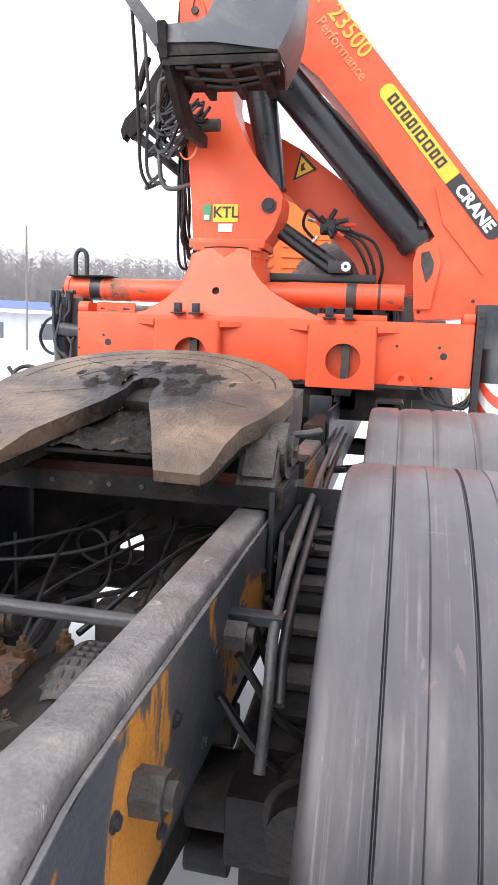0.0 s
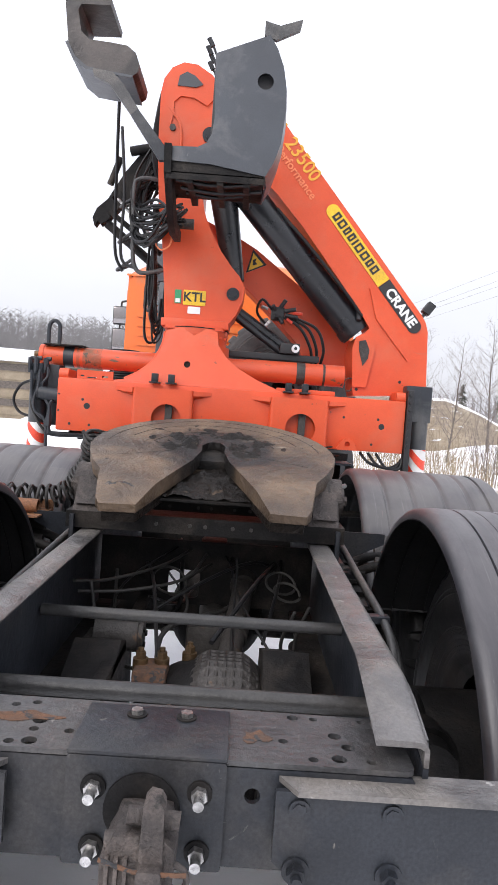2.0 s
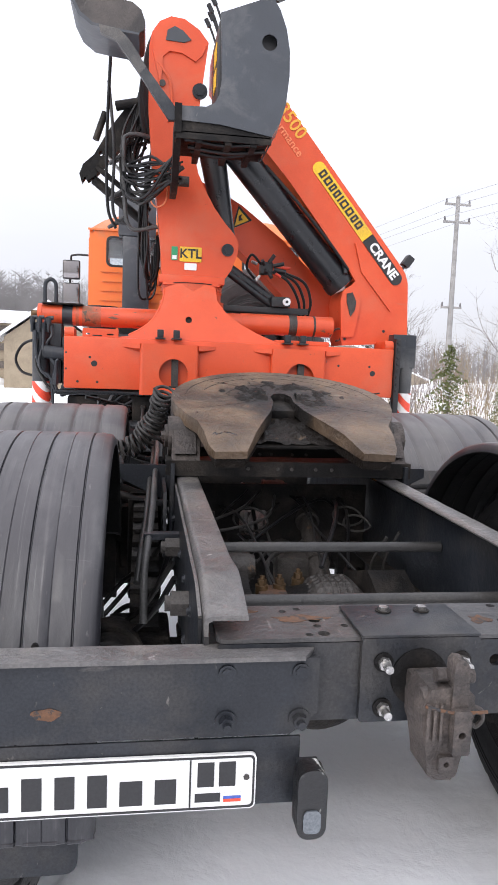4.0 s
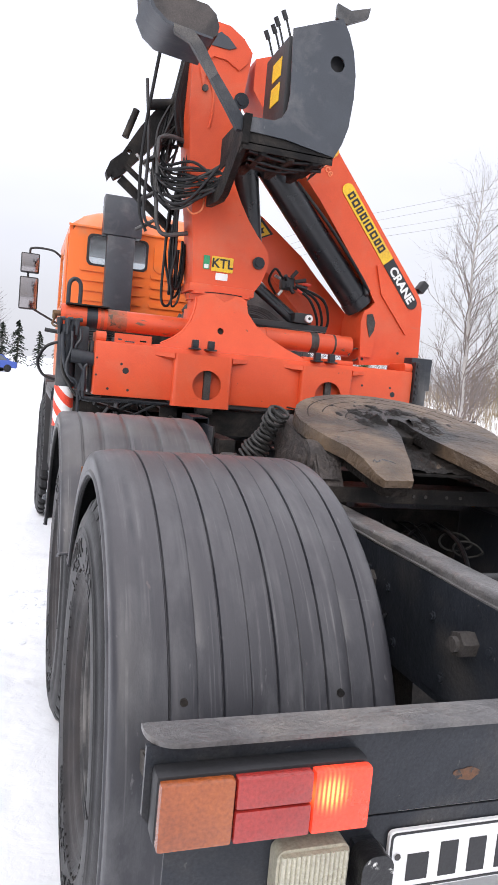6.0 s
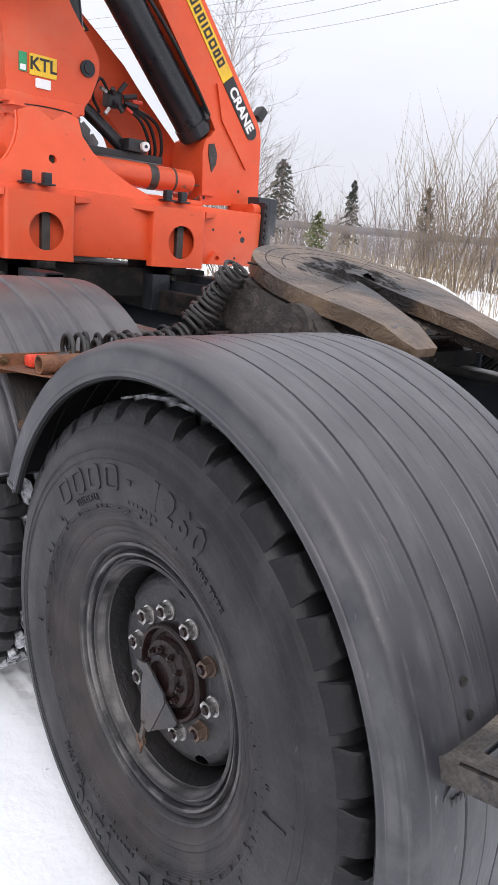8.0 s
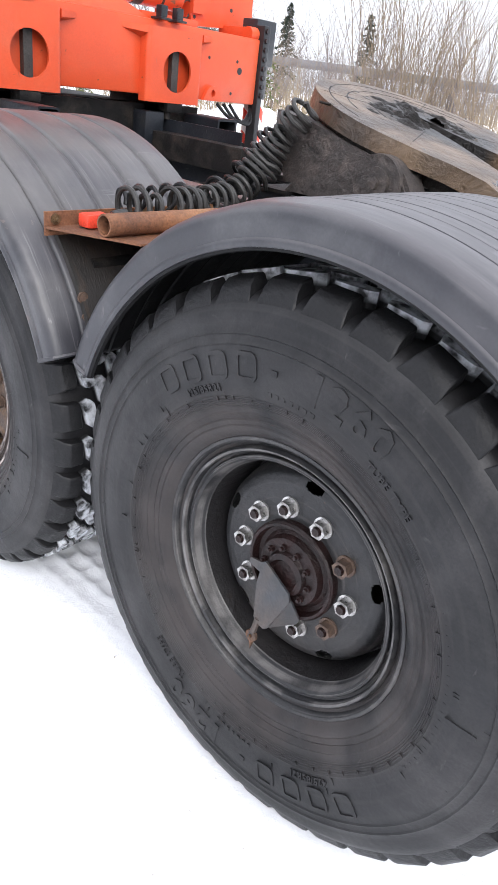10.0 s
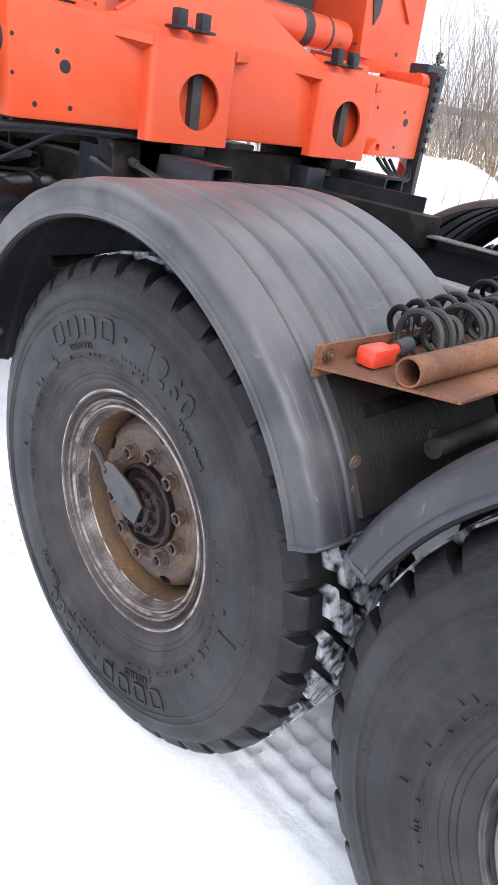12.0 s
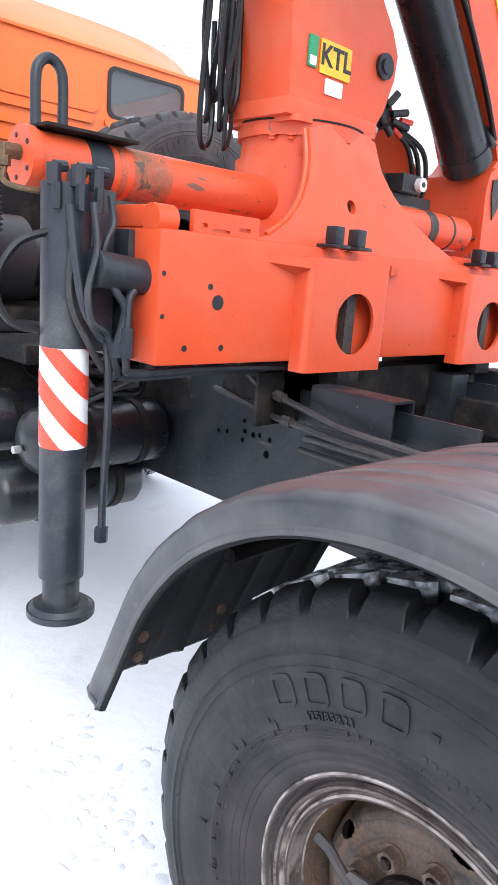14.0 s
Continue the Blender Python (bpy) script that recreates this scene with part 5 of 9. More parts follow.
    for _ in range(60):
        a, x = r3.uniform(0, 6.28), r3.uniform(-0.185, 0.185)
        m = Matrix.Rotation(a, 4, "X") @ Matrix.Translation((x, 0, 0.598 - 0.025 * (abs(x) > 0.15)))
        ico = bmesh.ops.create_icosphere(b, subdivisions=1, radius=r3.uniform(0.004, 0.012), matrix=m @ Matrix.Diagonal((1.5, 1.1, 0.5, 1)))
        for v in ico["verts"]:
            v.co += Vector((r3.uniform(-1, 1), r3.uniform(-1, 1), r3.uniform(-1, 1))) * 0.005
    w["packed_snow"] = finish("packed_snow", b, SNOW_LUMP, 60)
    return w


W = wheel_meshes()


def wheel(s, y, rusty, turn, label, disc_turn=0):
    """One wheel on the side s; turn: degrees by which it has rolled on; disc_turn: by how much the disc sits turned against the tyre."""
    m = Matrix.Translation((s * 1.0175, y, 0.574 if 2 < y < 4 else 0.598)) @ Matrix.Rotation(0 if s < 0 else math.pi, 4, "Z") @ Matrix.Rotation(radians(turn), 4, "X")
    kind = "rust" if rusty else "dark"
    body = new("wheel", W["wheel_" + kind])
    hang(body, truck)
    body.matrix_basis = m
    tagged(body, label)

    def sub(key, name, local=Matrix(), tag="", sort=""):
        o = new(name, W[key])
        o.parent = body
        o.matrix_basis = local
        if tag:
            tagged(o, tag, kind=sort)

    sub("rim_" + kind, "rim", tag="streaked worn brown rim" if rusty else "dark grey stepped rim")
    sub("tyre", "tyre", tag="dusty black off-road tyre")
    if s < 0 and y < 4:
        sub("tread_inner", "tread", tag="worn chunky shoulder lugs", sort="stuff")
        for i in range(36):
            sub(("lug", i % 2 + (0 if i % 3 else 2)), "lug", Matrix.Rotation(2 * math.pi * i / 36, 4, "X"))
    else:
        sub("tread", "tread", tag="worn chunky shoulder lugs", sort="stuff")
    sub("tread_blocks", "tread_block", tag="tread blocks crusted with snow", sort="stuff")
    sub("packed_snow", "packed_snow", tag="snow stuck in the tread", sort="stuff")
    sub("hub", "hub", tag="oily brown hub")
    for k in range(10):
        sub("hub_bolt", "hub_bolt", Matrix.Rotation(2 * math.pi * k / 10, 4, "X"))
        a = 2 * math.pi * k / 10 + radians(disc_turn)
        at_bolt = Matrix.Translation((0, 0.1429 * math.cos(a), 0.1429 * math.sin(a)))
        sub("rusty_nut" if rusty or k in (4, 6) else "nut", "wheel_nut", at_bolt)
        sub("stud", "wheel_stud", at_bolt)
    if not rusty:
        sub("valve_tab", "valve_tab", Matrix.Rotation(radians(-turn), 4, "X"), "rusty tab at the rim")
    sub("valve_guard_grey" if rusty else "valve_guard", "valve_guard", Matrix.Rotation(radians(-turn + (0 if not rusty else 112)), 4, "X"), "dented grey guard plate")


wheel(-1, 1.323, False, 3, "dark grey wheel with bright nuts")
wheel(-1, 2.655, True, 10, "rusty brown wheel", 10)
wheel(1, 1.323, False, 11, "dark grey wheel")
wheel(1, 2.655, True, 7, "dark rusty wheel")
wheel(-1, 6.86, False, 0, "dark front wheel")
wheel(1, 6.86, False, 0, "dark front wheel")

# ---------------------------------------------------------------- axles, springs and lines under the frame
for y in (1.323, 2.655, 6.86):
    b = bm_new()
    cyl(b, (-0.88, y, 0.606), (0.88, y, 0.606), 0.085, 24)
    for s in (-1, 1):
        cyl(b, (s * 0.66, y, 0.606), (s * 0.90, y, 0.606), 0.22, 28)
        cyl(b, (s * 0.58, y, 0.606), (s * 0.66, y, 0.606), 0.15, 24)
    ax = part("axle", b, UNDER, truck, "greasy black axle beam")
    if y < 6:
        b = bm_new()
        r = bmesh.ops.create_uvsphere(b, u_segments=28, v_segments=18, radius=0.25, matrix=Matrix.Translation((0.04, y, 0.63)) @ Matrix.Diagonal((0.9, 0.95, 0.95, 1)))
        part("differential", b, UNDER, ax)
        # waffle-ribbed cover: a low dome with raised crossing ribs
        rows = []
        for i in range(61):
            row = []
            for j in range(61):
                u, v = -1 + i / 30, -1 + j / 30
                h = 0.135 * (1 - max(0.0, abs(u) - 0.35) ** 1.6 * 1.1) * (1 - max(0.0, abs(v + 0.1) - 0.30) ** 1.5 * 0.9)
                rib = 0.005 if ((i % 6) < 2 or (j % 6) < 2) and abs(u) < 0.92 and abs(v) < 0.92 else 0.0
                row.append((0.095 + 0.120 * u, y + 0.01 + 0.140 * v, 0.765 + h * 0.9 + rib))
            rows.append(row)
        b = grid_sheet(bm_new(), rows)
        gh = part("gear_housing", b, CAST, ax, "waffle-ribbed cast housing cover")
        part("cover_flange", plate(bm_new(), round_rect(-0.075, 0.245, y - 0.17, y + 0.19, 0.03), "z", 0.750, 0.790, bevel=0.004), CAST, ax)
        for k in range(4):
            part("flange_bolt", bolt(bm_new(), (-0.045 + 0.087 * k, y - 0.152, 0.790), (0, 0, 1), 0.010, 0.010), NUT_RUST, ax)
        if y > 2:
            continue
        b = bm_new()
        cyl(b, (-0.30, y + 0.10, 0.90), (-0.17, y + 0.10, 0.90), 0.050, 22)
        cyl(b, (-0.17, y + 0.10, 0.90), (-0.155, y + 0.10, 0.90), 0.042, 22)
        box(b, -0.33, -0.27, y + 0.04, y + 0.16, 0.76, 0.90, 0.012)
        sc = part("shift_cylinder", b, CAST, ax, "dusty round shift cylinder")
        for k in range(3):
            a = 2.1 * k
            part("cap_screw", cyl(bm_new(), (-0.155, y + 0.10 + 0.026 * math.cos(a), 0.90 + 0.026 * math.sin(a)), (-0.148, y + 0.10 + 0.026 * math.cos(a), 0.90 + 0.026 * math.sin(a)), 0.009, 10), UNDER, ax)
        b = bm_new()
        box(b, -0.16, -0.065, y - 0.09, y + 0.03, 0.78, 0.862, 0.012)
        part("valve_box", b, RUST_DULL, ax, "rust-brown valve box")
        for dx, dy in ((-0.145, -0.02), (-0.085, -0.01), (-0.01, 0.05)):
            b = bolt(bm_new(), (dx, y + dy, 0.872), (0, 0, 1), 0.015, 0.022)
            cyl(b, (dx, y + dy, 0.80), (dx, y + dy, 0.874), 0.022, 12)
            part("drain_plug", b, BRASS, ax, "dull brass plug")
part("drive_shaft", cyl(bm_new(), (0.05, 1.66, 0.80), (0.02, 2.42, 0.84), 0.055, 24), CAST, truck, "dusty drive shaft")
part("drive_shaft", cyl(bm_new(), (0.02, 2.95, 0.84), (0.0, 5.2, 0.95), 0.055, 24), UNDER, truck)
for y in (1.64, 2.44, 2.93):
    b = bm_new()
    box(b, -0.04, 0.11, y - 0.045, y + 0.045, 0.755, 0.885, 0.02)
    part("universal_joint", b, CAST, truck)
for s in (-1, 1):
    spring = None
    for k in range(9):
        half = 0.72 - k * 0.072
        rows = []
        for i in range(13):
            y = -half + 2 * half * i / 12
            z = 0.735 + k * 0.021 + 0.10 * (1 - (y / 0.72) ** 2)
            rows.append([(s * x, 1.99 + y, z + dz) for x, dz in ((0.475, 0.0), (0.475, 0.017), (0.57, 0.017), (0.57, 0.0), (0.475, 0.0))])
        b = grid_sheet(bm_new(), rows)
        for e in (0, -1):
            b.faces.new([b.verts.new(p) for p in rows[e][:4]])
        if spring:
            part("leaf", b, UNDER if k % 2 else CAST, spring)
        else:
            spring = part("leaf_spring", b, UNDER, truck, "stack of dark spring leaves")
    b = bm_new()
    box(b, *sorted((s * 0.455, s * 0.590)), 1.90, 2.08, 0.62, 0.78, 0.02)
    for yy in (1.91, 2.07):
        tube(b, [(s * 0.463, yy, 0.7), (s * 0.463, yy, 1.03), (s * 0.582, yy, 1.03), (s * 0.582, yy, 0.7)], 0.012, 8, 0)
    part("trunnion", b, UNDER, spring)
    # seat of the spring's end on the axle, with its bracket
    for y in (1.323, 2.655):
        b = bm_new()
        box(b, *sorted((s * 0.44, s * 0.64)), y - 0.20, y + 0.14, 0.58, 0.735, 0.02)
        box(b, *sorted((s * 0.46, s * 0.58)), y - 0.13, y - 0.07, 0.42, 0.62, 0.015)
        part("spring_seat", b, UNDER, spring)
    # torque rods
    for z in (0.42, 0.74):
        rod = part("torque_rod", tube(bm_new(), [(s * 0.36, 1.36, z), (s * 0.36, 2.0, z - 0.04 if z > 0.5 else z + 0.05)], 0.026, 14, 0), UNDER, truck)
        part("bushing", cyl(bm_new(), (s * 0.31, 1.36, z), (s * 0.41, 1.36, z), 0.048, 20), UNDER, rod)
    # steel lines along the rail, bent round the brackets
    for k, (dx, dz) in enumerate(((0.0, 0.0), (0.020, -0.034))):
        pts = [(s * (0.46 + dx), 3.6, 1.16 + dz), (s * (0.47 + dx), 2.7, 1.15 + dz), (s * (0.485 + dx), 2.1, 1.145 + dz), (s * (0.50 + dx), 1.50, 1.10 + dz), (s * (0.515 + dx), 1.18, 1.06 + dz),
               (s * (0.525 + dx), 1.08, 0.99 + dz)] + ([(s * (0.525 + dx), 1.02, 0.86)] if k == 0 else [])
        part("brake_line", tube(bm_new(), pts, 0.0112, 10), STEEL_PIPE if k == 0 else DARK_PIPE, truck, "grey steel line")
    for y in (1.20, 1.70, 2.35, 2.9):
        part("line_clip", box(bm_new(), *sorted((s * 0.41, s * 0.53)), y - 0.02, y + 0.02, 1.055, 1.075, 0.003), FRAME_GREY, truck)
    # dark brackets and castings between rail and tyre
    b = plate(bm_new(), [(1.02, 0.55), (1.30, 0.50), (1.52, 0.62), (1.50, 0.86), (1.28, 0.93), (1.05, 0.84)], "x", s * 0.20, s * 0.33, bevel=0.02)
    part("rod_bracket", b, UNDER, truck)
    # brake chamber
    b = bm_new()
    cyl(b, (s * 0.62, 1.05, 0.72), (s * 0.62, 1.19, 0.74), 0.085, 24)
    cyl(b, (s * 0.62, 1.10, 0.727), (s * 0.62, 1.125, 0.73), 0.10, 24)
    cyl(b, (s * 0.62, 1.19, 0.74), (s * 0.62, 1.32, 0.745), 0.015, 10)
    part("brake_chamber", b, UNDER, truck)
    for k in range(5):
        y0 = 1.05 + 0.16 * k
        part("air_hose", tube(bm_new(), [(s * 0.44, y0, 0.98), (s * (0.50 + 0.02 * (k % 2)), y0 + 0.05, 0.86 - 0.03 * (k % 3)), (s * 0.60, y0 + 0.10, 0.74), (s * 0.68, y0 + 0.05, 0.66)], 0.009, 8), HOSE_DUST if k % 2 else HOSE, truck, "sagging black air hose")
    b = plate(bm_new(), [(1.55, 0.90), (1.95, 0.86), (2.05, 1.00), (1.95, 1.12), (1.62, 1.12)], "x", s * 0.45, s * 0.462, [ring_pts(1.80, 1.0, 0.05, 16)])
    part("fender_bracket", b, FRAME_GREY, truck, "grey gusset plate beside the rail")
    part("fender_bracket", plate(bm_new(), [(s * 0.43, 1.165), (s * 0.67, 1.165), (s * 0.67, 1.125), (s * 0.43, 1.01)], "y", 1.985, 1.993, bevel=0.002), FRAME_GREY, truck, "grey cross plate to the fender")
    for yy, zz, rr_ in ((2.20, 0.86, 0.085), (2.46, 0.92, 0.095)):
        cb = cyl(bm_new(), (s * 0.60, yy, zz), (s * 0.60, yy + 0.16, zz + 0.01), rr_, 24)
        cyl(cb, (s * 0.60, yy + 0.06, zz), (s * 0.60, yy + 0.085, zz), rr_ + 0.014, 24)
        part("brake_chamber", cb, UNDER, truck, "dark round brake chamber")
# black hoses between the rails
rnd = random.Random(31)
for k in range(11):
    y0, y1 = rnd.uniform(1.25, 1.7), rnd.uniform(1.9, 2.8)
    x0, x1 = rnd.uniform(-0.34, 0.30), rnd.uniform(-0.34, 0.34)
    pts = [(x0, y0, rnd.uniform(0.78, 0.95)), ((x0 * 2 + x1) / 3 + rnd.uniform(-0.1, 0.1), y0 + 0.3 * (y1 - y0), rnd.uniform(0.86, 1.05)),
           ((x0 + 2 * x1) / 3 + rnd.uniform(-0.1, 0.1), y0 + 0.7 * (y1 - y0), rnd.uniform(0.88, 1.08)), (x1, y1, rnd.uniform(0.8, 1.08))]
    part("air_hose", tube(bm_new(), pts, rnd.choice((0.0045, 0.006, 0.008)), 8), HOSE if k % 6 else HOSE_DUST, truck, "thin black air hose")
for cx, cy, cz, r in ((-0.12, 1.72, 0.985, 0.062), (0.27, 1.72, 1.00, 0.050), (0.29, 1.66, 0.985, 0.042)):
    pts = [(cx + r * math.cos(a), cy + 0.08 * math.sin(a * 0.5), cz + r * 0.75 * math.sin(a)) for a in [i * 0.52 for i in range(13)]]
    part("air_hose", tube(bm_new(), pts, 0.0045, 8, 3), HOSE_DUST, truck, "looped air hose")
for pts in ([(-0.38, 1.50, 1.00), (-0.22, 1.58, 0.995), (-0.06, 1.72, 1.01), (0.0, 1.90, 1.06)], [(-0.37, 1.40, 1.06), (-0.30, 1.55, 1.03), (-0.15, 1.75, 1.04), (-0.05, 1.95, 1.07)],
            [(-0.33, 1.45, 1.05), (-0.30, 1.46, 0.90), (-0.22, 1.40, 0.82), (-0.12, 1.30, 0.84)], [(0.33, 1.35, 1.04), (0.30, 1.40, 0.92), (0.32, 1.42, 0.80)], [(0.29, 1.36, 1.02), (0.26, 1.42, 0.90), (0.29, 1.45, 0.78)],
            [(-0.28, 1.62, 1.05), (-0.285, 1.63, 0.80)], [(0.02, 1.92, 1.02), (-0.06, 1.80, 0.98), (-0.05, 1.70, 0.90), (-0.12, 1.60, 0.86)]):
    part("air_hose", tube(bm_new(), pts, 0.0055, 8), HOSE_DUST, truck, "dusty thin air hose")
b = bm_new()
cyl(b, (0.10, 1.42, 0.80), (0.15, 1.98, 0.97), 0.038, 20)
cyl(b, (0.115, 1.60, 0.855), (0.122, 1.66, 0.873), 0.047, 20)
cyl(b, (0.142, 1.90, 0.946), (0.150, 1.98, 0.970), 0.050, 20)
part("drive_shaft", b, CAST, truck, "dusty brown drive shaft")
# inner longitudinal angle and crossmembers
b = bm_new()
box(b, -0.235, -0.20, 1.00, 2.9, 0.865, 0.90, 0.004)
part("inner_rail", b, UNDER, truck)
b = plate(bm_new(), [(-0.395, 0.86), (0.395, 0.86), (0.395, 1.10), (-0.395, 1.10)], "y", 1.930, 1.942, [round_rect(-0.140, -0.022, 0.885, 0.990, 0.02)])
part("crossmember", b, UNDER, truck)
for y in (3.1, 4.6, 5.8):
    b = bm_new()
    box(b, -0.395, 0.395, y - 0.09, y + 0.09, 0.86, 0.875, 0.003)
    box(b, -0.395, 0.395, y - 0.09, y - 0.08, 0.875, 1.09, 0.003)
    part("crossmember", b, UNDER, truck)
b = bm_new()
box(b, -0.03, 0.07, 2.00, 2.10, 0.98, 1.09, 0.01)
cyl(b, (0.02, 1.99, 1.03), (0.02, 1.94, 1.03), 0.032, 18)
cyl(b, (-0.06, 2.05, 1.05), (0.10, 2.05, 1.05), 0.018, 12)
part("air_valve", b, UNDER, truck, "small black air valve")

# ---------------------------------------------------------------- fifth wheel
saddle = thing("fifth_wheel", (0, 1.9, 1.12), "greasy brown fifth-wheel coupling plate tilted back on the frame", "fifth wheel")
TILT_A = radians(15.3)
SAD = Matrix.Translation((0, 1.365, 1.326)) @ Matrix.Rotation(TILT_A, 4, "X")


def saddle_outline(grow=0.0):
    rgt = [(0.198, 0.0), (0.306 + grow, -0.005), (0.322 + grow, 0.03), (0.350 + grow, 0.22), (0.390 + grow, 0.30), (0.420 + grow, 0.39)]
    arc = [((0.436 + grow) * math.cos(radians(a)), 0.47 + (0.395 + grow) * math.sin(radians(a))) for a in range(0, 181, 9)]
    lft = [(-x, v) for x, v in rgt[::-1]]
    slot = [(-0.125, 0.20), (-0.062, 0.36), (-0.040, 0.46), (-0.042, 0.52), (-0.025, 0.555), (0, 0.565), (0.025, 0.555), (0.042, 0.52), (0.040, 0.46), (0.062, 0.36), (0.125, 0.20)]
    return rgt + arc + lft + slot


b = plate(bm_new(), saddle_outline(), "z", -0.050, 0.0, bevel=0.010)
bmesh.ops.bisect_plane(b, geom=list(b.verts) + list(b.edges) + list(b.faces), plane_co=(0, 0.115, 0), plane_no=(0, 1, 0))
for v in b.verts:
    if v.co.y < 0.1149 and v.co.z > -0.02:
        v.co.z -= (0.115 - v.co.y) * 0.20
bmesh.ops.transform(b, matrix=SAD, verts=b.verts)
top = part("coupling_plate", b, SADDLE, saddle, "horseshoe steel plate smeared with grease")
# grease grooves as shallow sunk arcs
for r, a0, a1 in ((0.385, 8, 172), (0.325, 22, 158), (0.23, 18, 162)):
    pts = [(r * math.cos(radians(a0 + (a1 - a0) * i / 40)), 0.47 + r * 0.92 * math.sin(radians(a0 + (a1 - a0) * i / 40)), 0.0) for i in range(41)]
    b = tube(bm_new(), pts, 0.0058, 6, 0)
    bmesh.ops.transform(b, matrix=SAD @ Matrix.Translation((0, 0, -0.0046)), verts=b.verts)
    part("grease_groove", b, SADDLE_DARK, top)
for u0, v0, u1, v1 in ((0.10, 0.62, 0.30, 0.72), (-0.10, 0.62, -0.30, 0.72), (0.12, 0.45, 0.33, 0.36), (-0.12, 0.45, -0.33, 0.36), (0.40, 0.60, 0.44, 0.62), (-0.40, 0.60, -0.44, 0.62)):
    b = tube(bm_new(), [(u0, v0, -0.003), (u1, v1, -0.003)], 0.0038, 6, 0)
    bmesh.ops.transform(b, matrix=SAD, verts=b.verts)
    part("grease_groove", b, SADDLE_DARK, top)
# crusted grease on the plate round the throat
def crust(u0, u1, v0, v1, z0, step, keep, height, seed, parent, mat, name):
    """A ragged sheet of old grease: raised where a noise is high, elsewhere under the surface."""
    nu, nv = int((u1 - u0) / step), int((v1 - v0) / step)
    b = bm_new()
    grid = {}
    for i in range(nu + 1):
        for j in range(nv + 1):
            u, v = u0 + (u1 - u0) * i / nu, v0 + (v1 - v0) * j / nv
            room = keep(u, v)
            if room <= 0:
                continue
            f = noise.noise((u * 17, v * 13, seed)) + 0.55 * noise.noise((u * 41, v * 37, seed + 3)) + 0.30 * noise.noise((u * 95, v * 90, seed + 7))
            grid[i, j] = b.verts.new(SAD @ Vector((u, v, z0 - 0.003 + max(0.0, min(1.0, room)) * height * max(0.0, f + 0.12))))
    for (i, j), v in grid.items():
        quad = [grid.get(k) for k in ((i, j), (i + 1, j), (i + 1, j + 1), (i, j + 1))]
        if None not in quad:
            b.faces.new(quad)
    return part(name, b, mat, parent, "crusted black grease", 70)


def on_plate(u, v):
    half = 0.128 if v < 0.20 else 0.128 - (v - 0.20) * 0.40 if v < 0.36 else 0.052
    if v < 0.58 and abs(u) < half + 0.004:
        return 0.0
    return 1.3 - math.hypot(u / 0.22, (v - 0.55) / 0.17)


crust(-0.30, 0.30, 0.33, 0.78, 0.0, 0.006, on_plate, 0.030, 4.0, top, SADDLE_DARK, "grease_crust")
# skirt and rear ramps beneath the plate
b = bm_new()
skirt = []
for a in range(-20, 201, 10):
    c, s_ = math.cos(radians(a)), math.sin(radians(a))
    skirt.append([(0.428 * c, 0.47 + 0.388 * s_, -0.03), (0.418 * c, 0.47 + 0.378 * s_, -0.09), (0.40 * c, 0.47 + 0.36 * s_, -0.09), (0.41 * c, 0.47 + 0.368 * s_, -0.03)])
grid_sheet(b, skirt)
for sx in (-1, 1):
    plate(b, [(sx * 0.202, 0.01), (sx * 0.300, 0.005), (sx * 0.335, 0.24), (sx * 0.30, 0.46), (sx * 0.06, 0.44), (sx * 0.128, 0.21)], "z", -0.085, -0.034, bevel=0.006)
bmesh.ops.transform(b, matrix=SAD, verts=b.verts)
part("skirt", b, SADDLE_DARK, saddle, "grease-blackened skirt")
b = plate(bm_new(), [(-0.10, 0.24), (0.10, 0.24), (0.055, 0.46), (0.06, 0.60), (-0.06, 0.60), (-0.055, 0.46)], "z", -0.11, -0.075, bevel=0.006)
box(b, -0.05, 0.05, 0.44, 0.58, -0.075, -0.03, 0.008)
bmesh.ops.transform(b, matrix=SAD, verts=b.verts)
jaw = part("lock_jaw", b, UNDER, saddle, "black greasy lock")
b = plate(bm_new(), [(-0.150, 0.16), (0.150, 0.16), (0.080, 0.34), (0.060, 0.46), (-0.060, 0.46), (-0.080, 0.34)], "z", -0.074, -0.066, bevel=0.003)
bmesh.ops.transform(b, matrix=SAD, verts=b.verts)
part("throat_plate", b, UNDER, jaw)
crust(-0.14, 0.14, 0.165, 0.55, -0.060, 0.006, lambda u, v: 1.0 if abs(u) < 0.145 - 0.30 * max(0.0, v - 0.18) else 0.0, 0.018, 9.0, jaw, SADDLE_DARK, "grease_crust")
for sx in (-1, 1):
    b = bm_new()
    cyl(b, (sx * 0.330, 1.73, 1.312), (sx * 0.448, 1.73, 1.312), 0.074, 28)
    cyl(b, (sx * 0.448, 1.73, 1.312), (sx * 0.460, 1.73, 1.312), 0.042, 20)
    cyl(b, (sx * 0.460, 1.73, 1.312), (sx * 0.472, 1.73, 1.312), 0.018, 6)
    part("pivot", b, HOOK, saddle)
    b = plate(bm_new(), [(1.60, 1.238), (2.05, 1.238), (1.95, 1.34), (1.86, 1.375), (1.74, 1.365), (1.66, 1.325)], "x", sx * 0.335, sx * 0.435, bevel=0.008)
    part("pedestal", b, HOOK, saddle, "dusty dark pedestal bracket")
    # side casting under the plate
    b = plate(bm_new(), [(1.60, 1.262), (2.06, 1.262), (2.12, 1.36), (2.12, 1.452), (2.00, 1.435), (1.66, 1.345)], "x", sx * 0.350, sx * 0.428, bevel=0.012)
    part("side_casting", b, HOOK, saddle, "dusty brown side casting")
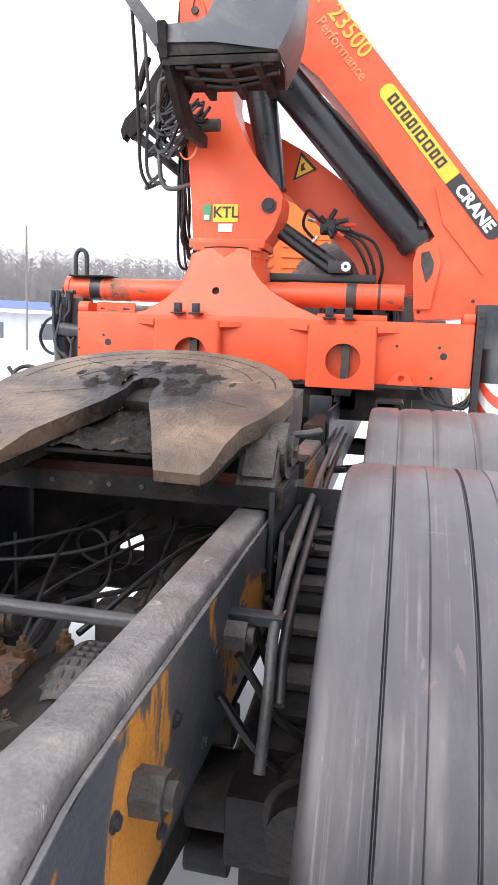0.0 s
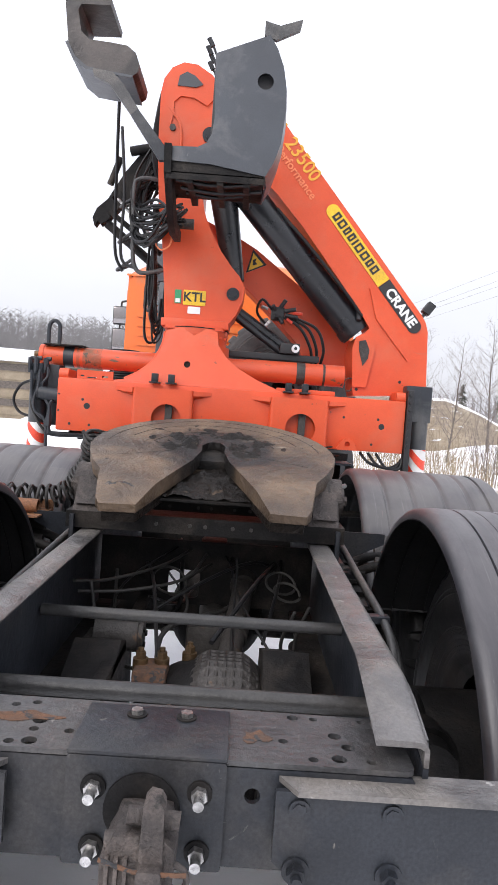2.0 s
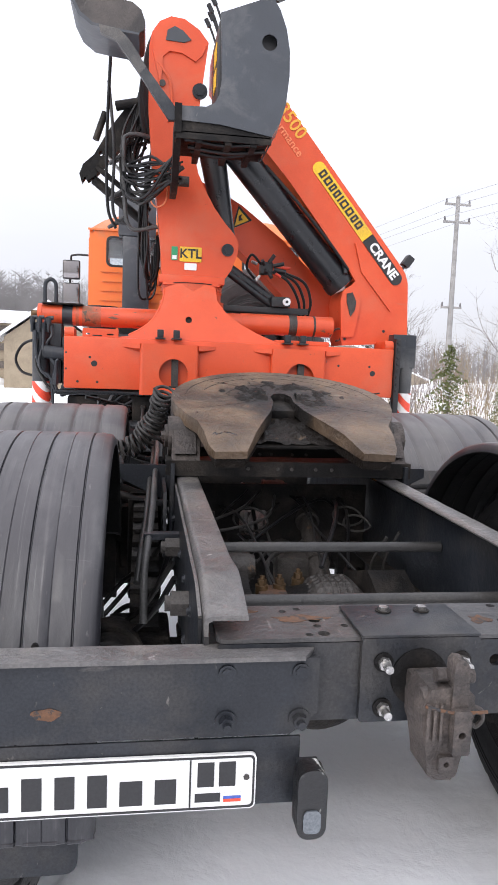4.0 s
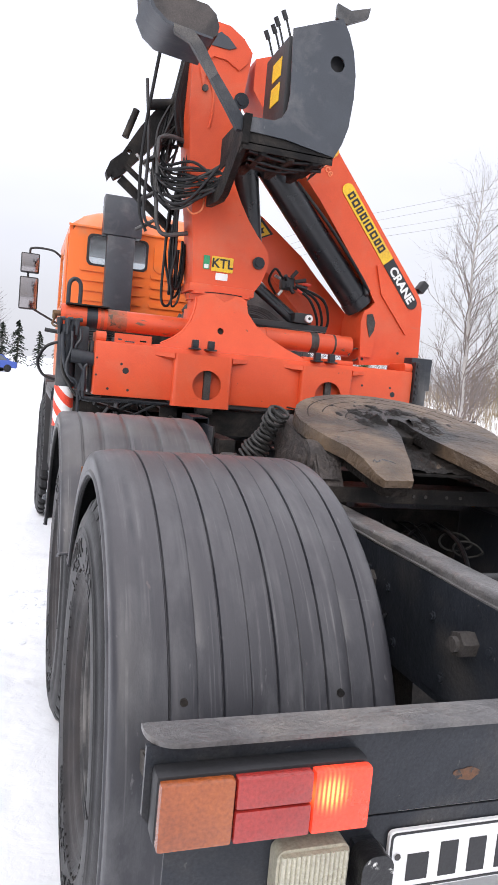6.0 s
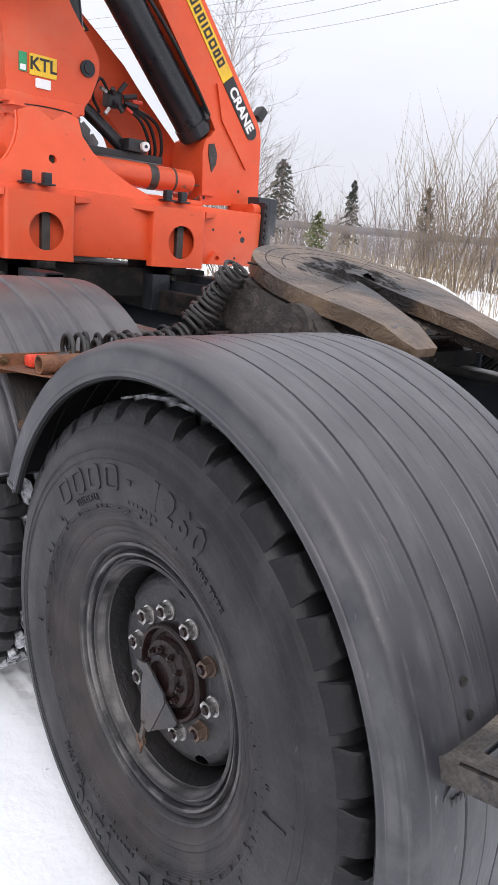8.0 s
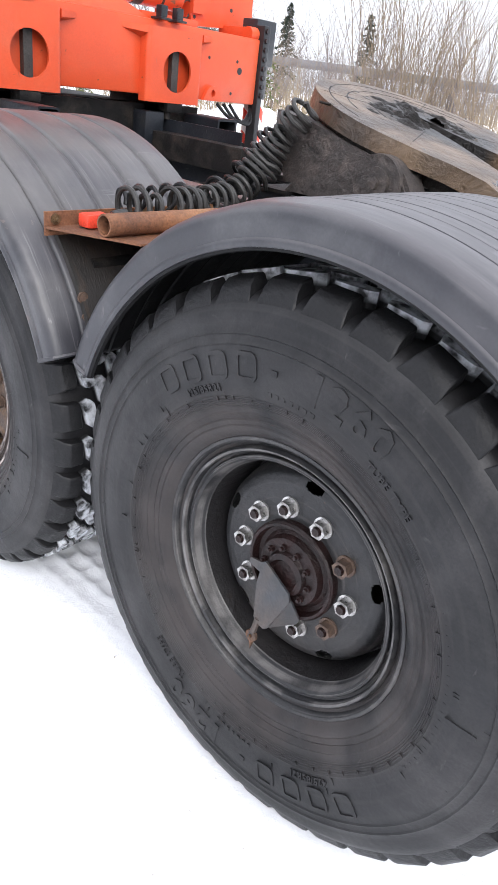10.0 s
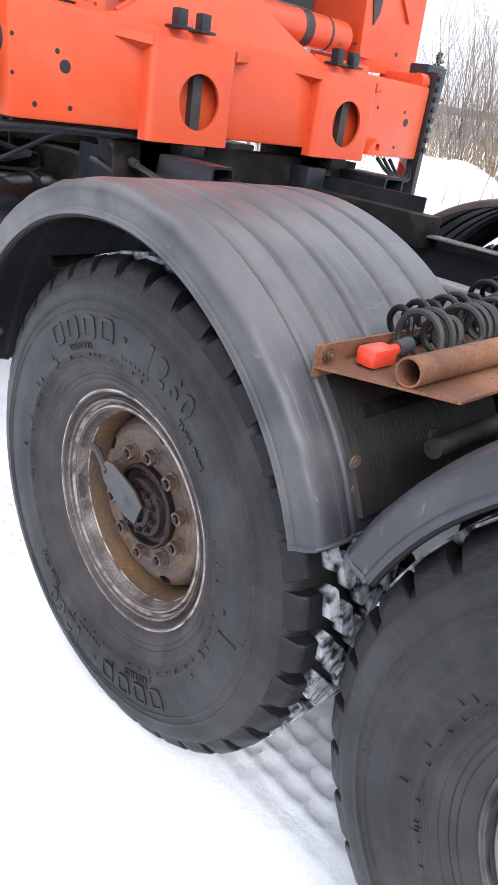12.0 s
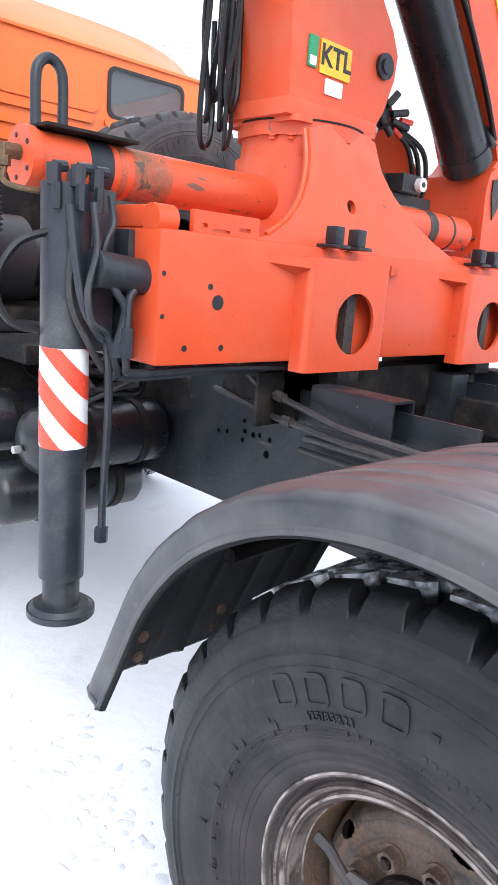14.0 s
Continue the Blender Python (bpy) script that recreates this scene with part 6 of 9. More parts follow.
for y0 in (1.60, 2.02):
    b = plate(bm_new(), [(y0, 1.183), (y0 + 0.13, 1.183), (y0 + 0.13, 1.191), (y0 + 0.012, 1.191), (y0 + 0.012, 1.228), (y0 + 0.13, 1.228), (y0 + 0.13, 1.238), (y0, 1.238)], "x", -0.455, 0.455)
    mb = part("mounting_beam", b, UNDER, saddle, "black channel beam across the frame")
    for x in (-0.16, -0.05, 0.0, 0.09, 0.15):
        part("bolt", bolt(bm_new(), (x, y0, 1.212), (0, -1, 0), 0.007, 0.005, False, False), CAST, mb)
for sx in (-1, 1):
    b = bm_new()
    box(b, *sorted((sx * 0.425, sx * 0.440)), 1.58, 2.18, 0.98, 1.228, 0.003)
    for yy in (1.63, 1.75, 2.05, 2.14):
        bolt(b, (sx * 0.440, yy, 1.05), (sx, 0, 0), 0.012, 0.012)
    part("side_bracket", b, FRAME_GREY, saddle)
part("release_handle", tube(bm_new(), [(0.36, 1.86, 1.33), (0.46, 1.88, 1.34), (0.50, 1.98, 1.34)], 0.010, 8), STEEL_PIPE, saddle)

# ---------------------------------------------------------------- bracket, pipe and coiled hoses between the fenders
b = plate(bm_new(), [(-1.200, 2.140), (-0.64, 2.140), (-0.64, 1.92), (-1.09, 1.92)], "z", 1.1465, 1.1520)
box(b, -1.200, -0.64, 2.140, 2.146, 1.130, 1.186)
rb = solo("fender_shelf", b, RUST, "rusty sheet-steel shelf bolted between two fenders", "shelf")
for x in (-1.172, -1.08, -0.9):
    part("bolt", bolt(bm_new(), (x, 2.140, 1.168), (0, -1, 0), 0.009, 0.008), BRASS, rb)
b = bm_new()
n = 18
rows = []
for x, r in ((-1.135, 0.022), (-1.135, 0.026), (-0.66, 0.026), (-0.66, 0.022), (-1.135, 0.022)):
    rows.append([(x, 2.000 + (x + 1.135) * 0.0 + r * math.cos(2 * math.pi * k / n), 1.180 + r * math.sin(2 * math.pi * k / n)) for k in range(n + 1)])
grid_sheet(b, rows)
bmesh.ops.remove_doubles(b, verts=b.verts, dist=0.0003)
solo("steel_pipe", b, RUST, "rusty length of pipe lying on the shelf", "pipe")


def coil(points, turns, r, wire, jitter, seed):
    line = smooth_line(points, 40)
    n = turns * 12
    rr = random.Random(seed)
    ph = [rr.uniform(-1, 1) for _ in range(turns + 2)]
    out = []
    for i in range(n + 1):
        f = i / n * (len(line) - 1)
        k = min(int(f), len(line) - 2)
        p = line[k].lerp(line[k + 1], f - k)
        t = (line[k + 1] - line[k]).normalized()
        side = t.cross(Vector((0, 0, 1))).normalized()
        up = side.cross(t)
        j = ph[int(i / 12)]
        rad = r * (1 + jitter * 0.5 * j)
        a = 2 * math.pi * i / 12
        out.append(p + side * math.cos(a) * rad + up * math.sin(a) * rad + t * jitter * 0.02 * j)
    return tube(bm_new(), out, wire, 7, 2)


axis = [(-1.03, 2.070, 1.197), (-0.90, 2.070, 1.197), (-0.76, 2.085, 1.198), (-0.63, 2.100, 1.210), (-0.545, 2.095, 1.255), (-0.500, 2.070, 1.330), (-0.475, 2.035, 1.405), (-0.455, 1.985, 1.475)]
solo("coiled_air_hose", coil(axis, 25, 0.042, 0.0068, 0.5, 2), HOSE_DUST, "black spiral air hose lying on the shelf", "hose", "coiled hoses")
axis2 = [(x + 0.05, y + 0.070, z + 0.004) for x, y, z in axis[:-1]]
solo("coiled_air_hose", coil(axis2, 16, 0.038, 0.0064, 0.6, 3), HOSE, "black spiral air hose lying on the shelf", "hose", "coiled hoses")
b = bm_new()
box(b, -1.125, -1.055, 2.075, 2.118, 1.1535, 1.188, 0.010)
cyl(b, (-1.06, 2.097, 1.172), (-1.02, 2.097, 1.176), 0.011, 12)
cp = solo("hose_coupling", b, RED_PLASTIC, "small red plastic hose coupling on the shelf", "coupling")
part("collar", cyl(bm_new(), (-1.035, 2.097, 1.175), (-0.995, 2.097, 1.180), 0.015, 12), STEEL_PIPE, cp)

# ---------------------------------------------------------------- loader crane
crane = thing("loader_crane", (-0.3, 3.9, 1.13), "red-orange hydraulic loader crane folded behind the cab", "crane")
b = bm_new()
box(b, -1.130, 0.995, 3.620, 3.960, 1.400, 1.722, 0.012)
beam = part("base_beam", b, CRANE_RED, crane, "red box beam across the frame")
for x0, x1, hx in ((-0.665, -0.300, -0.455), (0.165, 0.520, 0.355)):
    b = plate(bm_new(), [(x0 + 0.022, 1.374), (x1 - 0.022, 1.374), (x1 - 0.022, 1.692), (x0 + 0.022, 1.692)], "y", 3.562, 3.572, [ring_pts(hx, 1.512, 0.090, 36)])
    part("clamp_box", b, CRANE_RED, beam, "welded box with a round hole")
    for sx, xe in ((-1, x0 + 0.022), (1, x1 - 0.022)):
        bend = [(xe + sx * 0.022 * math.sin(radians(q)), 3.584 - 0.022 * math.cos(radians(q))) for q in range(0, 91, 15)] + [(xe + sx * 0.022, 3.6195)]
        inner = [(xe + sx * 0.012 * math.sin(radians(q)), 3.584 - 0.012 * math.cos(radians(q))) for q in range(90, -1, -15)]
        part("bent_side", plate(bm_new(), bend + [(xe + sx * 0.012, 3.6195)] + inner, "z", 1.374, 1.692), CRANE_RED, beam)
    for z0, z1 in ((1.680, 1.692), (1.374, 1.386)):
        part("box_wall", box(bm_new(), x0 + 0.022, x1 - 0.022, 3.5725, 3.6195, z0, z1), CRANE_RED, beam)
    b = bm_new()
    box(b, hx - 0.012, hx + 0.030, 3.590, 3.6185, 1.388, 1.678)
    part("clamp_rod", b, CAST, beam, "dirty clamping rod")
    for sx, xe in ((-1, x0), (1, x1)):
        b = bm_new()
        vs = [b.verts.new(p) for p in ((xe, 3.565, 1.690), (xe, 3.6195, 1.690), (xe + sx * 0.11, 3.6195, 1.690), (xe, 3.565, 1.660), (xe, 3.6195, 1.640), (xe + sx * 0.11, 3.6195, 1.668))]
        for f in ((0, 1, 2), (3, 5, 4), (0, 2, 5, 3), (0, 3, 4, 1), (1, 4, 5, 2)):
            b.faces.new([vs[i] for i in f])
        part("gusset", b, CRANE_RED, beam)
    for dx in (-0.085, 0.015):
        b = bm_new()
        box(b, hx + dx - 0.032, hx + dx + 0.032, 3.565, 3.640, 1.7235, 1.733, 0.003)
        box(b, hx + dx - 0.020, hx + dx + 0.020, 3.580, 3.620, 1.733, 1.783, 0.006)
        part("clamp_nut", b, FRAME_GREY, beam, "dark square clamp nut")
    b = bm_new()
    box(b, hx - 0.05, hx + 0.05, 3.565, 3.640, 1.335, 1.3735, 0.004)
    cyl(b, (hx - 0.02, 3.60, 1.30), (hx - 0.02, 3.60, 1.336), 0.018, 10)
    part("clamp_foot", b, UNDER, beam)
for x, z, r in ((-0.945, 1.557, 0.019), (-0.972, 1.595, 0.008), (-0.925, 1.443, 0.008), (-1.045, 1.443, 0.008), (-1.116, 1.62, 0.006), (-1.116, 1.52, 0.006), (0.853, 1.557, 0.018),
                (0.83, 1.60, 0.008), (0.62, 1.60, 0.008), (0.80, 1.445, 0.008), (0.70, 1.43, 0.007)):
    part("drilled_hole", cyl(bm_new(), (x, 3.6195, z), (x, 3.6185, z), r, 16), INK, beam)
# added black plate that keeps the beam's end face dark
part("end_cover", box(bm_new(), -1.150, -1.1305, 3.720, 3.950, 1.405, 1.716, 0.004), LEG_BLACK, beam, "black plate added on the beam end")
b = bm_new()
plate(b, [(0.58, 1.402), (0.72, 1.402), (0.69, 1.455), (0.665, 1.470), (0.635, 1.470), (0.61, 1.455)], "y", 3.600, 3.6195, [ring_pts(0.65, 1.437, 0.016, 14)])
part("lifting_eye", b, CRANE_RED, beam)
for sx, xe in ((-1, -1.130), (1, 0.995)):
    b = bm_new()
    box(b, *sorted((xe - sx * 0.005, xe - sx * 0.05)), 3.700, 3.900, 1.7225, 1.775, 0.006)
    cyl(b, (xe - sx * 0.060, 3.665, 1.742), (xe - sx * 0.002, 3.665, 1.742), 0.036, 22)
    part("end_lug", b, CRANE_RED, beam)
b = bm_new()
plate(b, round_rect(-1.02, -0.80, 1.7225, 1.775, 0.004, 2), "y", 3.640, 3.655, [round_rect(-1.00, -0.975, 1.735, 1.745, 0.003, 2), round_rect(-0.96, -0.90, 1.727, 1.735, 0.003, 2), round_rect(-0.87, -0.83, 1.735, 1.745, 0.003, 2)])
part("cover_rail", b, CRANE_RED, beam)
part("cover_rail", box(bm_new(), 0.20, 0.56, 3.66, 3.72, 1.7225, 1.752, 0.004), CRANE_RED, beam)

# flared mounting plate and slewing base
flare = [(-0.835, 1.7225), (-0.740, 1.738), (-0.655, 1.785), (-0.590, 1.842), (-0.545, 1.910), (-0.520, 1.985), (-0.512, 2.060), (-0.430, 2.088), (-0.250, 2.092), (-0.190, 2.075),
         (-0.178, 1.990), (-0.125, 1.918), (-0.040, 1.850), (0.085, 1.785), (0.205, 1.738), (0.245, 1.7225)]
LEAN = Matrix(((1, 0, 0, 0), (0, 1, 0.32, -1.7225 * 0.32), (0, 0, 1, 0), (0, 0, 0, 1)))
b = plate(bm_new(), flare, "y", 3.655, 3.685, [ring_pts(-0.361, 1.856, 0.021, 18)])
bmesh.ops.transform(b, matrix=LEAN, verts=b.verts)
mount = part("mounting_plate", b, CRANE_RED, crane, "flared red mounting plate leaning back")
b = cyl(bm_new(), (-0.361, 3.690, 1.856), (-0.361, 3.676, 1.856), 0.022, 16)
bmesh.ops.transform(b, matrix=LEAN, verts=b.verts)
part("grease_port", b, UNDER, mount)
# ragged weld along the plate's left edge
b = tube(bm_new(), [(x - 0.004 + 0.006 * noise.noise((z * 40, 0, 0)), 3.668, z) for x, z in ((-0.735, 1.742), (-0.655, 1.787), (-0.592, 1.843), (-0.547, 1.911), (-0.522, 1.985), (-0.513, 2.058))], 0.008, 6)
bmesh.ops.transform(b, matrix=LEAN, verts=b.verts)
part("weld_bead", b, CRANE_RED, mount)
b = bm_new()
tube(b, [(-0.33, 3.99, 1.72), (-0.33, 3.96, 2.075)], 0.195, 36, 0)
tube(b, [(-0.33, 3.96, 1.80), (-0.33, 3.96, 1.99)], 0.215, 36, 0)
box(b, -0.56, -0.10, 3.691, 4.20, 1.7225, 1.80, 0.01)
part("slewing_base", b, CRANE_RED, crane)
b = bm_new()
tube(b, [(-0.335, 3.965, 2.052), (-0.335, 3.965, 2.100)], 0.205, 36, 0)
ring = part("bearing_ring", b, CRANE_WORN, crane)
part("grease_seal", tube(bm_new(), [(-0.335, 3.965, 2.0935), (-0.335, 3.965, 2.0985)], 0.2085, 36, 0), UNDER, ring, "thin dark grease seal")
for k in range(9):
    a = radians(198 + 18 * k)
    part("ring_bolt", bolt(bm_new(), (-0.335 + 0.198 * math.cos(a), 3.965 + 0.198 * math.sin(a), 2.052), (0, 0, -1), 0.010, 0.014, True, False), CRANE_RED, ring)
b = bm_new()
plate(b, round_rect(-0.530, -0.150, 3.800, 4.11, 0.03), "z", 2.085, 2.104)
part("collar", b, CRANE_RED, crane)

# column
col = [(-0.535, 2.100), (-0.150, 2.100), (-0.085, 2.195), (-0.045, 2.300), (-0.040, 2.375), (-0.078, 2.440), (-0.135, 2.500), (-0.205, 2.590), (-0.270, 2.700), (-0.318, 2.800), (-0.340, 2.890),
       (-0.335, 3.10), (-0.300, 3.40), (-0.275, 3.600), (-0.335, 3.672), (-0.430, 3.728), (-0.515, 3.735), (-0.585, 3.700), (-0.632, 3.630), (-0.648, 3.545), (-0.645, 3.20), (-0.618, 2.86), (-0.578, 2.60), (-0.550, 2.34)]
column = part("column", plate(bm_new(), col, "y", 3.830, 4.085, bevel=0.012), CRANE_RED, crane, "tapering red crane column")
b = bm_new()
box(b, -0.556, -0.125, 3.818, 4.10, 2.0985, 2.150, 0.008)
part("foot_band", b, CRANE_RED, column)
b = plate(bm_new(), [(-0.355, 3.475), (-0.310, 3.520), (-0.285, 3.585), (-0.345, 3.655), (-0.43, 3.705), (-0.51, 3.71), (-0.58, 3.68), (-0.622, 3.61), (-0.625, 3.53), (-0.600, 3.42),
                     (-0.575, 3.33), (-0.560, 3.42), (-0.560, 3.49), (-0.52, 3.525), (-0.44, 3.520)], "y", 3.818, 3.8295, bevel=0.004)
part("head_rib", b, CRANE_RED, column)
b = tube(bm_new(), [(-0.60, 3.826, 3.46), (-0.52, 3.822, 3.36), (-0.50, 3.824, 3.24), (-0.515, 3.827, 3.10)], 0.009, 8)
part("weld_bead", b, CRANE_RED, column)
b = plate(bm_new(), [(-0.545, 3.585), (-0.535, 3.645), (-0.49, 3.672), (-0.44, 3.650), (-0.385, 3.600), (-0.43, 3.580)], "y", 3.811, 3.8175, bevel=0.003)
part("pin_cover", b, CHARCOAL, column)
for x, z, r in ((-0.112, 2.326, 0.040), (-0.323, 3.300, 0.048)):
    b = bm_new()
    cyl(b, (x, 3.829, z), (x, 3.816, z), r, 24)
    cyl(b, (x, 3.816, z), (x, 3.808, z), r * 0.6, 18)
    part("hinge_pin", b, FRAME_GREY, column, "round steel pin head")
b = bm_new()
cyl(b, (-0.560, 3.829, 3.330), (-0.560, 3.815, 3.330), 0.02, 12)
part("grease_fitting", b, CAST, column)
sign = part("sign_plate", plate(bm_new(), round_rect(-0.424, -0.282, 2.238, 2.332, 0.004, 2), "y", 3.8235, 3.8285), YELLOW, column, "yellow sign with black letters")
lettering("letters", "KTL", 0.082, Matrix.Translation((-0.353, 3.8225, 2.287)) @ REAR, INK, sign, 0.0007, bold=0.0018)
part("green_tag", plate(bm_new(), round_rect(-0.478, -0.438, 2.245, 2.330, 0.003, 2), "y", 3.8235, 3.8285), GREEN, column, "small green tag")
part("tag_field", plate(bm_new(), round_rect(-0.472, -0.444, 2.250, 2.275, 0.003, 2), "y", 3.8215, 3.8232), WHITE, column)
part("white_tag", plate(bm_new(), round_rect(-0.392, -0.312, 2.185, 2.229, 0.004, 2), "y", 3.8235, 3.8285), WHITE, column, "small white tag")

# main boom, folded down to the right
boom_o = [(-0.24, 3.40), (-0.24, 3.585), (-0.10, 3.640), (-0.035, 3.620), (0.150, 3.412), (1.105, 2.282), (1.132, 2.240), (1.150, 2.180), (1.168, 1.815), (1.160, 1.775), (0.705, 1.742), (0.690, 1.80), (0.672, 2.040),
          (0.690, 2.110), (0.735, 2.135), (0.775, 2.180), (0.700, 2.290), (0.470, 2.580), (0.300, 2.790), (0.120, 2.985), (0.00, 3.08)]
boom = part("main_boom", plate(bm_new(), boom_o, "y", 3.862, 4.150, bevel=0.010), CRANE_RED, crane, "broad red boom sloping down")
b = plate(bm_new(), [(0.690, 1.80), (0.672, 2.040), (0.690, 2.115), (0.735, 2.142), (0.790, 2.128), (0.815, 2.05), (0.800, 1.95), (0.775, 1.80)], "y", 3.838, 3.8615, bevel=0.005)
part("boss_plate", b, CRANE_RED, boom)
b = plate(bm_new(), [(0.712, 2.090), (0.752, 2.100), (0.780, 2.040), (0.775, 1.985), (0.745, 1.935), (0.715, 2.03)], "y", 3.831, 3.8375, bevel=0.003)
part("boss_cover", b, CAST, boom, "worn dark pin cover")
b = plate(bm_new(), [(0.755, 2.43), (0.775, 2.44), (0.83, 2.28), (1.04, 1.99), (1.03, 1.985), (0.81, 2.24)], "y", 3.845, 3.8615, bevel=0.004)
part("stiffener", b, CRANE_RED, boom)
for x, z in ((0.995, 1.850), (0.72, 1.785)):
    part("drilled_hole", cyl(bm_new(), (x, 3.8615, z), (x, 3.860, z), 0.010, 12), INK, boom)
B_ANG = radians(-50.2)
B_E, B_N = Vector((math.cos(B_ANG), math.sin(B_ANG))), Vector((-math.sin(B_ANG), math.cos(B_ANG)))
B_O = Vector((0.486, 2.898))


def on_boom(s, n):
    p = B_O + B_E * s + B_N * n
    return p.x, p.y


def boom_pose(s, n, y):
    x, z = on_boom(s, n)
    return Matrix.Translation((x, y, z)) @ REAR @ Matrix.Rotation(B_ANG, 4, "Z")


b = plate(bm_new(), [on_boom(s, n) for s, n in ([(0.556, -0.044), (0.556, 0.044)] + ring_pts(0.0, 0.0, 0.044, 11, 90, 270, True))], "y", 3.8560, 3.8612)
stick = part("maker_sticker", b, YELLOW, boom, "long yellow and black maker's sticker")
b = plate(bm_new(), [on_boom(s, n) for s, n in ([(0.559, 0.044), (0.559, -0.044)] + ring_pts(0.895, 0.0, 0.044, 11, -90, 90, True))], "y", 3.8560, 3.8612)
part("black_field", b, INK, stick)
lettering("letters", "CRANE", 0.086, boom_pose(0.748, -0.002, 3.8550), WHITE, stick, 0.0006, spacing=1.0, bold=0.0032)
s = 0.022
for w, h in ((0.040, 0.052), (0.046, 0.052), (0.034, 0.052), (0.036, 0.052), (0.012, 0.052), (0.048, 0.052), (0.046, 0.052), (0.036, 0.052), (0.042, 0.052)):
    b = bm_new()
    if w > 0.02:
        plate(b, [on_boom(s, -0.028), on_boom(s + w, -0.028), on_boom(s + w, 0.028), on_boom(s, 0.028)], "y", 3.8536, 3.8556,
              [[on_boom(s + 0.013, -0.015), on_boom(s + w - 0.012, -0.015), on_boom(s + w - 0.012, 0.015), on_boom(s + 0.013, 0.015)]])
    else:
        plate(b, [on_boom(s, -0.028), on_boom(s + 0.013, -0.028), on_boom(s + 0.013, 0.028), on_boom(s, 0.028)], "y", 3.8536, 3.8556)
    part("mark_bar", b, INK, stick)
    s += w + 0.014
lettering("numerals", "23500", 0.122, boom_pose(-0.375, 0.030, 3.8585), GOLD, boom, 0.0012, "gold printed numerals", bold=0.0015)
lettering("numerals", "K", 0.122, boom_pose(-0.635, 0.030, 3.8585), GOLD, boom, 0.0012, "gold printed letter", bold=0.0015)
lettering("script", "Performance", 0.076, boom_pose(-0.335, -0.052, 3.8585), PALE_RED, boom, 0.0012, "faded pale script", bold=0.001)
b = bm_new()
box(b, 1.118, 1.175, 3.86, 3.93, 2.295, 2.375, 0.010, Matrix.Translation((1.146, 0, 2.33)) @ Matrix.Rotation(0.6, 4, "Y") @ Matrix.Translation((-1.146, 0, -2.33)))
lampw = part("work_lamp", b, INK, boom, "small black work lamp")
part("bracket", cyl(bm_new(), (1.095, 3.90, 2.262), (1.13, 3.90, 2.30), 0.012, 10), INK, lampw)

# lift cylinder and inner cylinder
b = bm_new()
cyl(b, (-0.084, 3.955, 3.016), (0.704, 3.955, 2.146), 0.098, 36)
cyl(b, (0.654, 3.955, 2.201), (0.694, 3.955, 2.157), 0.105, 36)
lift = part("lift_cylinder", b, BLACK, crane, "thick black hydraulic cylinder")
part("steel_line", tube(bm_new(), [(0.13, 3.90, 2.90), (0.36, 3.86, 2.66), (0.58, 3.855, 2.42), (0.72, 3.86, 2.25)], 0.011, 8), HOSE, lift)
part("elbow", cyl(bm_new(), (0.70, 3.85, 2.22), (0.70, 3.90, 2.30), 0.016, 10), INK, lift)
b = bm_new()
cyl(b, (-0.235, 3.985, 3.050), (-0.110, 3.985, 2.430), 0.092, 30, 0.064)
part("inner_cylinder", b, BLACK, crane, "black inner cylinder")

# folded second arm behind
arm_o = [(-0.36, 2.88), (-0.10, 2.765), (0.02, 2.700), (0.330, 2.475), (0.465, 2.340), (0.735, 2.10), (0.735, 1.900), (0.43, 1.900), (0.335, 2.090), (0.115, 2.300), (-0.06, 2.45), (-0.36, 2.60)]
arm = part("second_arm", plate(bm_new(), arm_o, "y", 4.200, 4.420, bevel=0.010), CRANE_RED, crane, "red folded second arm")
b = plate(bm_new(), [(-0.045, 2.535), (0.095, 2.600), (-0.005, 2.700)], "y", 4.1935, 4.199)
tri = part("warning_sign", b, YELLOW, arm, "yellow warning triangle")
b = plate(bm_new(), [(-0.045, 2.535), (0.095, 2.600), (-0.005, 2.700)], "y", 4.1915, 4.1932, [[(-0.028, 2.553), (0.072, 2.600), (-0.001, 2.674)]])
part("black_border", b, INK, tri)
b = plate(bm_new(), [(0.000, 2.59), (0.030, 2.60), (0.015, 2.615), (0.022, 2.64), (-0.002, 2.625)], "y", 4.1915, 4.1932)
part("pictogram", b, INK, tri)
b = bm_new()
box(b, 0.145, 0.235, 4.04, 4.12, 2.215, 2.300, 0.012)
for dx, dz in ((-0.02, 0.03), (0.0, -0.03), (0.09, 0.02), (0.10, -0.02), (0.04, 0.06), (0.03, -0.05)):
    cyl(b, (0.18 + dx * 0.6, 4.035, 2.26 + dz * 0.6), (0.18 + dx * 1.4, 4.015, 2.26 + dz * 1.4), 0.014, 10)
vb = part("valve_block", b, INK, arm, "black hydraulic valve block")
for k, (dx, dz) in enumerate(((0.06, -0.04), (-0.05, -0.06), (0.10, 0.0), (-0.07, 0.02))):
    p0 = (0.19 + dx, 4.03, 2.26 + dz)
    part("fitting", cyl(bm_new(), p0, (p0[0] + dx * 0.6, 4.02, p0[2] + dz * 0.6), 0.011, 8), NUT if k % 2 else RED_PLASTIC, vb)
for dx in (0.0, 0.05, 0.11):
    part("hose", tube(bm_new(), [(0.22 + dx * 0.6, 4.05, 2.24), (0.34 + dx, 4.02, 2.17), (0.42 + dx * 0.8, 4.03, 2.04), (0.44 + dx * 0.5, 4.06, 1.93)], 0.010, 8), HOSE, vb)
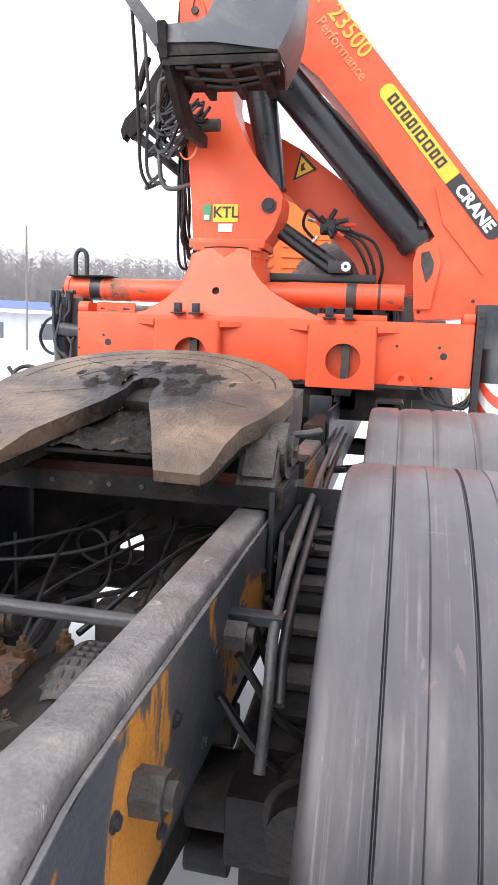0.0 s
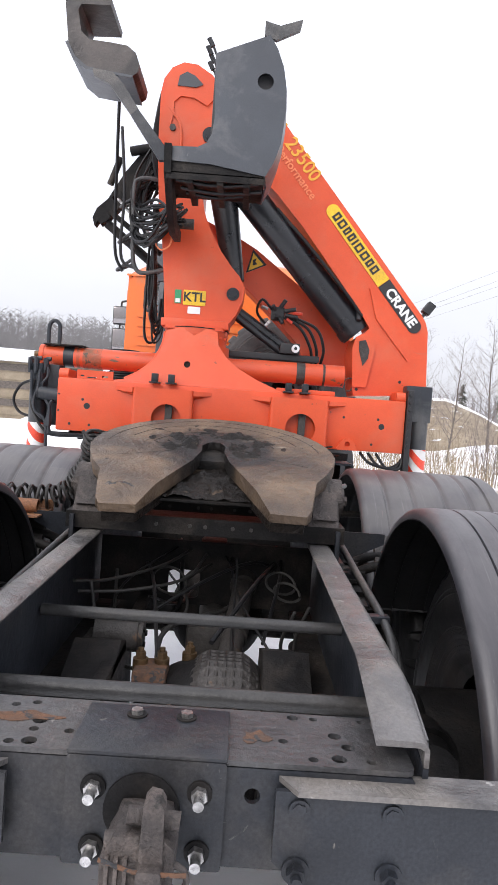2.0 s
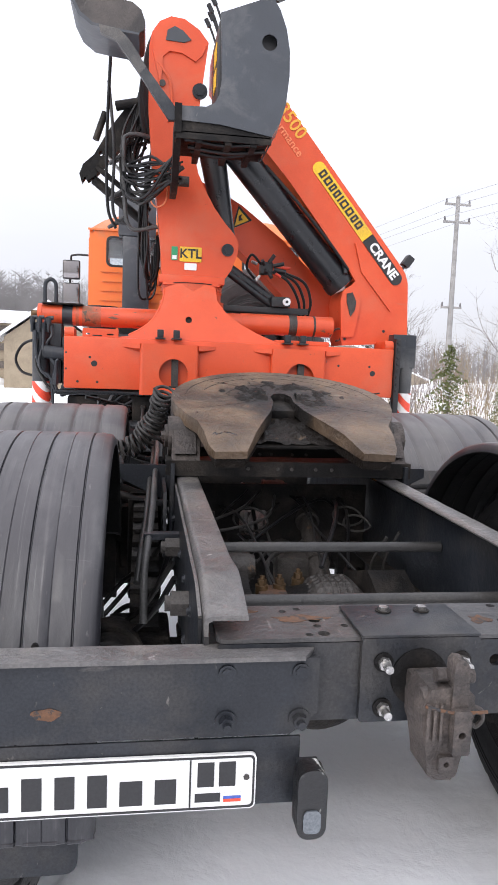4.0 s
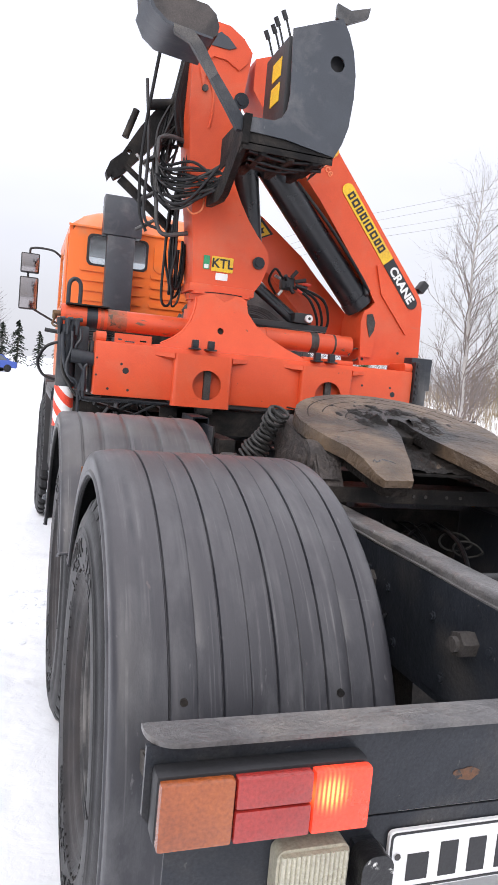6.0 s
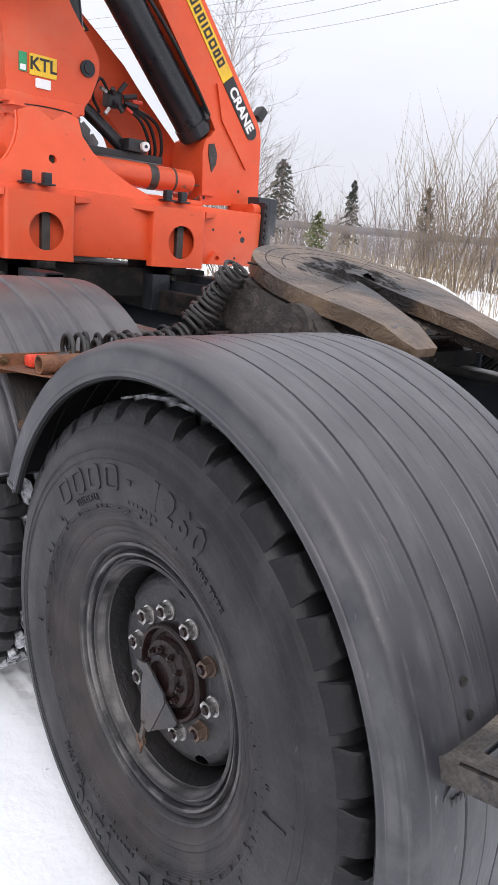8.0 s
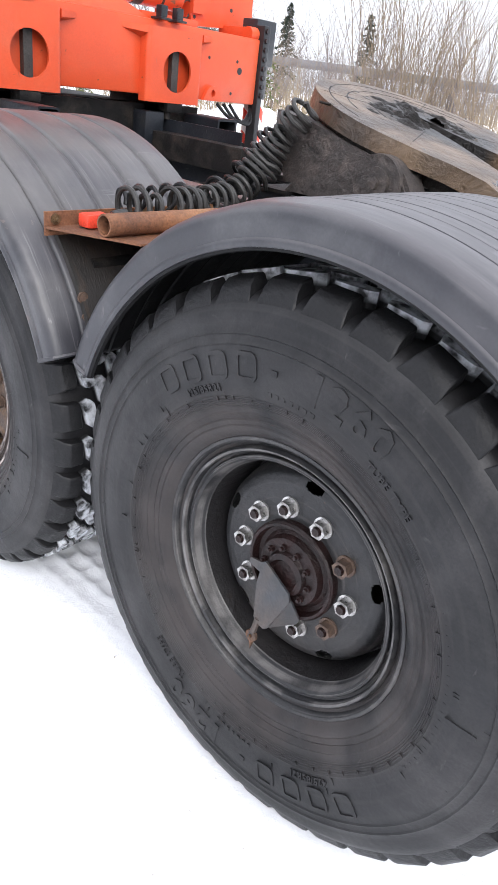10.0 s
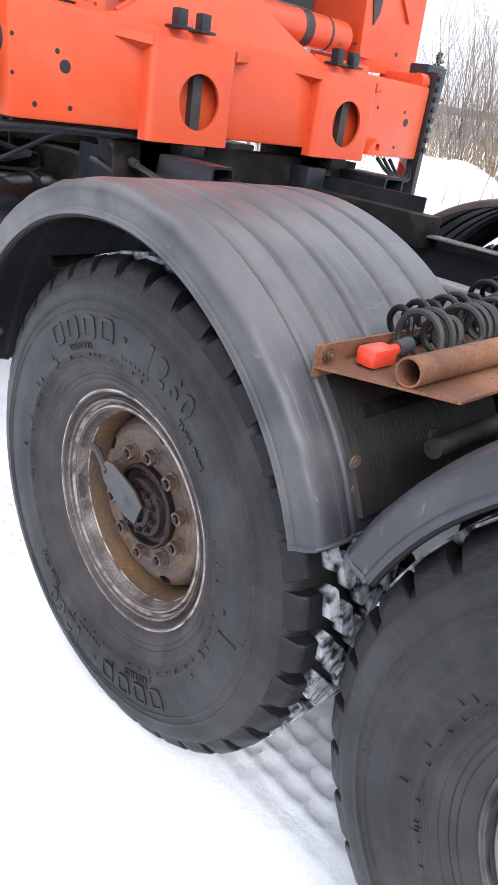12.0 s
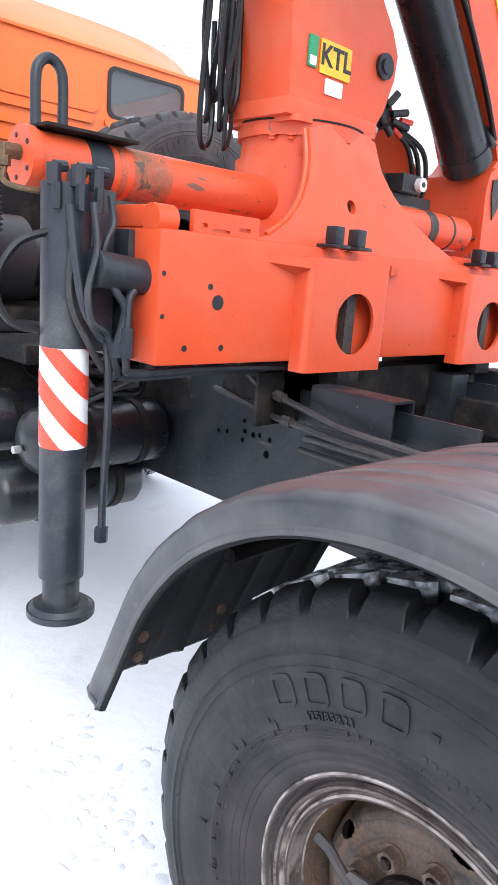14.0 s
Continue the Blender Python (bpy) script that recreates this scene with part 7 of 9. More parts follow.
part("hose", tube(bm_new(), [(0.15, 4.05, 2.28), (0.08, 4.03, 2.34), (0.05, 4.06, 2.26), (0.12, 4.10, 2.18)], 0.009, 8), HOSE, vb)
b = bm_new()
cyl(b, (-0.13, 4.10, 2.285), (0.33, 4.10, 1.985), 0.038, 20)
cyl(b, (-0.13, 4.02, 2.240), (0.25, 4.02, 1.985), 0.024, 16)
part("tilt_cylinder", b, BLACK, crane, "slim black cylinder")
b = bm_new()
box(b, -0.16, 0.48, 3.97, 4.12, 1.945, 1.985, 0.006)
box(b, 0.215, 0.345, 3.93, 4.06, 1.986, 2.055, 0.010)
tray = part("hose_tray", b, INK, crane, "black tray with a small gauge")
b = bm_new()
cyl(b, (0.315, 3.929, 2.020), (0.315, 3.905, 2.020), 0.026, 22)
part("gauge", b, WHITE, tray, "round white dial")
part("dial_centre", cyl(bm_new(), (0.315, 3.905, 2.020), (0.315, 3.902, 2.020), 0.010, 14), INK, tray)

# outrigger beams: round tubes with dark bands
b = bm_new()
cyl(b, (-1.300, 3.925, 1.862), (0.0, 3.925, 1.862), 0.066, 32)
tl = part("outrigger_tube", b, CRANE_WORN, crane, "scuffed red outrigger tube")
b = bm_new()
cyl(b, (-1.325, 3.925, 1.862), (-1.299, 3.925, 1.862), 0.072, 32)
part("end_cap", b, CRANE_RED, tl)
for k in range(5):
    a = 2 * math.pi * k / 5
    part("cap_screw", cyl(bm_new(), (-1.325, 3.925 + 0.05 * math.cos(a), 1.862 + 0.05 * math.sin(a)), (-1.3275, 3.925 + 0.05 * math.cos(a), 1.862 + 0.05 * math.sin(a)), 0.006, 8), INK, tl)
b = bm_new()
cyl(b, (-1.325, 3.925, 1.870), (-1.365, 3.925, 1.870), 0.018, 8)
cyl(b, (-1.360, 3.925, 1.885), (-1.360, 3.925, 1.835), 0.014, 8)
part("elbow_fitting", b, BRASS, tl, "brass elbow")
part("return_line", tube(bm_new(), [(-1.36, 3.925, 1.838), (-1.37, 3.91, 1.80), (-1.33, 3.87, 1.785), (-1.20, 3.86, 1.785)], 0.007, 8), BRASS, tl)
part("scraped_band", cyl(bm_new(), (-1.045, 3.925, 1.862), (-0.925, 3.925, 1.862), 0.0666, 32), SCUFFED, tl, "scraped brown patch")
part("scraped_band", cyl(bm_new(), (-1.085, 3.925, 1.862), (-1.065, 3.925, 1.862), 0.0666, 32), SCUFFED, tl)
part("dark_band", cyl(bm_new(), (-1.170, 3.925, 1.862), (-1.105, 3.925, 1.862), 0.0675, 32), LEG_BLACK, tl)
b = bm_new()
cyl(b, (0.0, 3.925, 1.862), (0.640, 3.925, 1.862), 0.070, 32)
tr = part("outrigger_tube", b, CRANE_WORN, crane, "scuffed red outrigger tube")
part("dark_band", cyl(bm_new(), (0.33, 3.925, 1.862), (0.385, 3.925, 1.862), 0.0715, 32), CAST, tr)
part("dark_band", cyl(bm_new(), (0.50, 3.925, 1.862), (0.515, 3.925, 1.862), 0.0712, 32), CAST, tr)
part("safety_pin", tube(bm_new(), [(0.62, 3.88, 1.80), (0.66, 3.87, 1.85), (0.70, 3.87, 1.84), (0.69, 3.88, 1.78), (0.66, 3.88, 1.77)], 0.005, 6), CAST, tr)
b = bm_new()
tube(b, [(-1.285, 3.925, 1.93), (-1.285, 3.925, 2.04), (-1.275, 3.925, 2.075), (-1.250, 3.925, 2.09), (-1.225, 3.925, 2.075), (-1.215, 3.925, 2.04), (-1.215, 3.925, 1.93)], 0.013, 10)
hd = part("grab_handle", b, LEG_BLACK, crane, "black bent handle")
part("foot_plate", box(bm_new(), -1.295, -1.04, 3.85, 4.00, 1.9295, 1.938, 0.002), UNDER, hd)


def outrigger_leg(x, y, banded):
    """A vertical leg cylinder with its foot; red and white bands in slanting fields."""
    b = bm_new()
    tube(b, [(x, y, 0.845), (x, y, 1.800)], 0.057, 36, 0)
    leg = part("outrigger_leg", b, LEG_BLACK, crane, "dark upright outrigger leg")
    b = bm_new()
    tube(b, [(x, y, 0.765), (x, y, 0.847)], 0.047, 28, 0)
    tube(b, [(x, y, 0.755), (x, y, 0.768)], 0.082, 32, 0, True, 0.86)
    tube(b, [(x, y, 0.740), (x, y, 0.756)], 0.087, 32, 0)
    part("foot", b, LEG_BLACK, leg, "round steel foot")
    zlo, zhi = (1.190, 1.432)
    n = 40

    def band(z_at, z_top):
        rows = []
        for k in range(n + 1):
            a = 2 * math.pi * k / n
            lo, hi = z_at(a), z_top(a)
            lo, hi = min(max(lo, zlo), zhi), min(max(hi, zlo), zhi)
            rows.append([(x + 0.0588 * math.cos(a), y + 0.0588 * math.sin(a), lo), (x + 0.0588 * math.cos(a), y + 0.0588 * math.sin(a), hi)])
        bb = grid_sheet(bm_new(), rows)
        bmesh.ops.dissolve_degenerate(bb, dist=1e-5, edges=bb.edges)
        return bb
    tube_b = tube(bm_new(), [(x, y, zlo), (x, y, zhi)], 0.0580, 36, 0)
    part("white_sleeve", tube_b, WHITE, leg, "white reflective sleeve")
    for k in range(-3, 4):
        z0 = zlo + k * 0.118
        slope = lambda a, z0=z0: z0 + 0.30 * 0.069 * (1 + math.cos(a)) * -2.6 + (0.04 * math.sin(a))
        part("red_stripe", band(slope, lambda a, f=slope: f(a) + 0.058), SIGN_RED, leg)
    return leg


leg_l = outrigger_leg(-1.284, 3.775, True)
leg_r = outrigger_leg(1.100, 3.715, True)
b = bm_new()
box(b, 0.998, 1.034, 3.60, 3.665, 1.02, 1.79, 0.004)
for k in range(8):
    cyl(b, (1.016, 3.602, 1.45 + k * 0.045), (1.016, 3.586, 1.45 + k * 0.045), 0.013, 8)
part("toothed_rack", b, INK, leg_r, "black rack with studs")
b = bm_new()
box(b, 1.0, 1.16, 3.66, 3.77, 1.60, 1.822, 0.008)
part("head_block", b, LEG_BLACK, leg_r)
# carrier and hydraulics of the left leg
b = bm_new()
cyl(b, (-1.258, 3.690, 1.620), (-1.120, 3.690, 1.605), 0.042, 26)
cyl(b, (-1.262, 3.690, 1.620), (-1.256, 3.690, 1.620), 0.046, 26)
box(b, -1.235, -1.160, 3.76, 3.90, 1.42, 1.80, 0.008)
part("leg_carrier", b, LEG_BLACK, leg_l)
for dx, dy in ((-0.045, -0.035), (0.0, -0.06), (0.055, -0.045), (0.035, 0.02)):
    b = bm_new()
    cyl(b, (-1.29 + dx, 3.775 + dy, 1.790), (-1.29 + dx, 3.775 + dy, 1.835), 0.017, 8)
    cyl(b, (-1.29 + dx, 3.775 + dy, 1.830), (-1.29 + dx + 0.03, 3.775 + dy, 1.832), 0.012, 8)
    cyl(b, (-1.29 + dx, 3.775 + dy - 0.012, 1.74), (-1.29 + dx, 3.775 + dy - 0.012, 1.795), 0.012, 6)
    part("fitting", b, LEG_BLACK, leg_l, "hexagon hose fitting")
lines = [[(-1.315, 3.705, 1.75), (-1.305, 3.690, 1.62), (-1.285, 3.688, 1.53), (-1.245, 3.690, 1.47), (-1.215, 3.700, 1.44), (-1.205, 3.70, 1.30), (-1.212, 3.70, 1.10), (-1.215, 3.70, 0.98)],
         [(-1.262, 3.695, 1.76), (-1.262, 3.675, 1.66), (-1.285, 3.672, 1.57), (-1.270, 3.676, 1.50), (-1.225, 3.685, 1.47), (-1.195, 3.69, 1.40), (-1.195, 3.70, 1.36)],
         [(-1.215, 3.700, 1.78), (-1.212, 3.690, 1.72), (-1.235, 3.682, 1.68), (-1.242, 3.690, 1.63)],
         [(-1.235, 3.685, 1.61), (-1.205, 3.675, 1.565), (-1.185, 3.672, 1.53), (-1.196, 3.675, 1.47), (-1.205, 3.680, 1.43), (-1.190, 3.690, 1.385), (-1.15, 3.70, 1.362), (-0.90, 3.68, 1.372), (-0.70, 3.68, 1.372)],
         [(-1.165, 3.665, 1.575), (-1.180, 3.664, 1.55), (-1.182, 3.665, 1.46), (-1.180, 3.668, 1.40), (-1.150, 3.675, 1.378), (-0.95, 3.67, 1.382), (-0.62, 3.66, 1.378)],
         [(-1.30, 3.71, 1.70), (-1.31, 3.706, 1.55), (-1.26, 3.70, 1.44), (-1.215, 3.71, 1.38)]]
for k, pts in enumerate(lines):
    part("hydraulic_line", tube(bm_new(), pts, 0.010 if k in (0, 3, 4) else 0.0085, 8), LEG_BLACK if k != 5 else HOSE_DUST, leg_l)
for p in ((-1.238, 3.684, 1.605), (-1.182, 3.666, 1.47), (-1.182, 3.666, 1.435), (-1.20, 3.68, 1.435), (-1.215, 3.70, 0.965)):
    b = bm_new()
    cyl(b, (p[0], p[1], p[2] - 0.018), (p[0], p[1], p[2] + 0.018), 0.018, 6)
    part("union_nut", b, LEG_BLACK, leg_l)
for line in ([(-1.07, 3.72, 1.385), (-0.86, 3.80, 1.388), (-0.66, 3.86, 1.385), (-0.640, 3.83, 1.351), (-0.640, 3.73, 1.302), (-0.640, 3.57, 1.271), (-0.640, 3.42, 1.243), (-0.632, 3.20, 1.229), (-0.60, 2.80, 1.20)],
             [(-0.62, 3.98, 1.262), (-0.61, 3.85, 1.240), (-0.640, 3.695, 1.226), (-0.640, 3.576, 1.219), (-0.640, 3.436, 1.207), (-0.632, 3.27, 1.200), (-0.60, 2.80, 1.17)]):
    pipe = part("hydraulic_line", tube(bm_new(), line, 0.0105, 8), DARK_PIPE, leg_l)
    a, c = Vector(line[-5]), Vector(line[-4])
    d = (c - a).normalized()
    part("union_nut", cyl(bm_new(), a + d * 0.05, a + d * 0.085, 0.017, 6), CAST, pipe)
part("loop_hose", tube(bm_new(), [(-1.31, 3.76, 1.70), (-1.40, 3.78, 1.66), (-1.445, 3.79, 1.57), (-1.41, 3.80, 1.49), (-1.32, 3.80, 1.46)], 0.009, 8), HOSE, leg_l)
for k in range(3):
    part("loop_hose", tube(bm_new(), [(0.74 + 0.05 * k, 3.66, 1.39), (0.80 + 0.05 * k, 3.62, 1.33 - 0.01 * k), (0.92 + 0.03 * k, 3.62, 1.31), (1.01, 3.66, 1.36 + 0.02 * k)], 0.009, 8), HOSE, leg_r)

# ---------------------------------------------------------------- high seat of the crane
Y0 = 3.100
shield = [(-0.268, 3.425), (0.010, 3.538), (0.055, 3.470), (0.092, 3.380), (0.115, 3.265), (0.118, 3.140), (0.104, 2.985), (0.075, 2.890), (0.034, 2.812), (-0.255, 2.855), (-0.495, 2.862),
          (-0.490, 2.935), (-0.330, 2.940), (-0.285, 2.965), (-0.262, 3.010), (-0.252, 3.090)]
b = plate(bm_new(), shield, "y", Y0, Y0 + 0.008, [ring_pts(0.002, 3.300, 0.042, 26)])
seat_unit = part("control_stand", b, CHARCOAL, crane, "grey sheet-metal control stand with a round hole")
# black disc added behind the round hole to paint its dark depth
part("hole_dark_disc", cyl(bm_new(), (0.002, Y0 + 0.05, 3.300), (0.002, Y0 + 0.055, 3.300), 0.075, 20), INK, seat_unit)
# curved edge sheet and pan
edge = [(0.010, 3.538), (0.055, 3.470), (0.092, 3.380), (0.115, 3.265), (0.118, 3.140), (0.104, 2.985), (0.075, 2.890), (0.034, 2.812)]
rows = [[(x, Y0 + 0.004, z), (x + 0.01, Y0 + 0.16, z - 0.01), (x - 0.01, Y0 + 0.34, z - 0.05)] for x, z in edge]
rows2 = [[(x - 0.008, y, z) for x, y, z in r] for r in rows]
b = grid_sheet(bm_new(), rows)
grid_sheet(b, rows2)
for r in (0, -1):
    grid_sheet(b, [rows[r], rows2[r]])
part("side_sheet", b, CHARCOAL, seat_unit)
part("pan", box(bm_new(), -0.495, 0.030, Y0 + 0.010, Y0 + 0.45, 2.800, 2.812, 0.003), UNDER, seat_unit, "dirty dark underside pan")
part("pan_side", box(bm_new(), -0.495, -0.487, Y0 + 0.010, Y0 + 0.45, 2.760, 2.940, 0.003), UNDER, seat_unit)
part("pan_lip", box(bm_new(), -0.495, 0.034, Y0 + 0.010, Y0 + 0.018, 2.770, 2.865, 0.003), UNDER, seat_unit)
for x in (-0.38, -0.22, -0.08):
    part("pan_rib", box(bm_new(), x, x + 0.035, Y0 + 0.02, Y0 + 0.44, 2.755, 2.800, 0.004), UNDER, seat_unit)
for x0, x1, y, z in ((-0.44, 0.0, 0.06, 2.780), (-0.42, 0.02, 0.14, 2.765), (-0.40, -0.06, 0.24, 2.770)):
    part("linkage_rod", tube(bm_new(), [(x0, Y0 + y, z), ((x0 + x1) / 2, Y0 + y + 0.02, z - 0.012), (x1, Y0 + y, z + 0.006)], 0.012, 8), HOSE, seat_unit)
b = plate(bm_new(), [(3.06, 2.935), (3.14, 2.935), (3.30, 2.80), (3.56, 2.66), (3.80, 2.66), (3.80, 2.60), (3.50, 2.575), (3.40, 2.60), (3.10, 2.80)], "x", -0.500, -0.462, bevel=0.006)
part("support_arm", b, UNDER, seat_unit, "dark support arm to the column")
part("hinge", cyl(bm_new(), (-0.52, 3.74, 2.70), (-0.38, 3.74, 2.70), 0.032, 16), CAST, seat_unit)
b = bm_new()
box(b, -0.270, -0.20, Y0 + 0.05, Y0 + 0.42, 2.97, 3.41, 0.008)
part("lever_console", b, INK, seat_unit, "black lever console")
for z0, z1, y in ((3.235, 3.335, Y0 + 0.30), (3.10, 3.20, Y0 + 0.30)):
    b = bm_new()
    box(b, -0.2745, -0.2708, y - 0.16, y - 0.02, z0, z1)
    part("console_sticker", b, YELLOW, seat_unit, "yellow sticker")
for k in range(4):
    xx, yy = -0.245 - 0.012 * (k % 2), Y0 + 0.09 + 0.085 * k
    b = tube(bm_new(), [(xx, yy, 3.40), (xx - 0.03, yy - 0.01, 3.47), (xx - 0.045, yy - 0.015, 3.50)], 0.006, 8)
    cyl(b, (xx - 0.045, yy - 0.015, 3.495), (xx - 0.068, yy - 0.02, 3.535), 0.013, 10)
    part("lever", b, INK, seat_unit)
b = plate(bm_new(), [(-0.02, 3.545), (0.045, 3.525), (0.165, 3.585), (0.175, 3.640), (0.06, 3.600), (-0.02, 3.62)], "y", Y0 + 0.02, Y0 + 0.045, bevel=0.003)
part("top_bracket", b, STEEL_PIPE, seat_unit, "bare grey bracket")
# the seat itself
prof = [(-1.125, 3.640), (-1.105, 3.480), (-1.060, 3.385), (-0.985, 3.330), (-0.880, 3.318), (-0.760, 3.300), (-0.705, 3.300), (-0.672, 3.325), (-0.665, 3.375), (-0.690, 3.440), (-0.745, 3.480), (-0.850, 3.492),
        (-0.975, 3.500), (-1.030, 3.545), (-1.048, 3.640), (-1.055, 3.670), (-1.040, 3.705), (-0.86, 3.712), (-0.855, 3.745), (-1.11, 3.752), (-1.135, 3.72)]
prof = [(-0.67 + (x + 0.67) * 0.86, 3.33 + (z - 3.33) * 0.86) for x, z in prof]
b = plate(bm_new(), prof, "y", 3.12, 3.44, bevel=0.030)
stool = part("operator_seat", b, SEAT, crane, "worn dark vinyl operator's seat")
b = plate(bm_new(), [(-0.67 + (x + 0.67) * 0.86, 3.33 + (z - 3.33) * 0.86) for x, z in [(-1.12, 3.47), (-1.07, 3.375), (-0.99, 3.318), (-0.88, 3.305), (-0.70, 3.288), (-0.70, 3.300), (-0.88, 3.320), (-0.98, 3.334), (-1.055, 3.39), (-1.105, 3.48)]], "y", 3.11, 3.45, bevel=0.003)
part("seat_shell", b, CHARCOAL, stool, "grey seat shell")
b = plate(bm_new(), [(-0.905, 3.325), (-0.800, 3.312), (-0.745, 3.262), (-0.655, 3.135), (-0.690, 3.100), (-0.775, 3.205), (-0.815, 3.255), (-0.895, 3.285)], "y", 3.105, 3.135, bevel=0.006)
arm_plate = part("seat_arm", b, STEEL_PIPE, stool, "worn grey flat seat arm")
b = plate(bm_new(), [(-0.656, 3.134), (-0.480, 2.925), (-0.470, 2.880), (-0.530, 2.878), (-0.691, 3.099)], "y", 3.103, 3.137, bevel=0.006)
part("lower_arm", b, LEG_BLACK, arm_plate, "dark painted lower arm")

# ---------------------------------------------------------------- hoses, pipe cage and jib end beside the column
b = plate(bm_new(), [(-1.095, 2.815), (-1.080, 2.765), (-1.058, 2.800), (-1.040, 2.775), (-1.000, 2.800), (-0.860, 2.960), (-0.720, 3.120), (-0.640, 3.270), (-0.700, 3.335), (-0.790, 3.270), (-0.900, 3.120), (-1.000, 2.945), (-1.070, 2.880)],
          "y", 4.12, 4.20, [ring_pts(-0.955, 2.955, 0.016, 12)])
jib = part("jib_end", b, UNDER, crane, "dark notched end of the folded jib")
for p0, p1, r in (((-1.00, 4.16, 2.79), (-0.62, 4.16, 2.50), 0.030), ((-0.98, 4.10, 2.86), (-0.62, 4.10, 2.60), 0.018), ((-0.92, 4.05, 2.93), (-0.66, 4.05, 2.68), 0.010), ((-0.70, 4.10, 3.15), (-0.62, 4.06, 3.62), 0.045),
                  ((-0.86, 4.10, 3.26), (-0.66, 4.08, 3.30), 0.032), ((-0.93, 4.12, 3.22), (-0.99, 4.12, 3.04), 0.022)):
    part("jib_rod", cyl(bm_new(), p0, p1, r, 14), UNDER if r > 0.012 else NUT, jib)
cage = part("pipe_cage", tube(bm_new(), [(-0.60, 4.0, 3.04), (-0.70, 3.98, 3.055), (-0.775, 3.97, 3.04), (-0.80, 3.96, 2.97), (-0.785, 3.95, 2.60), (-0.765, 3.95, 2.48), (-0.71, 3.95, 2.44), (-0.57, 3.95, 2.47)], 0.014, 10), STEEL_PIPE, crane,
            "bent grey pipe guard")
for z in (2.93, 2.70, 2.52):
    part("cage_bar", tube(bm_new(), [(-0.79, 3.96, z), (-0.89, 4.02, z - 0.06), (-0.80, 4.10, z)], 0.011, 8), STEEL_PIPE, cage)
part("cage_bar", tube(bm_new(), [(-0.90, 3.95, 3.36), (-0.86, 3.95, 2.95), (-0.865, 3.95, 2.62), (-0.84, 3.95, 2.50), (-0.77, 3.95, 2.47)], 0.010, 8), INK, cage)
rnd = random.Random(77)
for k in range(26):
    x = -0.60 - rnd.uniform(0, 0.05)
    z = rnd.uniform(2.68, 2.90)
    sag = rnd.uniform(0.02, 0.11)
    pts = [(-0.48 + rnd.uniform(-0.03, 0.06), 3.60 + rnd.uniform(-0.12, 0.16), 2.72 + rnd.uniform(-0.05, 0.12)), (x, 3.78 + rnd.uniform(-0.1, 0.06), z - sag),
           (-0.74 + rnd.uniform(-0.05, 0.05), 3.93 + rnd.uniform(-0.08, 0.05), z + 0.01 - sag * 0.6), (-0.76 + rnd.uniform(-0.06, 0.05), 4.02 + rnd.uniform(-0.05, 0.06), z + rnd.uniform(0.06, 0.24)),
           (-0.68 + rnd.uniform(-0.03, 0.04), 4.08, 3.10 + rnd.uniform(-0.1, 0.25))]
    part("hydraulic_hose", tube(bm_new(), pts, rnd.choice((0.006, 0.0075, 0.009)), 7), HOSE if k % 4 else HOSE_DUST, cage)
for k in range(9):
    x = -0.655 + rnd.uniform(-0.035, 0.02)
    y = 4.00 + rnd.uniform(-0.06, 0.05)
    low = rnd.uniform(2.00, 2.16)
    pts = [(-0.63 + rnd.uniform(-0.04, 0.04), y - 0.06, 2.86 + rnd.uniform(-0.1, 0.1)), (x, y, 2.62), (x + rnd.uniform(-0.02, 0.02), y + 0.02, 2.35), (x + rnd.uniform(-0.01, 0.03), y + 0.04, low + 0.06),
           (x + 0.035, y + 0.06, low), (x + 0.075, y + 0.08, low + 0.07), (x + 0.085, y + 0.10, low + 0.30)]
    part("hydraulic_hose", tube(bm_new(), pts, rnd.choice((0.007, 0.009)), 7), HOSE, cage)
for k in range(9):
    pts = [(-0.66 + 0.012 * k, 4.02 + 0.01 * (k % 3), 3.02), (-0.70 + 0.01 * k, 4.0, 3.25), (-0.68 + 0.012 * k, 3.96, 3.45), (-0.64 + 0.01 * k, 3.93, 3.62), (-0.56, 3.93 + 0.03 * (k % 4), 3.74)]
    part("hydraulic_hose", tube(bm_new(), pts, 0.012, 7), HOSE, cage)
part("cable_loop", tube(bm_new(), [(-0.56, 3.80, 2.76), (-0.52, 3.79, 2.70), (-0.525, 3.79, 2.60), (-0.58, 3.80, 2.565), (-0.62, 3.81, 2.61), (-0.61, 3.82, 2.70)], 0.0055, 8), PALE_RED, cage, "pale orange cable loop")
part("long_hose", tube(bm_new(), [(-0.86, 3.60, 3.60), (-0.88, 3.72, 3.35), (-0.90, 3.86, 3.05), (-0.905, 3.92, 2.80), (-0.89, 3.93, 2.55), (-0.84, 3.94, 2.44)], 0.010, 8), HOSE, cage)

crane.location += Vector((0.088, -0.030, 0.0))
seat_unit.location.z = 0.020

# ---------------------------------------------------------------- black subframe under the crane and gear between crane and cab
sub = thing("crane_subframe", (0, 3.9, 1.12), "black welded subframe clamped on the truck frame under the crane", "subframe")
for s in (-1, 1):
    b = bm_new()
    box(b, *sorted((s * 0.330, s * 0.420)), 2.95, 6.0, 1.1255, 1.245, 0.006)
    part("long_beam", b, UNDER, sub)
    b = bm_new()
    box(b, *sorted((s * 0.34, s * 0.52)), 3.66, 3.93, 1.2455, 1.398, 0.010)
    part("pedestal", b, UNDER, sub)
b = bm_new()
plate(b, [(3.66, 1.20), (3.672, 1.20), (3.672, 1.345), (3.78, 1.345), (3.78, 1.357), (3.66, 1.357)], "x", -0.62, 0.72)
part("cross_channel", b, UNDER, sub)
b = bm_new()
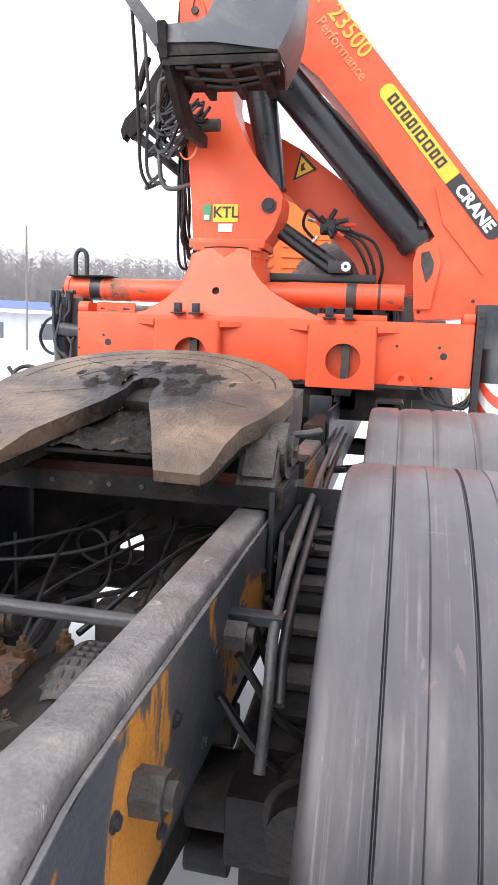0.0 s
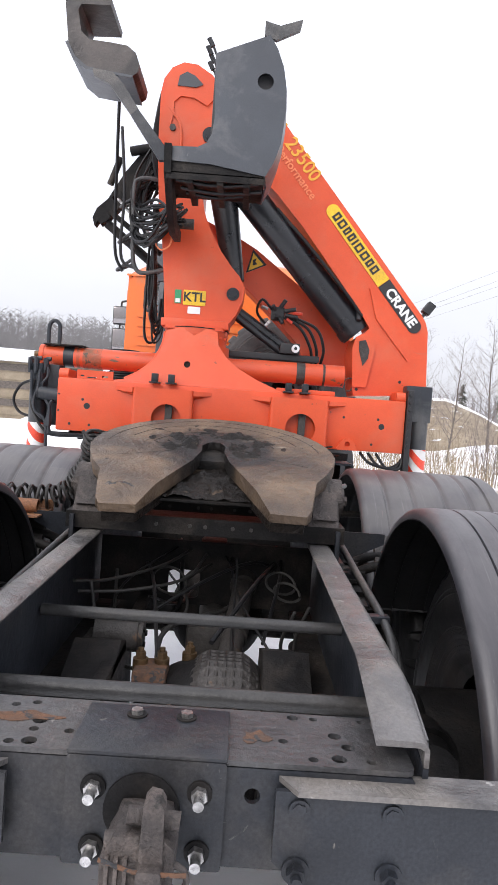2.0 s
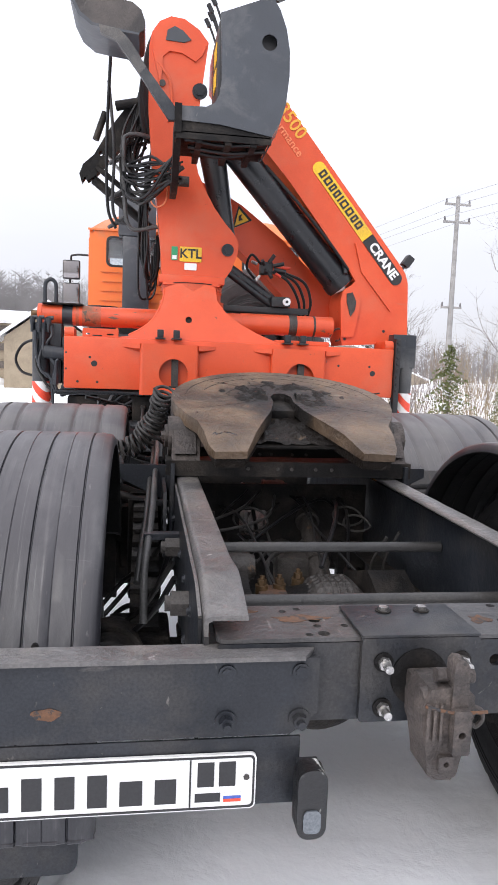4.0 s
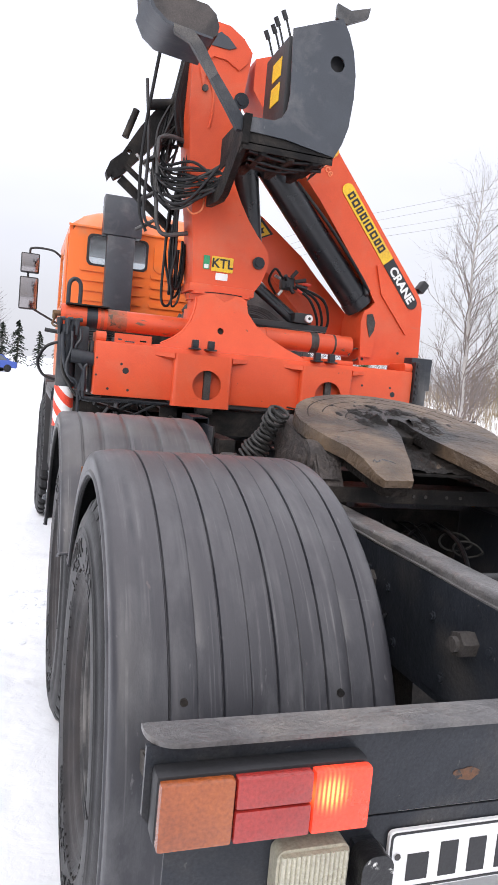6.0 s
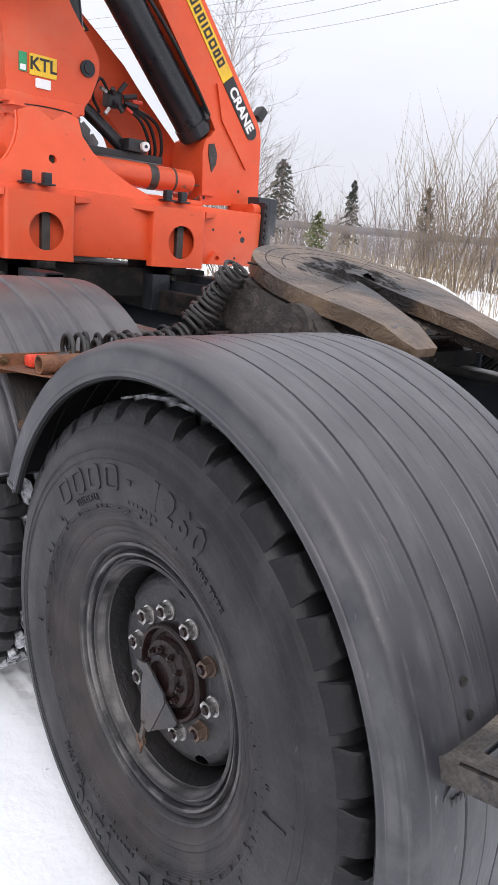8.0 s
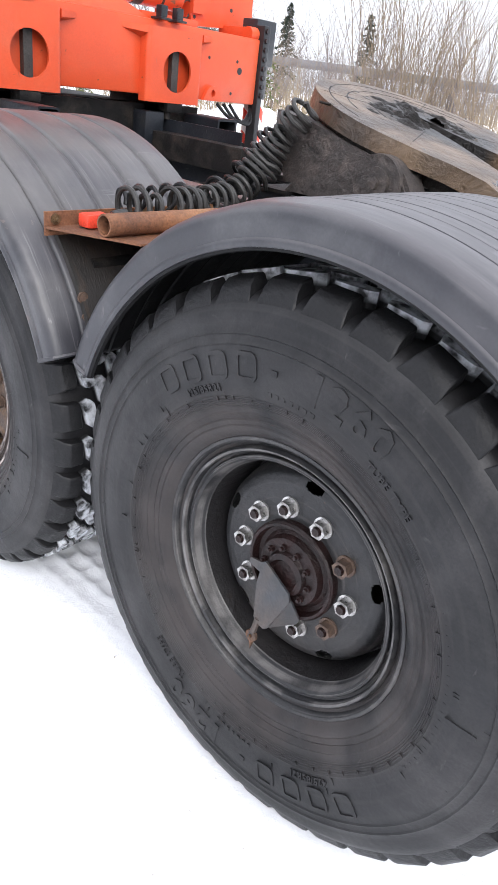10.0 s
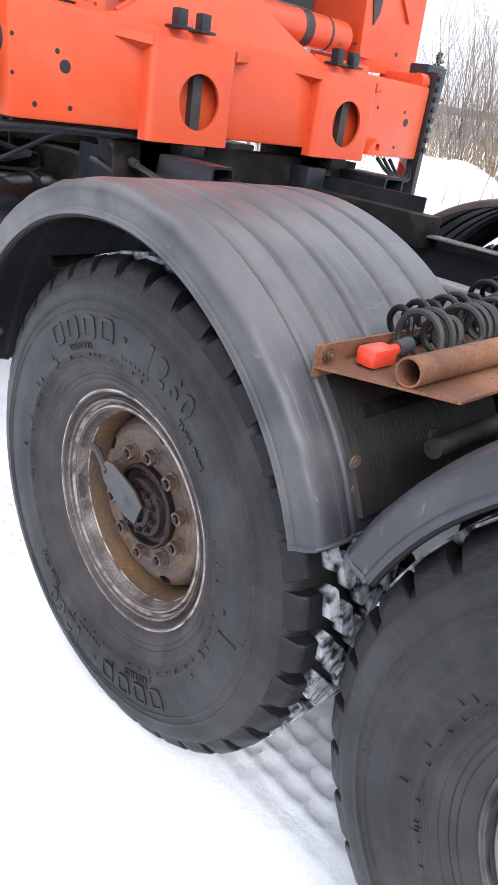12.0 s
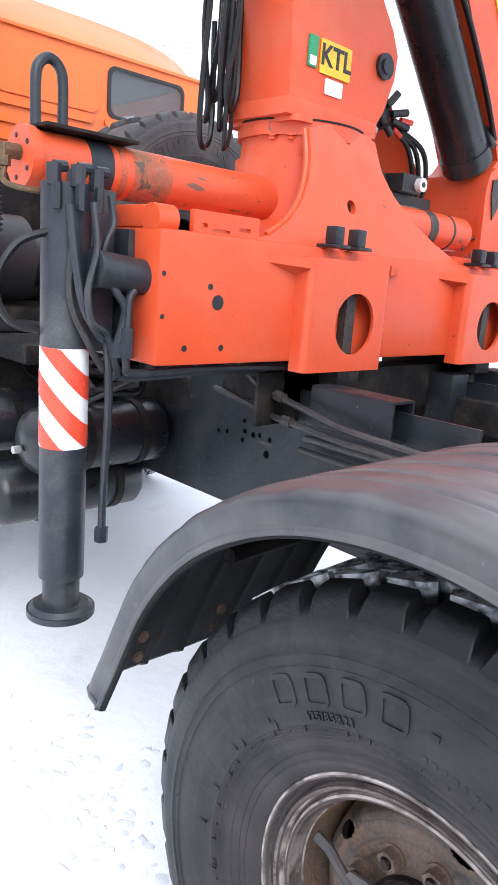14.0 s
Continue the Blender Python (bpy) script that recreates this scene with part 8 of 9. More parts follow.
o, i2 = round_rect(-0.500, -0.402, 1.215, 1.335, 0.008), round_rect(-0.492, -0.410, 1.223, 1.327, 0.005)
plate(b, o, "y", 3.27, 3.56, [i2])
part("stub_channel", b, FRAME_GREY, sub, "hollow square stub")
b = bm_new()
o, i2 = round_rect(0.62, 0.76, 1.20, 1.33, 0.012), round_rect(0.632, 0.748, 1.212, 1.318, 0.008)
plate(b, o, "y", 3.40, 3.655, [i2])
part("stub_channel", b, FRAME_GREY, sub, "hollow square stub")
b = bm_new()
box(b, 0.28, 0.40, 3.56, 3.66, 1.13, 1.33, 0.008)
part("bracket", b, FRAME_GREY, sub)

for k, (x0, x1, y, z, r) in enumerate(((-0.960, -0.43, 4.40, 1.020, 0.118), (-1.030, -0.43, 4.56, 0.795, 0.115), (-1.03, -0.43, 4.80, 1.01, 0.118))):
    b = bm_new()
    prof = [(0.001, x0 - 0.030), (r * 0.55, x0 - 0.022), (r * 0.85, x0), (r, x0 + 0.03), (r, x1 - 0.03), (r * 0.8, x1), (0.001, x1 + 0.02)]
    lathe(b, prof, 36, (0, y, z))
    tk = part("air_tank", b, BLACK, truck, "dusty black steel air tank")
    part("drain_valve", cyl(bm_new(), (x0 - 0.035, y, z - 0.02), (x0 - 0.06, y, z - 0.02), 0.014, 8), NUT, tk)
    for x in (x0 + 0.16, x1 - 0.14):
        b = bm_new()
        lathe(b, [(r + 0.001, x), (r + 0.006, x), (r + 0.006, x + 0.03), (r + 0.001, x + 0.03)], 36, (0, y, z), True)
        part("strap", b, UNDER, tk)
b = bm_new()
box(b, -1.18, -0.44, 5.05, 5.95, 0.62, 1.28, 0.03)
part("battery_box", b, UNDER, truck, "black box beside the frame")
b = bm_new()
box(b, -1.22, -0.44, 4.95, 6.2, 1.335, 1.365, 0.006)
box(b, -1.225, -1.195, 4.95, 6.2, 1.27, 1.34, 0.006)
part("side_step", b, FRAME_GREY, truck, "dark side ledge")
b = bm_new()
cyl(b, (-1.02, 5.35, 1.62), (-0.55, 5.35, 1.62), 0.19, 30)
cyl(b, (-0.55, 5.35, 1.62), (-0.45, 5.35, 1.62), 0.12, 24)
part("air_filter", b, INK, truck, "black air filter drum")
part("guard_rail", tube(bm_new(), [(-1.10, 4.92, 1.36), (-1.10, 4.92, 1.72), (-1.15, 4.92, 1.78), (-1.30, 4.92, 1.80)], 0.016, 10), INK, truck)
rnd = random.Random(13)
for k in range(14):
    y0 = rnd.uniform(4.05, 4.6)
    pts = [(rnd.uniform(-1.0, -0.5), y0, rnd.uniform(1.15, 1.4)), (rnd.uniform(-0.9, -0.4), y0 + 0.3, rnd.uniform(1.1, 1.35)), (rnd.uniform(-0.8, -0.3), y0 + 0.7, rnd.uniform(1.1, 1.4)), (rnd.uniform(-0.8, 0.3), y0 + 1.2, rnd.uniform(1.1, 1.4))]
    part("air_hose", tube(bm_new(), pts, rnd.choice((0.009, 0.012, 0.016)), 7), HOSE, truck, "black air hose")
b = bm_new()
box(b, -0.9, 0.9, 4.55, 5.2, 1.26, 1.33, 0.01)
box(b, -0.7, 0.85, 5.2, 6.2, 1.10, 1.42, 0.03)
part("engine_cover", b, UNDER, truck)
prof = []
for k in range(15):
    prof += [(0.105, 0.020 * k), (0.120, 0.020 * k + 0.006), (0.120, 0.020 * k + 0.012)]
b = lathe(bm_new(), prof, 28)
bmesh.ops.transform(b, matrix=Matrix.Translation((-0.90, 5.02, 1.72)) @ Matrix.Rotation(-math.pi / 2, 4, "Y"), verts=b.verts)
part("intake_bellows", b, INK, truck, "black corrugated intake hose")
part("engine_side", box(bm_new(), -0.80, 0.80, 5.60, 6.05, 1.42, 2.02, 0.04), UNDER, truck)
spare = new("spare_wheel", W["wheel_dark"])
hang(spare, truck)
spare.matrix_basis = Matrix.Translation((0.42, 5.50, 1.800)) @ Matrix.Rotation(math.pi / 2, 4, "Z")
tagged(spare, "spare wheel upright behind the cab")
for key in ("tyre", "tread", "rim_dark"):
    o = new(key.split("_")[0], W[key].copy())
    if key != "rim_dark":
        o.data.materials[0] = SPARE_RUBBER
    o.parent = spare

# ---------------------------------------------------------------- cab
CY0, CY1 = 6.13, 7.95


def superellipse_roof():
    """The cab's roof: rounded to all sides, as a sheet over the gutter."""
    rows = []
    nx, ny = 20, 14
    for j in range(ny + 1):
        v = -1 + 2 * j / ny
        row = []
        for i in range(nx + 1):
            u = -1 + 2 * i / nx
            h = (1 - abs(u) ** 4) ** 0.5 * (1 - abs(v) ** 5) ** 0.5
            row.append((u * 1.105 * (1 - 0.02 * (h > 0)), (CY0 + CY1) / 2 + v * (CY1 - CY0) / 2, 2.815 + 0.26 * h))
        rows.append(row)
    return rows


b = grid_sheet(bm_new(), superellipse_roof())
cab = part("cab", b, CAB_ORANGE, truck, "orange cab with rear windows")
wins = [round_rect(-0.935, -0.385, 2.480, 2.755, 0.05), round_rect(0.385, 0.935, 2.480, 2.755, 0.05)]
wall_o = [(-1.105, 1.40), (1.105, 1.40), (1.105, 2.66), (1.085, 2.76), (1.05, 2.822), (-1.05, 2.822), (-1.085, 2.76), (-1.105, 2.66)]
part("rear_wall", plate(bm_new(), wall_o, "y", CY0, CY0 + 0.03, wins), CAB_ORANGE, cab)
b = bm_new()
for w in wins:
    grow = [(u * 1.0, v) for u, v in w]
    cu, cv = sum(u for u, v in w) / len(w), sum(v for u, v in w) / len(w)
    inner = [(cu + (u - cu) * 0.95, cv + (v - cv) * 0.91) for u, v in w]
    outer = [(cu + (u - cu) * 1.03, cv + (v - cv) * 1.05) for u, v in w]
    part("window_seal", plate(bm_new(), outer, "y", CY0 - 0.008, CY0 - 0.001, [inner]), INK, cab, "black rubber seal")
    part("window_pane", plate(bm_new(), inner, "y", CY0 + 0.004, CY0 + 0.008), CAB_GLASS, cab, "clear rear window pane")
b.free()
for k, z in enumerate((2.06, 2.15, 2.24, 2.33, 2.42)):
    for x0, x1 in ((-1.00, -0.40), (-0.34, 0.28), (0.36, 1.00)):
        b = bm_new()
        plate(b, round_rect(x0, x1, z, z + 0.050, 0.022), "y", CY0 - 0.016, CY0 - 0.0005, bevel=0.010)
        part("pressed_rib", b, CAB_ORANGE, cab)
b = bm_new()
plate(b, round_rect(-0.32, 0.32, 2.48, 2.76, 0.06), "y", CY0 - 0.014, CY0 - 0.0005, bevel=0.010)
part("pressed_panel", b, CAB_ORANGE, cab)
b = bm_new()
box(b, -1.115, 1.115, CY0 - 0.018, CY0 - 0.0005, 2.808, 2.828, 0.004)
part("gutter", b, CAB_ORANGE, cab)
for s in (-1, 1):
    side_o = [(CY0 + 0.0305, 1.40), (CY1, 1.40), (CY1, 2.0), (CY1 - 0.12, 2.76), (CY1 - 0.15, 2.822), (CY0 + 0.0305, 2.822)]
    side_w = [(CY0 + 0.75, 2.15), (CY1 - 0.16, 2.15), (CY1 - 0.24, 2.70), (CY0 + 0.75, 2.70)]
    part("side_wall", plate(bm_new(), side_o, "x", s * 1.075, s * 1.105, [side_w]), CAB_ORANGE, cab)
    part("window_pane", plate(bm_new(), side_w, "x", s * 1.086, s * 1.09), CAB_GLASS, cab)
    b = bm_new()
    for z in (1.62, 1.75, 1.88):
        box(b, *sorted((s * 1.1055, s * 1.116)), CY0 + 0.08, CY1 - 0.2, z, z + 0.05, 0.006)
    for y in (CY0 + 0.10, CY0 + 0.22, CY0 + 0.34):
        box(b, *sorted((s * 1.1055, s * 1.118)), y, y + 0.045, 2.0, 2.75, 0.006)
    part("side_pressing", b, CAB_ORANGE, cab)
b = bm_new()
box(b, -1.07, 1.07, CY1 - 0.03, CY1, 1.40, 2.05, 0.01)
box(b, -1.07, -1.00, CY1 - 0.12, CY1 - 0.03, 2.05, 2.82, 0.01)
box(b, 1.00, 1.07, CY1 - 0.12, CY1 - 0.03, 2.05, 2.82, 0.01)
part("front_wall", b, CAB_ORANGE, cab)
b = bm_new()
box(b, -1.07, 1.07, CY0 + 0.03, CY1 - 0.03, 1.40, 1.45)
for x in (-0.75, 0.6):
    box(b, x - 0.25, x + 0.25, 6.85, 7.40, 1.45, 1.95, 0.06)
    box(b, x - 0.25, x + 0.25, 6.75, 6.87, 1.90, 2.55, 0.05)
part("interior", b, UNDER, cab)
part("headliner", box(bm_new(), -1.06, 1.06, CY0 + 0.032, CY1 - 0.14, 2.785, 2.80, 0.004), LINING, cab)
part("dashboard", box(bm_new(), -1.06, 1.06, CY1 - 0.40, CY1 - 0.035, 1.95, 2.12, 0.03), LINING, cab)
b = bm_new()
box(b, -0.825, -0.475, 5.95, 6.10, 2.745, 3.098, 0.012)
box(b, -0.780, -0.530, 5.96, 6.09, 2.02, 2.745, 0.012)
box(b, -0.800, -0.505, 5.94, 6.10, 1.98, 2.08, 0.012)
part("intake_duct", b, CHARCOAL, truck, "charcoal air-intake stack behind the cab")
# left mirror on its bracket
mir = part("mirror", tube(bm_new(), [(-1.100, 7.70, 2.72), (-1.200, 7.69, 2.78), (-1.400, 7.68, 2.78), (-1.440, 7.68, 2.70), (-1.440, 7.68, 2.2), (-1.380, 7.68, 2.12), (-1.100, 7.70, 1.98)], 0.012, 8), INK, truck, "outside mirror on a black bracket")
for z0, z1 in ((2.50, 2.72), (2.10, 2.46)):
    b = bm_new()
    box(b, -1.530, -1.330, 7.65, 7.71, z0, z1, 0.02)
    part("housing", b, INK, mir)
    part("mirror_glass", box(bm_new(), -1.518, -1.342, 7.642, 7.648, z0 + 0.015, z1 - 0.015, 0.002), MIRROR, mir)
# front wheel arch
for s in (-1, 1):
    rows = []
    for i in range(25):
        a = radians(-5 + 190 * i / 24)
        rows.append([(s * 1.22, 6.86 + 0.74 * math.cos(a), 0.62 + 0.74 * math.sin(a)), (s * 1.22, 6.86 + 0.80 * math.cos(a), 0.62 + 0.80 * math.sin(a)), (s * 0.72, 6.86 + 0.80 * math.cos(a), 0.62 + 0.80 * math.sin(a)),
                     (s * 0.72, 6.86 + 0.74 * math.cos(a), 0.62 + 0.74 * math.sin(a)), (s * 1.22, 6.86 + 0.74 * math.cos(a), 0.62 + 0.74 * math.sin(a))])
    part("front_arch", grid_sheet(bm_new(), rows), INK, truck, "black front wheel arch")

# ---------------------------------------------------------------- surroundings
def limb(bm, p, d, length, r, depth, rr, spread, kids, bend=0.15, lift=0.10, segs=5):
    """A limb with its side shoots; returns nothing, adds to bm."""
    n = 4 if depth > 0 else 2
    pts, dirs = [Vector(p)], []
    d = Vector(d).normalized()
    for i in range(n):
        d = (d + Vector((rr.uniform(-bend, bend), rr.uniform(-bend, bend), rr.uniform(-bend * 0.5, bend * 0.5) + lift))).normalized()
        dirs.append(d)
        pts.append(pts[-1] + d * length / n)
    tube(bm, pts, r, segs, 0, False, 0.35 if depth else 0.25)
    if depth <= 0:
        return
    for k in range(kids):
        f = rr.uniform(0.25, 1.0) * n
        i = min(int(f), n - 1)
        q = pts[i].lerp(pts[i + 1], f - i)
        side = dirs[i].orthogonal().normalized()
        side = Matrix.Rotation(rr.uniform(0, 6.283), 3, dirs[i]) @ side
        nd = (dirs[i] * (1 - spread) + side * spread).normalized()
        limb(bm, q, nd, length * rr.uniform(0.38, 0.62), r * 0.42, depth - 1, rr, spread, kids, bend, lift, 3)


def bare_tree(height, seed, birch, base, label, category="tree", group="", dense=1.0, thick=1.0):
    rr = random.Random(seed)
    t = thing("birch_tree" if birch else "bare_tree", base, label, category, group)
    trunk = bm_new()
    pts = [Vector(base) + Vector((0, 0, -0.2))]
    lean = Vector((rr.uniform(-0.04, 0.04), rr.uniform(-0.04, 0.04), 1))
    for i in range(8):
        pts.append(pts[-1] + (lean + Vector((rr.uniform(-0.05, 0.05), rr.uniform(-0.05, 0.05), 0))) * (height / 8))
    tube(trunk, pts, height * 0.0095 * thick, 8, 2, False, 0.10)
    part("trunk", trunk, BIRCH if birch else BARK, t)
    crown = bm_new()
    line = smooth_line(pts, 6)
    for k in range(int(34 * dense)):
        f = 0.16 + 0.82 * (k + rr.random()) / int(34 * dense)
        q = line[min(int(f * (len(line) - 1)), len(line) - 1)]
        a = rr.uniform(0, 6.283)
        up = rr.uniform(0.9, 1.9) if birch else rr.uniform(0.5, 1.1)
        limb(crown, q, (math.cos(a), math.sin(a), up), height * ((0.19 if birch else 0.30) * (1 - f) + 0.085) * rr.uniform(0.8, 1.25), height * (0.0024 if birch else 0.0032) * thick * (1.2 - f), 2, rr, 0.42, 6 if birch else 5, 0.16, 0.03 if birch else 0.06, 4)
    part("crown", crown, TWIG, t)
    return t


def shrub(base, height, stems, seed, mat, label, name="shrub", group="shrubs"):
    rr = random.Random(seed)
    bmx = bm_new()
    for k in range(stems):
        a, rad = rr.uniform(0, 6.283), rr.uniform(0, 0.5)
        p = Vector(base) + Vector((math.cos(a) * rad, math.sin(a) * rad, -0.1))
        limb(bmx, p, (math.cos(a) * 0.32, math.sin(a) * 0.32, 1), height * rr.uniform(0.55, 1.05), height * 0.0042, 1, rr, 0.32, 7, 0.12, 0.07, 4)
    return solo(name, bmx, mat, label, "shrub", group)


def conifer(base, height, seed, mat, label, width=0.30, name="pine_tree", bare=0.25, snow=True):
    rr = random.Random(seed)
    t = thing(name, base, label, "tree", "conifers")
    part("trunk", tube(bm_new(), [base, (base[0] + 0.05, base[1], base[2] + height * 0.5), (base[0], base[1], base[2] + height)], height * 0.014, 8, 3, False, 0.15), BARK, t)
    crown, caps = bm_new(), bm_new()
    for k in range(110):
        f = bare + (0.99 - bare) * (k + rr.random()) / 110
        a = rr.uniform(0, 6.283)
        reach = height * width * (1 - f) ** 0.7 * rr.uniform(0.45, 1.15) + 0.05 * height * 0.3
        root = Vector((base[0], base[1], base[2] + height * f))
        for j in range(16):
            g = (j + rr.random()) / 16
            c = root + Vector((math.cos(a) * reach * g, math.sin(a) * reach * g, -reach * 0.32 * g * g + rr.uniform(-0.03, 0.03) * height * 0.2))
            size = height * 0.020 * rr.uniform(0.6, 1.3)
            d = Vector((rr.uniform(-1, 1), rr.uniform(-1, 1), rr.uniform(-0.3, 1))).normalized()
            s_ = d.orthogonal().normalized()
            s_ = Matrix.Rotation(rr.uniform(0, 6.283), 3, d) @ s_
            target = caps if (snow and rr.random() < 0.10) else crown
            target.faces.new([target.verts.new(c + d * size * 1.5), target.verts.new(c + s_ * size * 0.6), target.verts.new(c - d * size * 0.6), target.verts.new(c - s_ * size * 0.6)])
    part("crown", crown, mat, t)
    if len(caps.verts):
        tagged(part("snow", caps, SNOW_LUMP, t), kind="stuff")
    else:
        caps.free()
    return t


def polar(az, dist, eye=(-1.0, 0.0)):
    az += 1.4
    return eye[0] + dist * math.sin(radians(az)), eye[1] + dist * math.cos(radians(az))


def gz(x, y):
    return ground_height(x, y)


def at(az, dist):
    x, y = polar(az, dist)
    return x, y, gz(x, y)


bare_tree(5.25, 11, True, (5.35, 9.15, gz(5.35, 9.15)), "slender bare birch standing in snow close behind the truck", group="birches", dense=2.0)
bare_tree(3.9, 12, True, at(33.6, 19), "low bare birch beside a taller one", group="birches", dense=1.1)
bare_tree(6.2, 14, False, at(14.8, 34), "bare grey tree at the edge of the yard", group="bare trees")
bare_tree(5.4, 15, False, at(17.4, 30), "thin bare tree behind dry weeds", group="bare trees")
bare_tree(6.6, 16, False, at(20.0, 36), "bare tree behind the utility pole", group="bare trees")
bare_tree(4.6, 17, False, at(12.6, 40), "low bare tree far behind the crane", group="bare trees")
for k, (az, dist, h, n) in enumerate(((49.5, 17, 2.6, 22), (52.0, 18, 3.1, 28), (54.2, 17, 3.2, 30), (56.8, 18, 3.0, 28), (59.5, 16, 2.7, 26), (63, 17, 3.0, 26), (67, 16, 2.6, 22), (44.0, 24, 2.2, 18), (46.5, 21, 2.0, 16),
                                      (40.0, 21, 2.4, 18), (37.5, 24, 2.8, 18), (25.0, 24, 2.4, 18), (21.5, 22, 2.2, 16), (18.0, 22, 1.9, 18), (15.0, 22, 1.8, 18), (12.5, 24, 1.9, 16), (31, 19, 1.9, 18), (72, 17, 2.4, 20), (78, 18, 2.6, 20))):
    x, y, z = at(az, dist)
    shrub((x, y, z), h, n, 40 + k, STEM if k % 3 else TWIG, "leafless tan willow shrub growing out of the snow")
conifer(at(41.4, 60), 7.6, 3, NEEDLE, "broad dark pine with snow on its branches", 0.36)
conifer(at(47.1, 64), 6.9, 4, NEEDLE, "slim dark pine with snow on its branches", 0.22)
conifer(at(52.8, 60), 6.4, 5, NEEDLE, "dark pine behind bare shrubs", 0.22)
conifer(at(42.6, 17.5), 1.75, 6, YOUNG, "young yellowish pine half buried in snow", 0.42, "young_pine", 0.08)
conifer(at(25.2, 18.5), 2.3, 8, YOUNG, "young yellowish pine beside a birch", 0.42, "young_pine", 0.08)
conifer(at(29.6, 17.0), 1.3, 9, YOUNG, "low young pine in the snow", 0.42, "young_pine", 0.08)
for k, (az, dist, h) in enumerate(((-2.2, 85, 5.5), (-0.6, 90, 4.6), (-3.4, 82, 5.0), (1.0, 95, 5.0), (-5.0, 88, 4.2))):
    conifer(at(az, dist), h, 20 + k, NEEDLE, "dark conifer at the far side of the yard", 0.28, "fir_tree", 0.1, False)

# brown thicket between the bank and the slope
rk = random.Random(91)
for k in range(26):
    az, dist = 22 + 44 * (k + rk.random()) / 26, rk.uniform(18, 30)
    x, y, z = at(az, dist)
    shrub((x, y, z), rk.uniform(1.3, 2.3), 26, 300 + k, (TWIG, STEM, DRY)[k % 3], "dense brown leafless bush on the snowy bank", "bush", "bushes")

# dry weeds on the bank
rr = random.Random(8)
bmx = bm_new()
for k in range(9000):
    az, dist = rr.uniform(8, 80), rr.uniform(13, 34)
    x, y = polar(az, dist)
    z = gz(x, y)
    h = rr.uniform(0.25, 0.95)
    dx, dy = rr.uniform(-0.2, 0.2) * h, rr.uniform(-0.2, 0.2) * h
    w = rr.uniform(0.004, 0.011)
    a = rr.uniform(0, 3.14)
    u, v = w * math.cos(a), w * math.sin(a)
    bmx.faces.new([bmx.verts.new(p) for p in ((x - u, y - v, z - 0.05), (x + u, y + v, z - 0.05), (x + dx + u * 0.3, y + dy + v * 0.3, z + h), (x + dx - u * 0.3, y + dy - v * 0.3, z + h))])
    if k % 3 == 0:
        bmx.faces.new([bmx.verts.new(p) for p in ((x + dx * 0.6, y + dy * 0.6, z + h * 0.6), (x + dx * 0.6 + u * 2, y + dy * 0.6 + v * 2, z + h * 0.62), (x + dx + 0.12, y + dy + 0.05, z + h * 0.95))])
solo("dry_weeds", bmx, DRY, "dry tan weeds sticking out of the snow bank", "weeds", kind="stuff")

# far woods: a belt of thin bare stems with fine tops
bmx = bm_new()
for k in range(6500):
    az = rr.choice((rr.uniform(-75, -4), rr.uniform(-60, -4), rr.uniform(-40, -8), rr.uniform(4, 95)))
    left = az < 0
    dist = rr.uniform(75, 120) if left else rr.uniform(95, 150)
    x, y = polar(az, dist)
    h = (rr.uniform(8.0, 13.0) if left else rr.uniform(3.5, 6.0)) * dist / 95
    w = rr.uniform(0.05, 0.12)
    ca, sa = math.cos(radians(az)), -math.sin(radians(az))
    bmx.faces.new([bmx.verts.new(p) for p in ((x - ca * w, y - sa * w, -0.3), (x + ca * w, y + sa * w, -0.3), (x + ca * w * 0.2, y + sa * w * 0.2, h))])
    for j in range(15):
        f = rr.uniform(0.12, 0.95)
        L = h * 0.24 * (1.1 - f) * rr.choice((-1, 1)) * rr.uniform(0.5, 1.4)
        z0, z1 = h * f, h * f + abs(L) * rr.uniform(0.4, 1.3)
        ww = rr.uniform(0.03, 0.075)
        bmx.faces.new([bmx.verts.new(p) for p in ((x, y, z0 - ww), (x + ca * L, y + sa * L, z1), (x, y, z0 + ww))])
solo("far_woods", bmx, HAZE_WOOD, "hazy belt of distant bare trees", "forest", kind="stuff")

# utility pole and wires
px, py = polar(23.9, 34)
pole = thing("utility_pole", (px, py, 0), "grey concrete utility pole with two crossarms", "pole")
part("post", tube(bm_new(), [(px, py, -0.3), (px, py, 9.65)], 0.15, 12, 0, True, 0.62), CONCRETE, pole)
for z, half in ((9.30, 0.62), (8.50, 0.66), (4.6, 0.5)):
    b = bm_new()
    box(b, px - half, px + half, py - 0.05, py + 0.05, z - 0.05, z + 0.05, 0.01)
    am = part("crossarm", b, CONCRETE, pole)
    for s in (-1, 1):
        part("insulator", tube(bm_new(), [(px + s * half * 0.9, py, z + 0.05), (px + s * half * 0.9, py, z + 0.24)], 0.05, 10, 0, True, 0.6), PIPE_FAR, am)
wires = thing("power_lines", (px, py, 8.5), "thin overhead wires strung from the pole", "wires")
